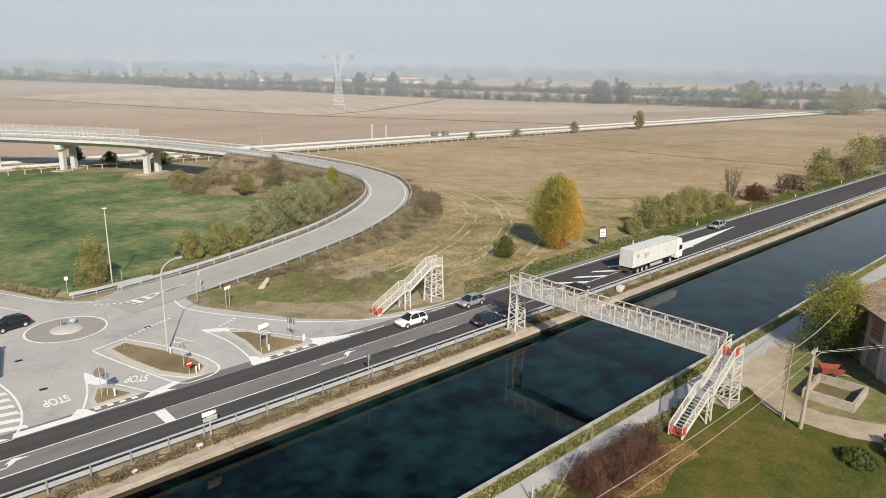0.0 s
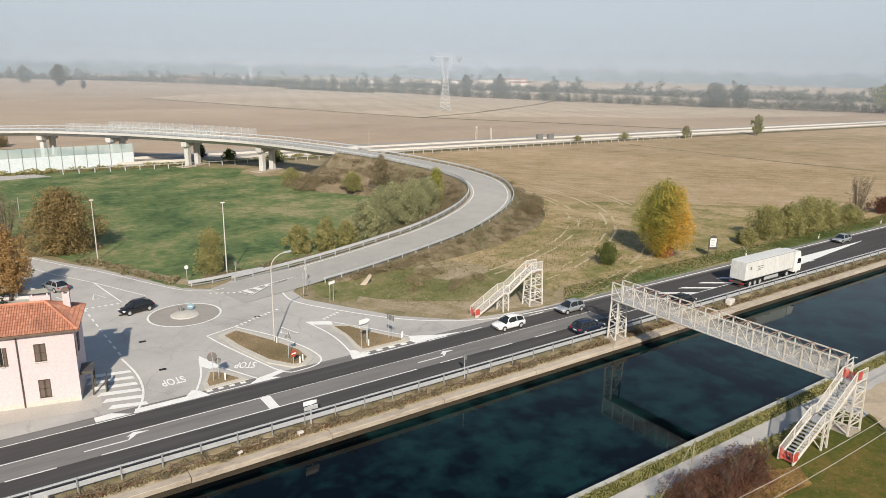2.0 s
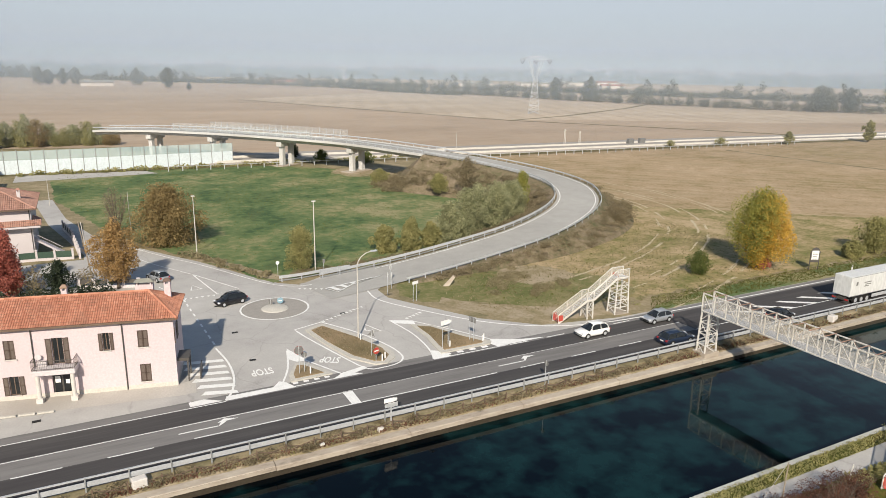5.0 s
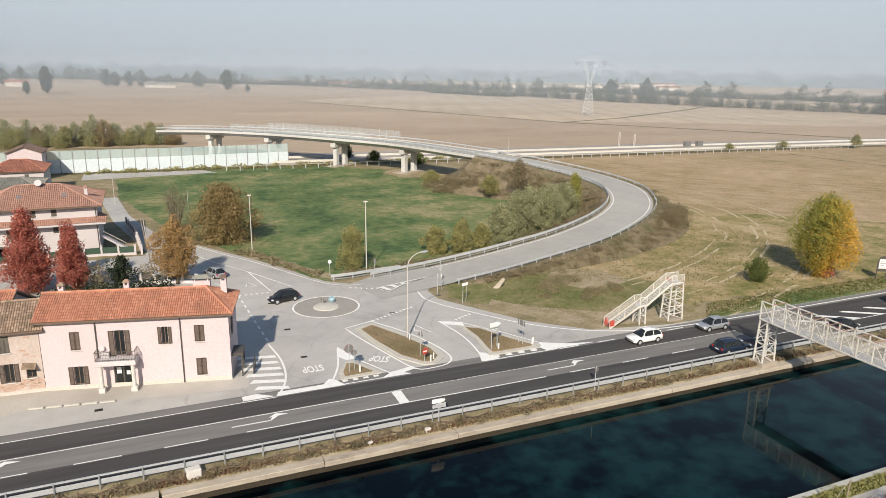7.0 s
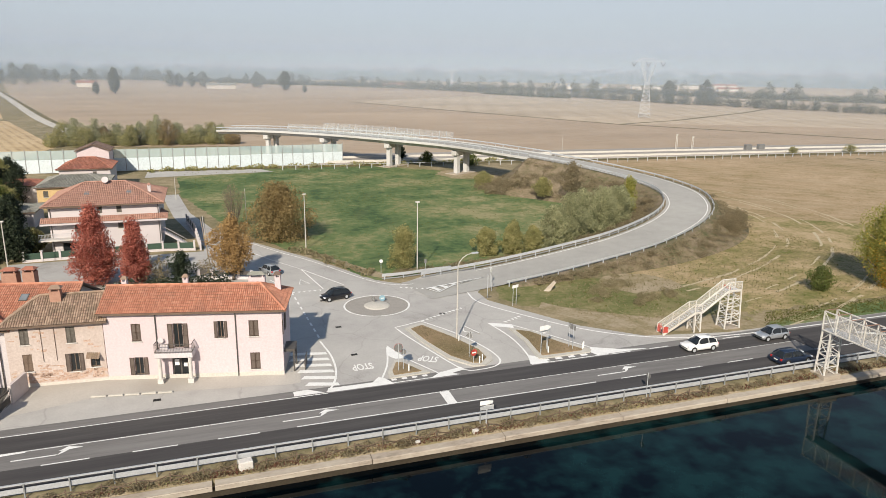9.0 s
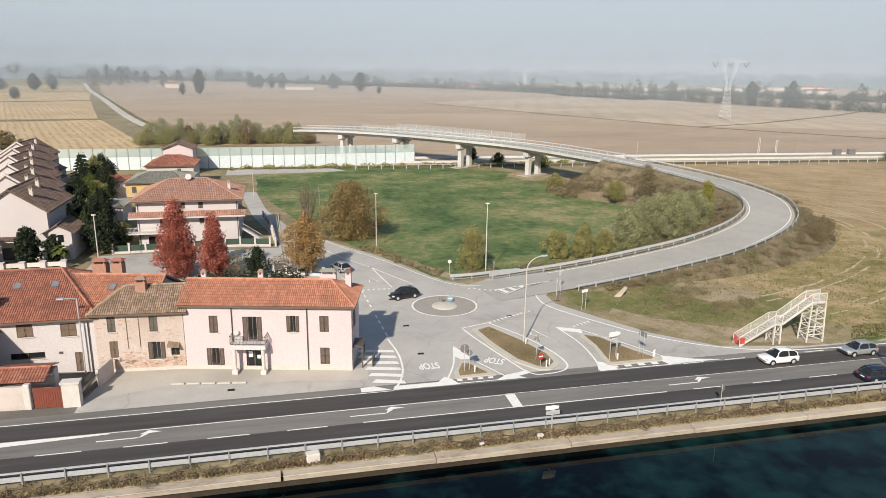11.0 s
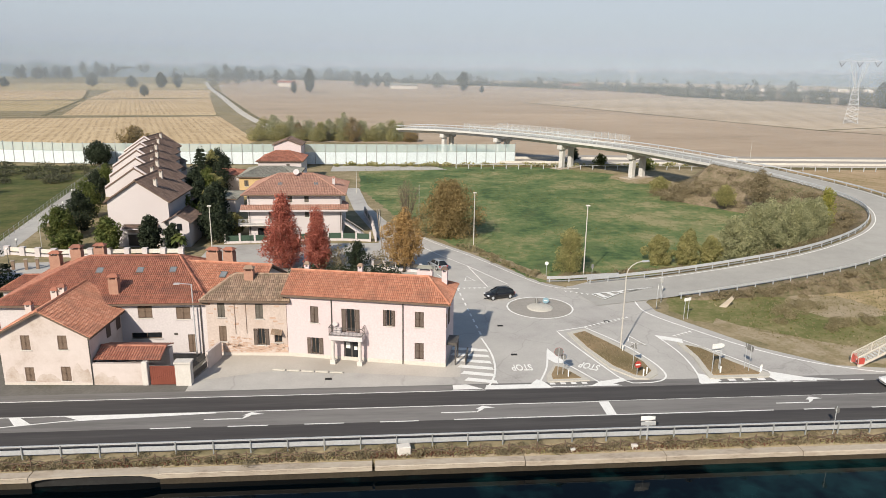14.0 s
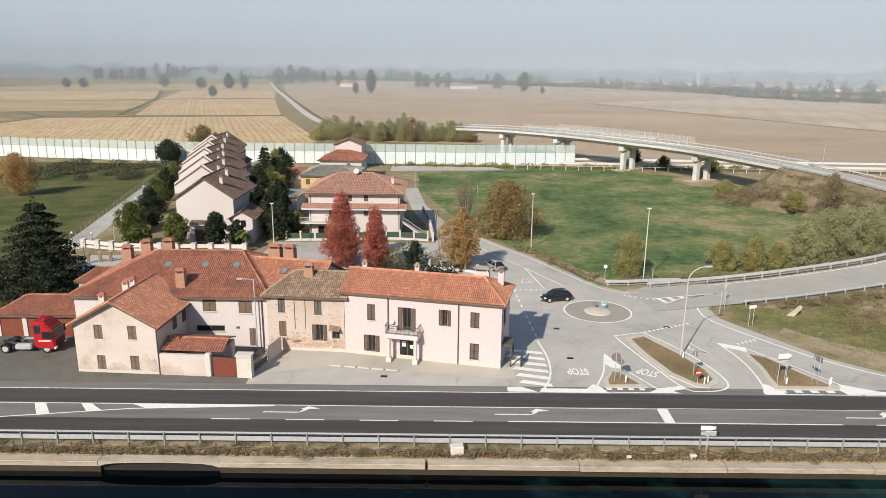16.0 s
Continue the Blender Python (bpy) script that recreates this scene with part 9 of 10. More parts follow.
# slim grey fence along the green field
ff = thing("field_fence", "thin wire fence along the green field", "fence")
for q, s in along([Vector((-65.6, 118, 0)), Vector((-78, 180, 0)), Vector((-86, 222, 0))], 3.0):
    b_ = B()
    bar(b_, (q.x, q.y, 0), (q.x, q.y, 1.5), 0.05, 5)
    part("post", b_, M["post_grey"], ff)
b_ = B()
for z in (0.4, 0.9, 1.4):
    for a, b in (((-65.6, 118), (-78, 180)), ((-78, 180), (-86, 222))):
        bar(b_, (*a, z), (*b, z), 0.02, 4)
part("wire", b_, M["post_grey"], ff)

# ---- beside the canal lane ----
up = pole(62.6, 19.3, 7.6, "thick concrete utility pole beside the dirt track", 0.19, False, (0, 3), "pole_weathered", "utility_pole")
b_ = B()
beam(b_, (-0.7, 0, 7.3), (0.7, 0, 7.3), 0.08, 0.1)
part("cross_arm", b_, M["pole_dark"], up)
for ox in (-0.6, 0, 0.6):
    b_ = B()
    bar(b_, (ox, 0, 7.35), (ox, 0, 7.6), 0.05, 6)
    part("insulator", b_, M["white_wall"], up)
pole(63.3, 21.2, 7.4, "slim dark timber pole beside the dirt track", 0.09, False, (0, 1), "timber", "utility_pole")
pole(63.0, 20.9, 0.95, "short white marker post beside the dirt track", 0.06, False, (0, 0), "white_steel", "marker_post")
pole(43.4, 28.6, 3.8, "thin grey stay post beside the lane", 0.06, False, (0, 2), "timber", "utility_pole")
pole(36.1, 28.5, 1.6, "short grey post beside the lane", 0.07, False, (0, 0), "pole", "utility_pole")
pole(51.1, 28.4, 1.7, "short white post beside the lane", 0.07, False, (4, 3), "white_steel", "utility_pole")


def cable(a, b, sag, r=0.017, label="pale overhead cable beside the canal lane"):
    a, b = Vector(a), Vector(b)
    b_ = B()
    pts_ = [a.lerp(b, k / 14) - Vector((0, 0, sag * 4 * (k / 14) * (1 - k / 14))) for k in range(15)]
    for p, q in zip(pts_, pts_[1:]):
        bar(b_, p, q, r, 5)
    tagged(part("cable", b_, M["pole"]), label, "cable", "overhead cables")


top = Vector((63.0, 19.3, 7.4))
for o, zz in ((-0.5, 0.0), (0.5, -0.3)):
    cable(top + Vector((0, o, zz)), (24.0, 21.0 + o * 1.6, 6.0 + zz), 0.8)
    cable(top + Vector((0, o, zz)), (100, 4.0 + o, 7.4), 0.9)
cable((63.3, 21.2, 6.8), (84, 23, 6.0), 0.4, 0.025)
cable((43.4, 28.6, 3.7), (36.0, 27.0, 0.1), 0.0, 0.015, "thin stay wire of the post")
# open water basin
t = thing("concrete_basin", "open rectangular concrete basin with a dark floor", "basin", pose(71.8, 19.4, 0, 0, 0, 3))
b_ = B()
for x0, x1, y0, y1 in ((-2.6, 2.6, -2.3, -2.0), (-2.6, 2.6, 2.0, 2.3), (-2.6, -2.3, -2.0, 2.0), (2.3, 2.6, -2.0, 2.0)):
    box(b_, x0, x1, y0, y1, 0, 0.95)
part("wall", b_, M["concrete"], t)
b_ = B()
box(b_, -2.3, 2.3, -2.0, 2.0, 0.0, 0.08)
part("floor", b_, M["ditch"], t, "dark weedy floor")
# red farm trailer
t = thing("farm_trailer", "red tipping farm trailer parked by the farm", "trailer", pose(76.2, 21.3, 0, 0, 0, -55) @ Matrix.Diagonal((0.72, 0.72, 0.72, 1)))
b_ = B()
lo = [(-1.3, -0.7), (1.3, -0.7), (1.3, 0.7), (-1.3, 0.7)]
hi = [(-1.6, -0.95), (1.6, -0.95), (1.6, 0.95), (-1.6, 0.95)]
A_ = [b_.verts.new((*p, 0.8)) for p in lo]
C_ = [b_.verts.new((*p, 1.8)) for p in hi]
b_.faces.new(A_[::-1])
for k in range(4):
    b_.faces.new((A_[k], A_[(k + 1) % 4], C_[(k + 1) % 4], C_[k]))
part("hopper", b_, mat("rusty_red_paint", (0.15, 0.035, 0.025), (0.27, 0.075, 0.05), 1.5, 0.8, big=(0.16, 0.09, 0.06)), t)
for y in (-0.75, 0.75):
    b_ = B()
    bar(b_, (0, y - 0.12, 0.5), (0, y + 0.12, 0.5), 0.5, 14)
    part("wheel", b_, M["black"], t)
b_ = B()
beam(b_, (1.2, 0, 0.7), (2.8, 0, 0.5), 0.12, 0.12)
part("drawbar", b_, M["rust"], t)
# bent white rail end at the canal
t = thing("rail_end", "bent white pipe rail at the canal edge", "rail", pose(75.2, 32.3, 0))
b_ = B()
for p, q in (((0, 0, 0), (0, 0, 1.0)), ((0, 0, 1.0), (2.2, 0.2, 1.1)), ((2.2, 0.2, 1.1), (2.2, 0.2, 0)), ((0, 0, 0.5), (2.2, 0.2, 0.55)), ((2.2, 0.2, 1.1), (3.4, 0.3, 0.7))):
    bar(b_, p, q, 0.05, 6)
part("pipe", b_, M["white_steel"], t)


# white garden tent behind the garages
t = thing("garden_tent", "white pavilion tent with a peaked roof behind the garages", "tent", pose(-51.2, 96.6, 0, 0, 0, 12))
for px_, py_ in ((-1.5, -1.5), (1.5, -1.5), (1.5, 1.5), (-1.5, 1.5)):
    b_ = B()
    bar(b_, (px_, py_, 0), (px_, py_, 2.1), 0.04, 6)
    part("pole", b_, M["white_steel"], t)
b_ = B()
c4 = [b_.verts.new((x_, y_, z_)) for z_ in (1.75, 2.1) for x_, y_ in ((-1.6, -1.6), (1.6, -1.6), (1.6, 1.6), (-1.6, 1.6))]
top4 = [b_.verts.new((x_, y_, 2.8)) for x_, y_ in ((-0.5, -0.4), (0.5, -0.4), (0.5, 0.4), (-0.5, 0.4))]
for k in range(4):
    j = (k + 1) % 4
    b_.faces.new((c4[k], c4[j], c4[4 + j], c4[4 + k]))
    b_.faces.new((c4[4 + k], c4[4 + j], top4[j], top4[k]))
b_.faces.new(top4)
part("canopy", b_, M["white_wall"], t)
b_ = B()
box(b_, -1.45, 1.45, 1.42, 1.46, 0.05, 2.0)
box(b_, 1.42, 1.46, -1.45, 1.4, 0.05, 2.0)
part("side_sheet", b_, M["white_wall"], t)

# palm before the row of houses
t = thing("palm", "small fan palm with a shaggy trunk before the row of houses", "tree", pose(-33.9, 116.4, 0))
b_ = B()
for k in range(6):
    bar(b_, (0, 0, k * 0.5), (0, 0, k * 0.5 + 0.52), 0.2, 8, 0.15)
part("trunk", b_, M["bark"], t)
rr = random.Random(31)
b_ = B()
for k in range(34):
    a = k * 2.4
    el = rr.uniform(-0.5, 1.3)
    d = Vector((math.cos(a) * math.cos(el), math.sin(a) * math.cos(el), math.sin(el)))
    sd_ = Vector((-math.sin(a), math.cos(a), 0))
    p0 = Vector((0, 0, 3.0))
    prev = None
    for q in range(5):
        c_ = p0 + d * (q * 0.38) - Vector((0, 0, 0.055 * q * q))
        wd = (0.03, 0.1, 0.4, 0.36, 0.06)[q]
        row = (b_.verts.new(c_ - sd_ * wd), b_.verts.new(c_ + sd_ * wd))
        if prev:
            b_.faces.new((prev[0], prev[1], row[1], row[0]))
        prev = row
part("frond", b_, L["green"], t, "drooping green fan leaves")
# ---- vehicles ----
def paint_of(name, c, metal=0.2):
    m = bpy.data.materials.new(name)
    m.use_nodes = True
    bs_ = m.node_tree.nodes["Principled BSDF"]
    bs_.inputs["Base Color"].default_value = (*c, 1)
    bs_.inputs["Roughness"].default_value = 0.3
    bs_.inputs["Metallic"].default_value = metal
    bs_.inputs["Coat Weight"].default_value = 0.5
    return m


V = {"white": paint_of("white_car_paint", (0.75, 0.75, 0.74), 0.0), "black": paint_of("black_car_paint", (0.012, 0.012, 0.014)), "silver": paint_of("silver_car_paint", (0.45, 0.47, 0.49), 0.6),
     "dark": paint_of("dark_blue_car_paint", (0.015, 0.025, 0.05)), "red": paint_of("red_lorry_paint", (0.36, 0.012, 0.016), 0.0), "blue": paint_of("blue_car_paint", (0.03, 0.07, 0.2))}
M["headlight"] = mat("clear_headlight", (0.6, 0.62, 0.65), (0.7, 0.72, 0.75), 3.0, 0.15)
M["taillight"] = mat("red_tail_light", (0.35, 0.02, 0.02), (0.45, 0.03, 0.03), 3.0, 0.3)


def wheel(parent, x, y, r, w, side):
    b_ = B()
    bar(b_, (x, y - w / 2, r), (x, y + w / 2, r), r, 18)
    wh = part("wheel", b_, M["black"], parent, "black rubber tyre")
    b_ = B()
    ys_ = y + side * (w / 2 + 0.004)
    bar(b_, (x, ys_ - side * 0.03, r), (x, ys_, r), r * 0.64, 14)
    part("rim", b_, M["steel"], wh)


def car(x, y, z, ang, paint, label, L_=4.2, W_=1.76, H_=1.48, style="hatch"):
    t = thing("car", label, "car", pose(x, y, z, 0, 0, ang))
    h = L_ / 2
    w = W_ / 2
    belt = H_ * 0.6
    # lower body: sections (x, half width, bottom, top)
    back = 0.62 if style == "hatch" else 0.66
    secs = [(-h, w * 0.84, 0.42, belt * 0.86), (-h + 0.1, w * 0.93, 0.3, belt * 0.97), (-h + 0.5, w, 0.24, belt), (-h * 0.3, w, 0.22, belt), (h * 0.25, w, 0.22, belt * 0.98), (h * 0.5, w * 0.98, 0.22, belt * 0.92), (h - 0.35, w * 0.93, 0.24, belt * 0.82), (h - 0.08, w * 0.82, 0.3, belt * 0.68), (h, w * 0.66, 0.4, belt * 0.6)]
    b_ = B()
    rows_ = []
    for sx, hw, zb, zt in secs:
        rows_.append([b_.verts.new(p) for p in ((sx, -hw * 0.9, zb), (sx, -hw, zb + 0.15), (sx, -hw, zt - 0.12), (sx, -hw * 0.9, zt), (sx, hw * 0.9, zt), (sx, hw, zt - 0.12), (sx, hw, zb + 0.15), (sx, hw * 0.9, zb))])
    for a, b in zip(rows_, rows_[1:]):
        for k in range(8):
            b_.faces.new((a[k], a[(k + 1) % 8], b[(k + 1) % 8], b[k]))
    b_.faces.new(rows_[0])
    b_.faces.new(rows_[-1][::-1])
    bmesh.ops.recalc_face_normals(b_, faces=b_.faces)
    body = part("body", b_, V[paint], t, smooth=True)
    for sy in (-1, 1):
        for wx in (-h * 0.61, h * 0.63):
            b_ = B()
            bar(b_, (wx, sy * (w - 0.02), 0.34), (wx, sy * (w + 0.006), 0.34), 0.38, 16)
            part("wheel_arch", b_, M["black"], body)
    # cabin: rounded rows from the tailgate over the roof to the foot of the windscreen
    tail = 0.3 if style == "wagon" else 0.46
    cab = [(-h + 0.1, belt - 0.02), (-h + 0.2 + tail * 0.35, H_ * 0.84), (-h + 0.3 + tail, H_ * 0.965), (-h * 0.32, H_ * 0.995), (0.0, H_), (h * 0.14, H_ * 0.965), (h * 0.31, H_ * 0.82), (h * 0.52, belt - 0.03)]
    rows_ = []
    for sx, zt in cab:
        k_ = (zt - belt + 0.03) / (H_ - belt + 0.03)
        rows_.append([(sx, -w * 0.9, belt - 0.03), (sx, -w * (0.9 - 0.14 * k_), belt + (zt - belt) * 0.62), (sx, -w * (0.88 - 0.26 * k_), zt - 0.02), (sx, 0, zt + 0.02), (sx, w * (0.88 - 0.26 * k_), zt - 0.02), (sx, w * (0.9 - 0.14 * k_), belt + (zt - belt) * 0.62), (sx, w * 0.9, belt - 0.03)])
    g_, r_b = B(), B()
    for i_, (a, b) in enumerate(zip(rows_, rows_[1:])):
        for k in range(6):
            over = k in (2, 3) and 2 <= i_ <= 4
            q_ = r_b if over else g_
            q_.faces.new([q_.verts.new(p) for p in (a[k], a[k + 1], b[k + 1], b[k])])
    for q_ in (g_, r_b):
        bmesh.ops.remove_doubles(q_, verts=q_.verts, dist=0.002)
        bmesh.ops.recalc_face_normals(q_, faces=q_.faces)
    bmesh.ops.solidify(r_b, geom=r_b.faces[:], thickness=-0.015)
    part("window", g_, M["glass"], t, "dark tinted glass", smooth=True)
    part("roof", r_b, V[paint], t, smooth=True)
    for sy in (-1, 1):
        for i_ in (1, 3, 6):
            b_ = B()
            p_ = [Vector((q[0], sy * abs(q[1]) * 1.01, q[2])) for q in rows_[i_ + 0][:3]]
            lean_ = {1: -0.12, 3: 0.0, 6: 0.3}[i_]
            beam(b_, p_[0] + Vector((lean_, 0, 0)), p_[1], 0.05, 0.08)
            beam(b_, p_[1], p_[2], 0.05, 0.08)
            part("door_pillar", b_, V[paint], t)
        b_ = B()
        for q0, q1 in zip(rows_[1:6], rows_[2:7]):
            beam(b_, (q0[2][0], sy * abs(q0[2][1]), q0[2][2]), (q1[2][0], sy * abs(q1[2][1]), q1[2][2]), 0.07, 0.06)
        part("roof_rail", b_, V[paint], t)
        b_ = B()
        box(b_, h * 0.32, h * 0.4, sy * (w + 0.02) - 0.08, sy * (w + 0.02) + 0.08, belt, belt + 0.14)
        part("mirror", b_, V[paint], t)
        b_ = B()
        box(b_, h - 0.32, h - 0.06, sy * w * 0.7 - 0.16, sy * w * 0.7 + 0.16, belt * 0.62, belt * 0.78)
        part("headlight", b_, M["headlight"], t)
        b_ = B()
        box(b_, -h - 0.01, -h + 0.2, sy * w * 0.76 - 0.12, sy * w * 0.76 + 0.12, belt * 0.7, belt * 0.93)
        part("tail_light", b_, M["taillight"], t)
        for wx in (-h * 0.61, h * 0.63):
            wheel(t, wx, sy * (w - 0.085), 0.325, 0.21, sy)
    b_ = B()
    box(b_, -h - 0.02, -h + 0.02, -0.26, 0.26, 0.52, 0.64)
    part("plate", b_, M["paint"], t, "blank white plate")
    b_ = B()
    box(b_, -h - 0.03, -h + 0.25, -w * 0.8, w * 0.8, 0.28, 0.46)
    part("bumper", b_, V[paint], t)
    return t


Z = 0.04
car(79.0, 55.5, Z, 0, "black", "small black hatchback driving on the canal road", 3.9)
car(53.0, 61.6, Z, 180, "white", "white compact crossover driving on the main road", 4.2, 1.8, 1.58)
car(63.7, 61.8, Z, 180, "silver", "silver hatchback driving on the main road", 4.1)
car(60.6, 55.6, Z, 0, "dark", "dark blue estate car driving on the canal road", 4.5, 1.8, 1.48, "wagon")
car(135.6, 61.9, Z, 180, "silver", "silver saloon far along the main road", 4.3)
car(16.3, 91.4, Z, 196, "black", "black hatchback circling the small roundabout", 4.2)
car(8.8, 106.5, Z, 115, "silver", "silver car waiting on the side road", 4.0)
car(-59.5, 100.5, 0.03, 20, "silver", "silver car parked in the shade of the spruce", 4.2)
car(-55.5, 103.5, 0.03, 95, "white", "white car parked behind the garages", 4.2)


def lorry():
    t = thing("lorry", "white articulated lorry with a boxy trailer", "lorry", pose(92.4, 56.15, Z))
    b_ = B()
    box(b_, 0, 13.0, -1.25, 1.25, 1.15, 4.0)
    bmesh.ops.bevel(b_, geom=b_.edges, offset=0.06, segments=1, affect="EDGES")
    tr_ = part("trailer", b_, mat("worn_white_sheeting", (0.5, 0.51, 0.5), (0.6, 0.61, 0.6), 0.5, 0.6, big=(0.45, 0.45, 0.43), stretch=(1, 1, 0.3)), t, "white trailer box")
    b_ = B()
    for sy in (-1.262, 1.262):
        for z_ in (1.2, 3.9):
            box(b_, 0.02, 12.98, sy - 0.01, sy + 0.01, z_, z_ + 0.08)
    part("edge_trim", b_, M["post_grey"], tr_)
    b_ = B()
    for k, (a, z_) in enumerate(((2.9, 2.9), (3.2, 2.6), (3.0, 2.35))):
        box(b_, a, a + 1.6 - 0.3 * k, -1.275, -1.262, z_, z_ + 0.12)
    box(b_, 1.1, 1.5, -1.275, -1.262, 2.7, 3.2)
    part("lettering_bar", b_, M["sign_back"], tr_, "grey bars of small lettering")
    b_ = B()
    box(b_, 0.2, 13.6, -0.5, 0.5, 0.8, 1.15)
    part("chassis", b_, M["grey_metal"], t)
    b_ = B()
    pr = [(13.40, 0.5), (15.50, 0.5), (15.60, 1.6), (15.30, 2.6), (14.90, 3.7), (13.40, 3.8)]
    f1 = [b_.verts.new((p, -1.22, q)) for p, q in pr]
    f2 = [b_.verts.new((p, 1.22, q)) for p, q in pr]
    b_.faces.new(f1)
    b_.faces.new(f2[::-1])
    for k in range(6):
        b_.faces.new((f1[k], f2[k], f2[(k + 1) % 6], f1[(k + 1) % 6]))
    cab = part("cab", b_, V["white"], t, "white lorry cab")
    b_ = B()
    for sy in (-1.23, 1.23):
        vs_ = [b_.verts.new(p) for p in ((14.30, sy, 1.75), (15.45, sy, 1.75), (15.25, sy, 2.55), (14.30, sy, 2.55))]
        b_.faces.new(vs_)
    vs_ = [b_.verts.new(p) for p in ((15.60, -1.1, 1.66), (15.60, 1.1, 1.66), (15.32, 1.1, 2.6), (15.32, -1.1, 2.6))]
    b_.faces.new(vs_)
    part("window", b_, M["glass"], cab)
    for sy in (-1, 1):
        for wx in (1.6, 2.9, 4.2, 14.4, 11.6):
            wheel(t, wx, sy * 1.05, 0.5, 0.3, sy)
        b_ = B()
        box(b_, 5.2, 9.0, sy * 1.22 - 0.02, sy * 1.22 + 0.02, 0.5, 1.0)
        part("side_guard", b_, M["steel"], t)
    b_ = B()
    box(b_, -0.08, 0.1, -1.2, 1.2, 0.55, 0.85)
    part("rear_bumper", b_, M["grey_metal"], t)
    for sy in (-0.9, 0.9):
        b_ = B()
        box(b_, -0.12, -0.08, sy - 0.25, sy + 0.25, 0.62, 0.78)
        part("tail_light", b_, M["taillight"], t)


lorry()


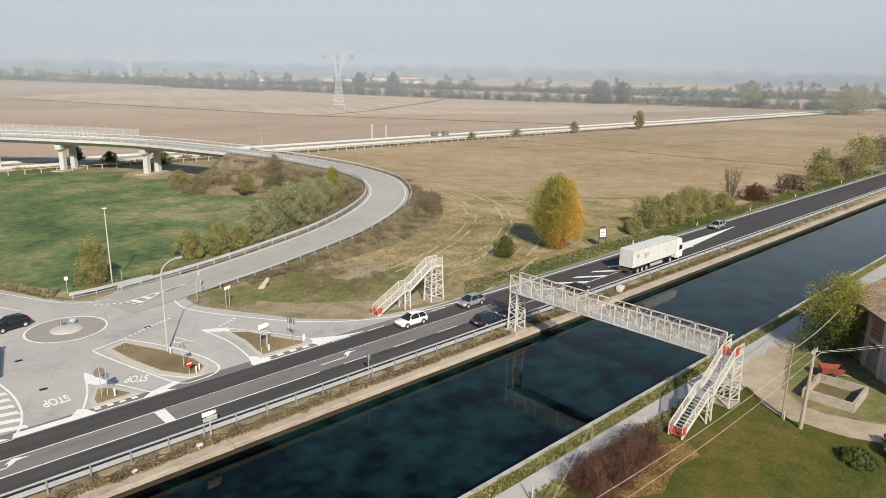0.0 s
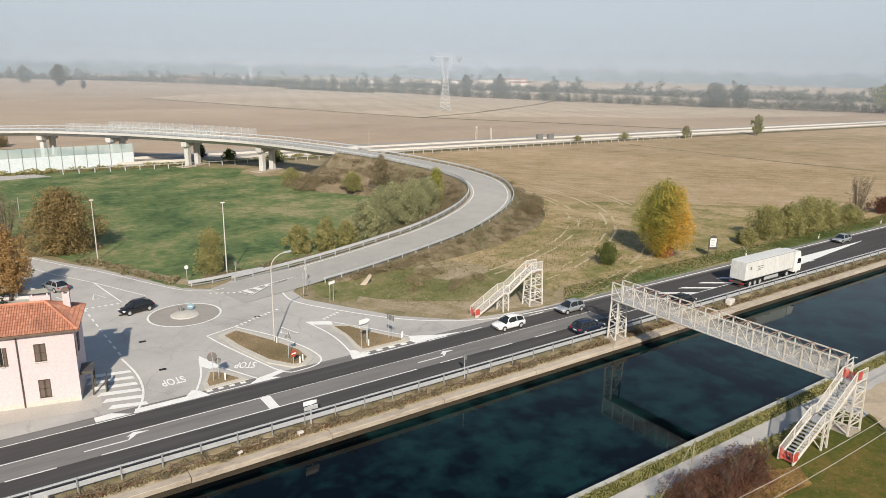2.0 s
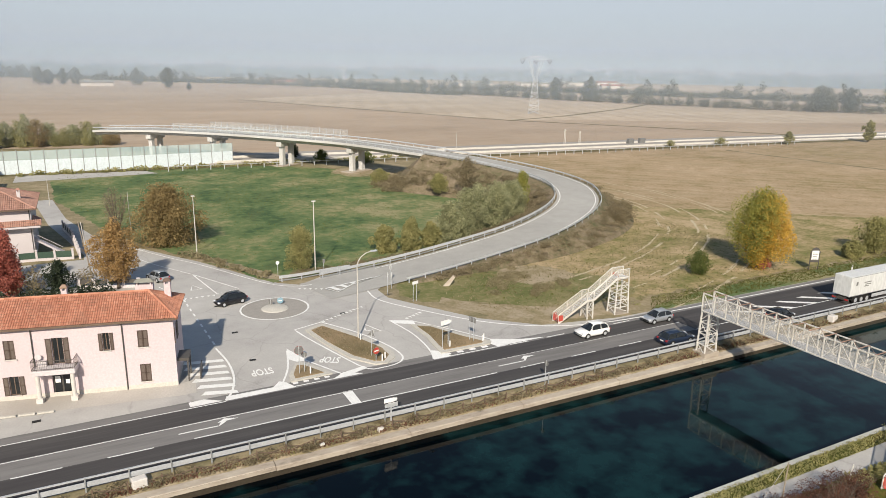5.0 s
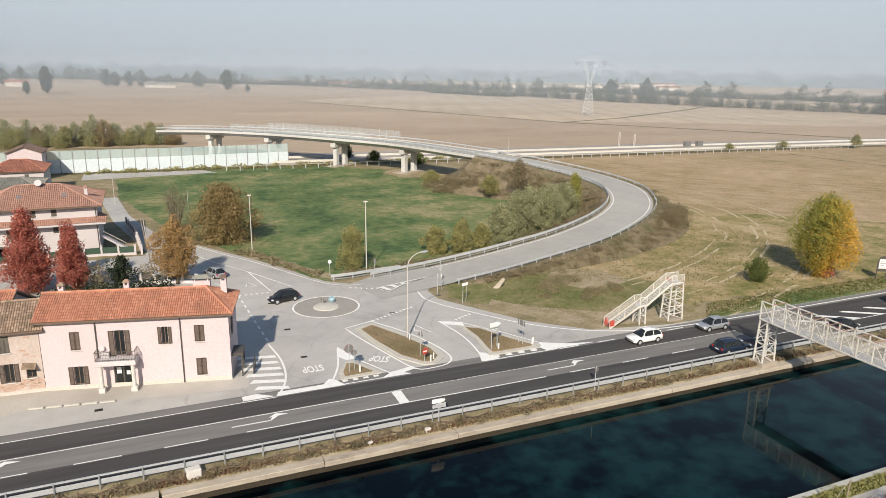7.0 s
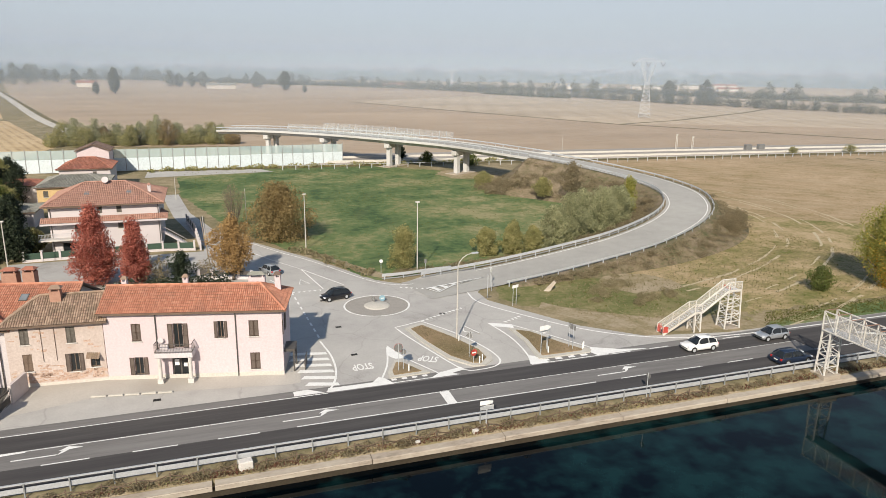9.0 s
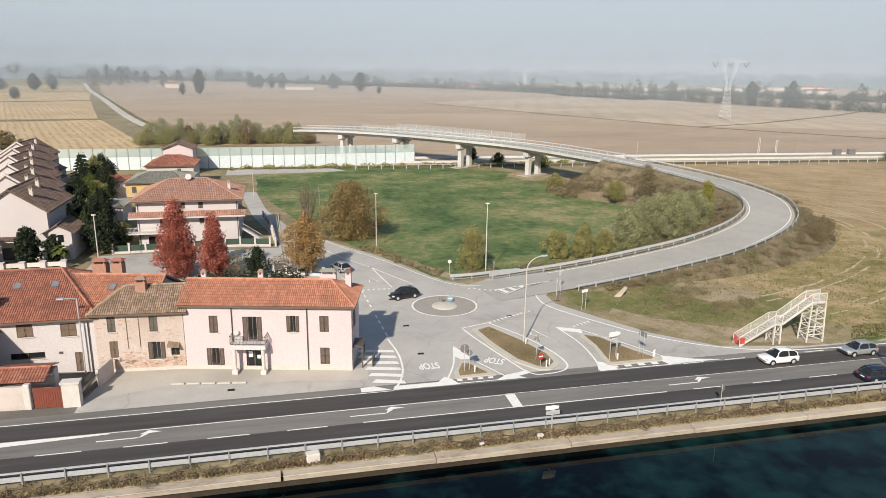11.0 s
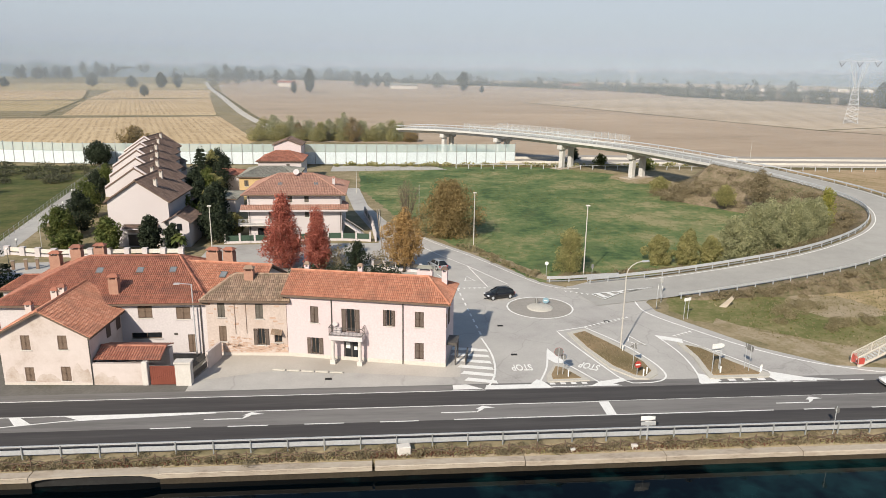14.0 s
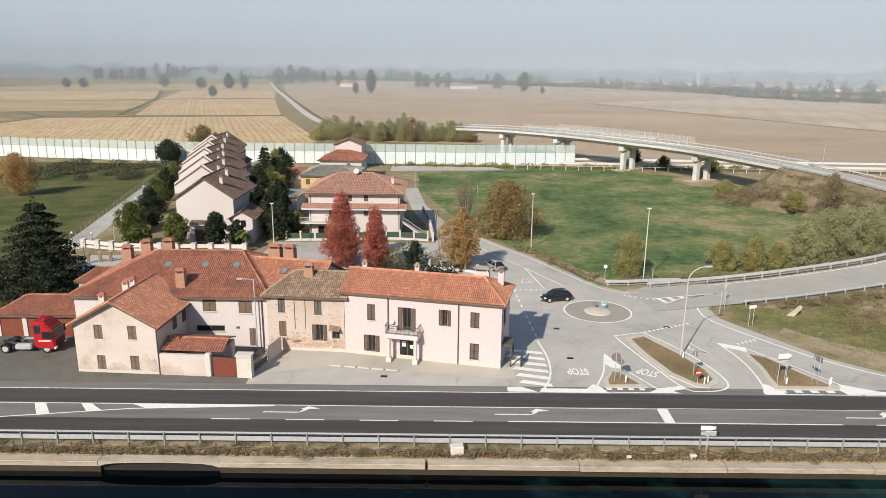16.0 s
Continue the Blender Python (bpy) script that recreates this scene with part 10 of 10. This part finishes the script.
def tractor():
    """Red lorry tractor without trailer, parked before the garages."""
    t = thing("lorry_tractor", "red lorry tractor unit without trailer parked at the garages", "lorry", pose(-48.2, 72.6, 0.03, 0, 0, 2))
    b_ = B()
    pr = [(4.05, 0.75), (4.5, 0.5), (6.1, 0.4), (6.3, 0.6), (6.33, 1.5), (6.2, 2.5), (5.95, 2.85), (5.35, 3.45), (4.9, 3.6), (4.05, 3.55)]
    f1 = [b_.verts.new((p, -1.2, q)) for p, q in pr]
    f2 = [b_.verts.new((p, 1.2, q)) for p, q in pr]
    n_ = len(pr)
    b_.faces.new(f1)
    b_.faces.new(f2[::-1])
    for k in range(n_):
        b_.faces.new((f1[k], f2[k], f2[(k + 1) % n_], f1[(k + 1) % n_]))
    bmesh.ops.recalc_face_normals(b_, faces=b_.faces)
    rim_ = [e for e in b_.edges if abs(e.verts[0].co.y - e.verts[1].co.y) < 0.01]
    bmesh.ops.bevel(b_, geom=rim_, offset=0.13, segments=3, affect="EDGES")
    cab = part("cab", b_, V["red"], t, "bright red cab")

    def pane(pts, d):
        """A thin slab of glass, d thick along the vector given."""
        g_ = B()
        g_.faces.new([g_.verts.new(p) for p in pts])
        ex = bmesh.ops.extrude_face_region(g_, geom=g_.faces[:])
        bmesh.ops.translate(g_, vec=d, verts=[q for q in ex["geom"] if isinstance(q, bmesh.types.BMVert)])
        bmesh.ops.recalc_face_normals(g_, faces=g_.faces)
        return g_

    for sy in (-1, 1):
        part("side_window", pane([(5.05, sy * 1.19, 1.75), (6.1, sy * 1.19, 1.62), (5.98, sy * 1.19, 2.5), (5.1, sy * 1.19, 2.5)], (0, sy * 0.025, 0)), M["glass"], cab)
    part("windscreen", pane([(6.325, -1.05, 1.52), (6.325, 1.05, 1.52), (6.2, 1.02, 2.48), (6.2, -1.02, 2.48)], (0.03, 0, 0.004)), M["glass"], cab, "dark windscreen")
    b_ = B()
    box(b_, 6.28, 6.36, -0.85, 0.85, 0.75, 1.4)
    part("grille", b_, M["black"], cab, "black grille")
    for z_ in (0.92, 1.1, 1.28):
        b_ = B()
        box(b_, 6.34, 6.38, -0.8, 0.8, z_ - 0.03, z_ + 0.03)
        part("grille_bar", b_, V["red"], cab)
    b_ = B()
    box(b_, 5.85, 6.3, -0.85, 0.85, 2.72, 2.78)
    bmesh.ops.bevel(b_, geom=b_.edges, offset=0.02, segments=1, affect="EDGES")
    part("sun_visor", b_, M["black"], cab)
    for sy in (-1, 1):
        b_ = B()
        box(b_, 4.25, 4.95, sy * 1.2 - 0.012, sy * 1.2 + 0.012, 2.3, 3.2)
        part("side_panel", b_, V["dark"], cab, "dark side fairing panel")
        b_ = B()
        box(b_, 4.6, 5.9, sy * 1.2 - 0.014, sy * 1.2 + 0.014, 1.38, 1.5)
        part("stripe", b_, V["white"], cab, "white stripe")
        b_ = B()
        box(b_, 6.15, 6.3, sy * 1.36 - 0.1, sy * 1.36 + 0.1, 1.75, 2.5)
        beam(b_, (6.2, sy * 1.15, 2.4), (6.2, sy * 1.36, 2.4), 0.05, 0.05)
        bmesh.ops.bevel(b_, geom=b_.edges, offset=0.015, segments=1, affect="EDGES")
        part("mirror", b_, M["black"], cab)
        b_ = B()
        box(b_, 6.15, 6.36, sy * 0.98 - 0.18, sy * 0.98 + 0.18, 0.5, 0.72)
        part("headlight", b_, M["headlight"], cab)
        b_ = B()
        box(b_, 4.6, 5.0, sy * 1.1 - 0.12, sy * 1.1 + 0.12, 0.35, 0.6)
        part("step", b_, M["black"], cab)
    b_ = B()
    box(b_, 4.9, 5.3, -0.7, 0.7, 3.5, 3.78)
    bmesh.ops.bevel(b_, geom=b_.edges, offset=0.08, segments=2, affect="EDGES")
    part("roof_spoiler", b_, V["red"], cab)
    for sy in (-0.45, 0.45):
        b_ = B()
        beam(b_, (-0.2, sy, 0.88), (4.1, sy, 0.88), 0.1, 0.26)
        part("chassis_rail", b_, M["grey_metal"], t)
    for x_ in (0.1, 1.2, 2.3, 3.4):
        b_ = B()
        beam(b_, (x_, -0.42, 0.88), (x_, 0.42, 0.88), 0.12, 0.16)
        part("cross_member", b_, M["grey_metal"], t)
    b_ = B()
    box(b_, 0.5, 1.6, -0.5, 0.5, 1.01, 1.13)
    bmesh.ops.bevel(b_, geom=b_.edges, offset=0.05, segments=1, affect="EDGES")
    part("coupling", b_, M["black"], t)
    for sy in (-1, 1):
        b_ = B()
        box(b_, 1.9, 3.7, sy * 0.85 - 0.3, sy * 0.85 + 0.3, 0.4, 0.98)
        bmesh.ops.bevel(b_, geom=b_.edges, offset=0.1, segments=2, affect="EDGES")
        part("tank", b_, M["steel"], t, "pale metal fuel tank")
        for wx, off, wd in ((0.9, 0.98, 0.52), (5.35, 1.02, 0.32)):
            wheel(t, wx, sy * off, 0.5, wd, sy)
        b_ = B()
        for a in range(7):
            c0, c1 = radians(20 + a * 20), radians(40 + a * 20)
            beam(b_, (0.9 + 0.6 * math.cos(c0), sy * 0.98, 0.5 + 0.6 * math.sin(c0)), (0.9 + 0.6 * math.cos(c1), sy * 0.98, 0.5 + 0.6 * math.sin(c1)), 0.5, 0.03)
        part("mudguard", b_, M["black"], t)
        b_ = B()
        box(b_, -0.25, -0.2, sy * 0.8 - 0.2, sy * 0.8 + 0.2, 0.75, 0.92)
        part("tail_light", b_, M["taillight"], t)


tractor()
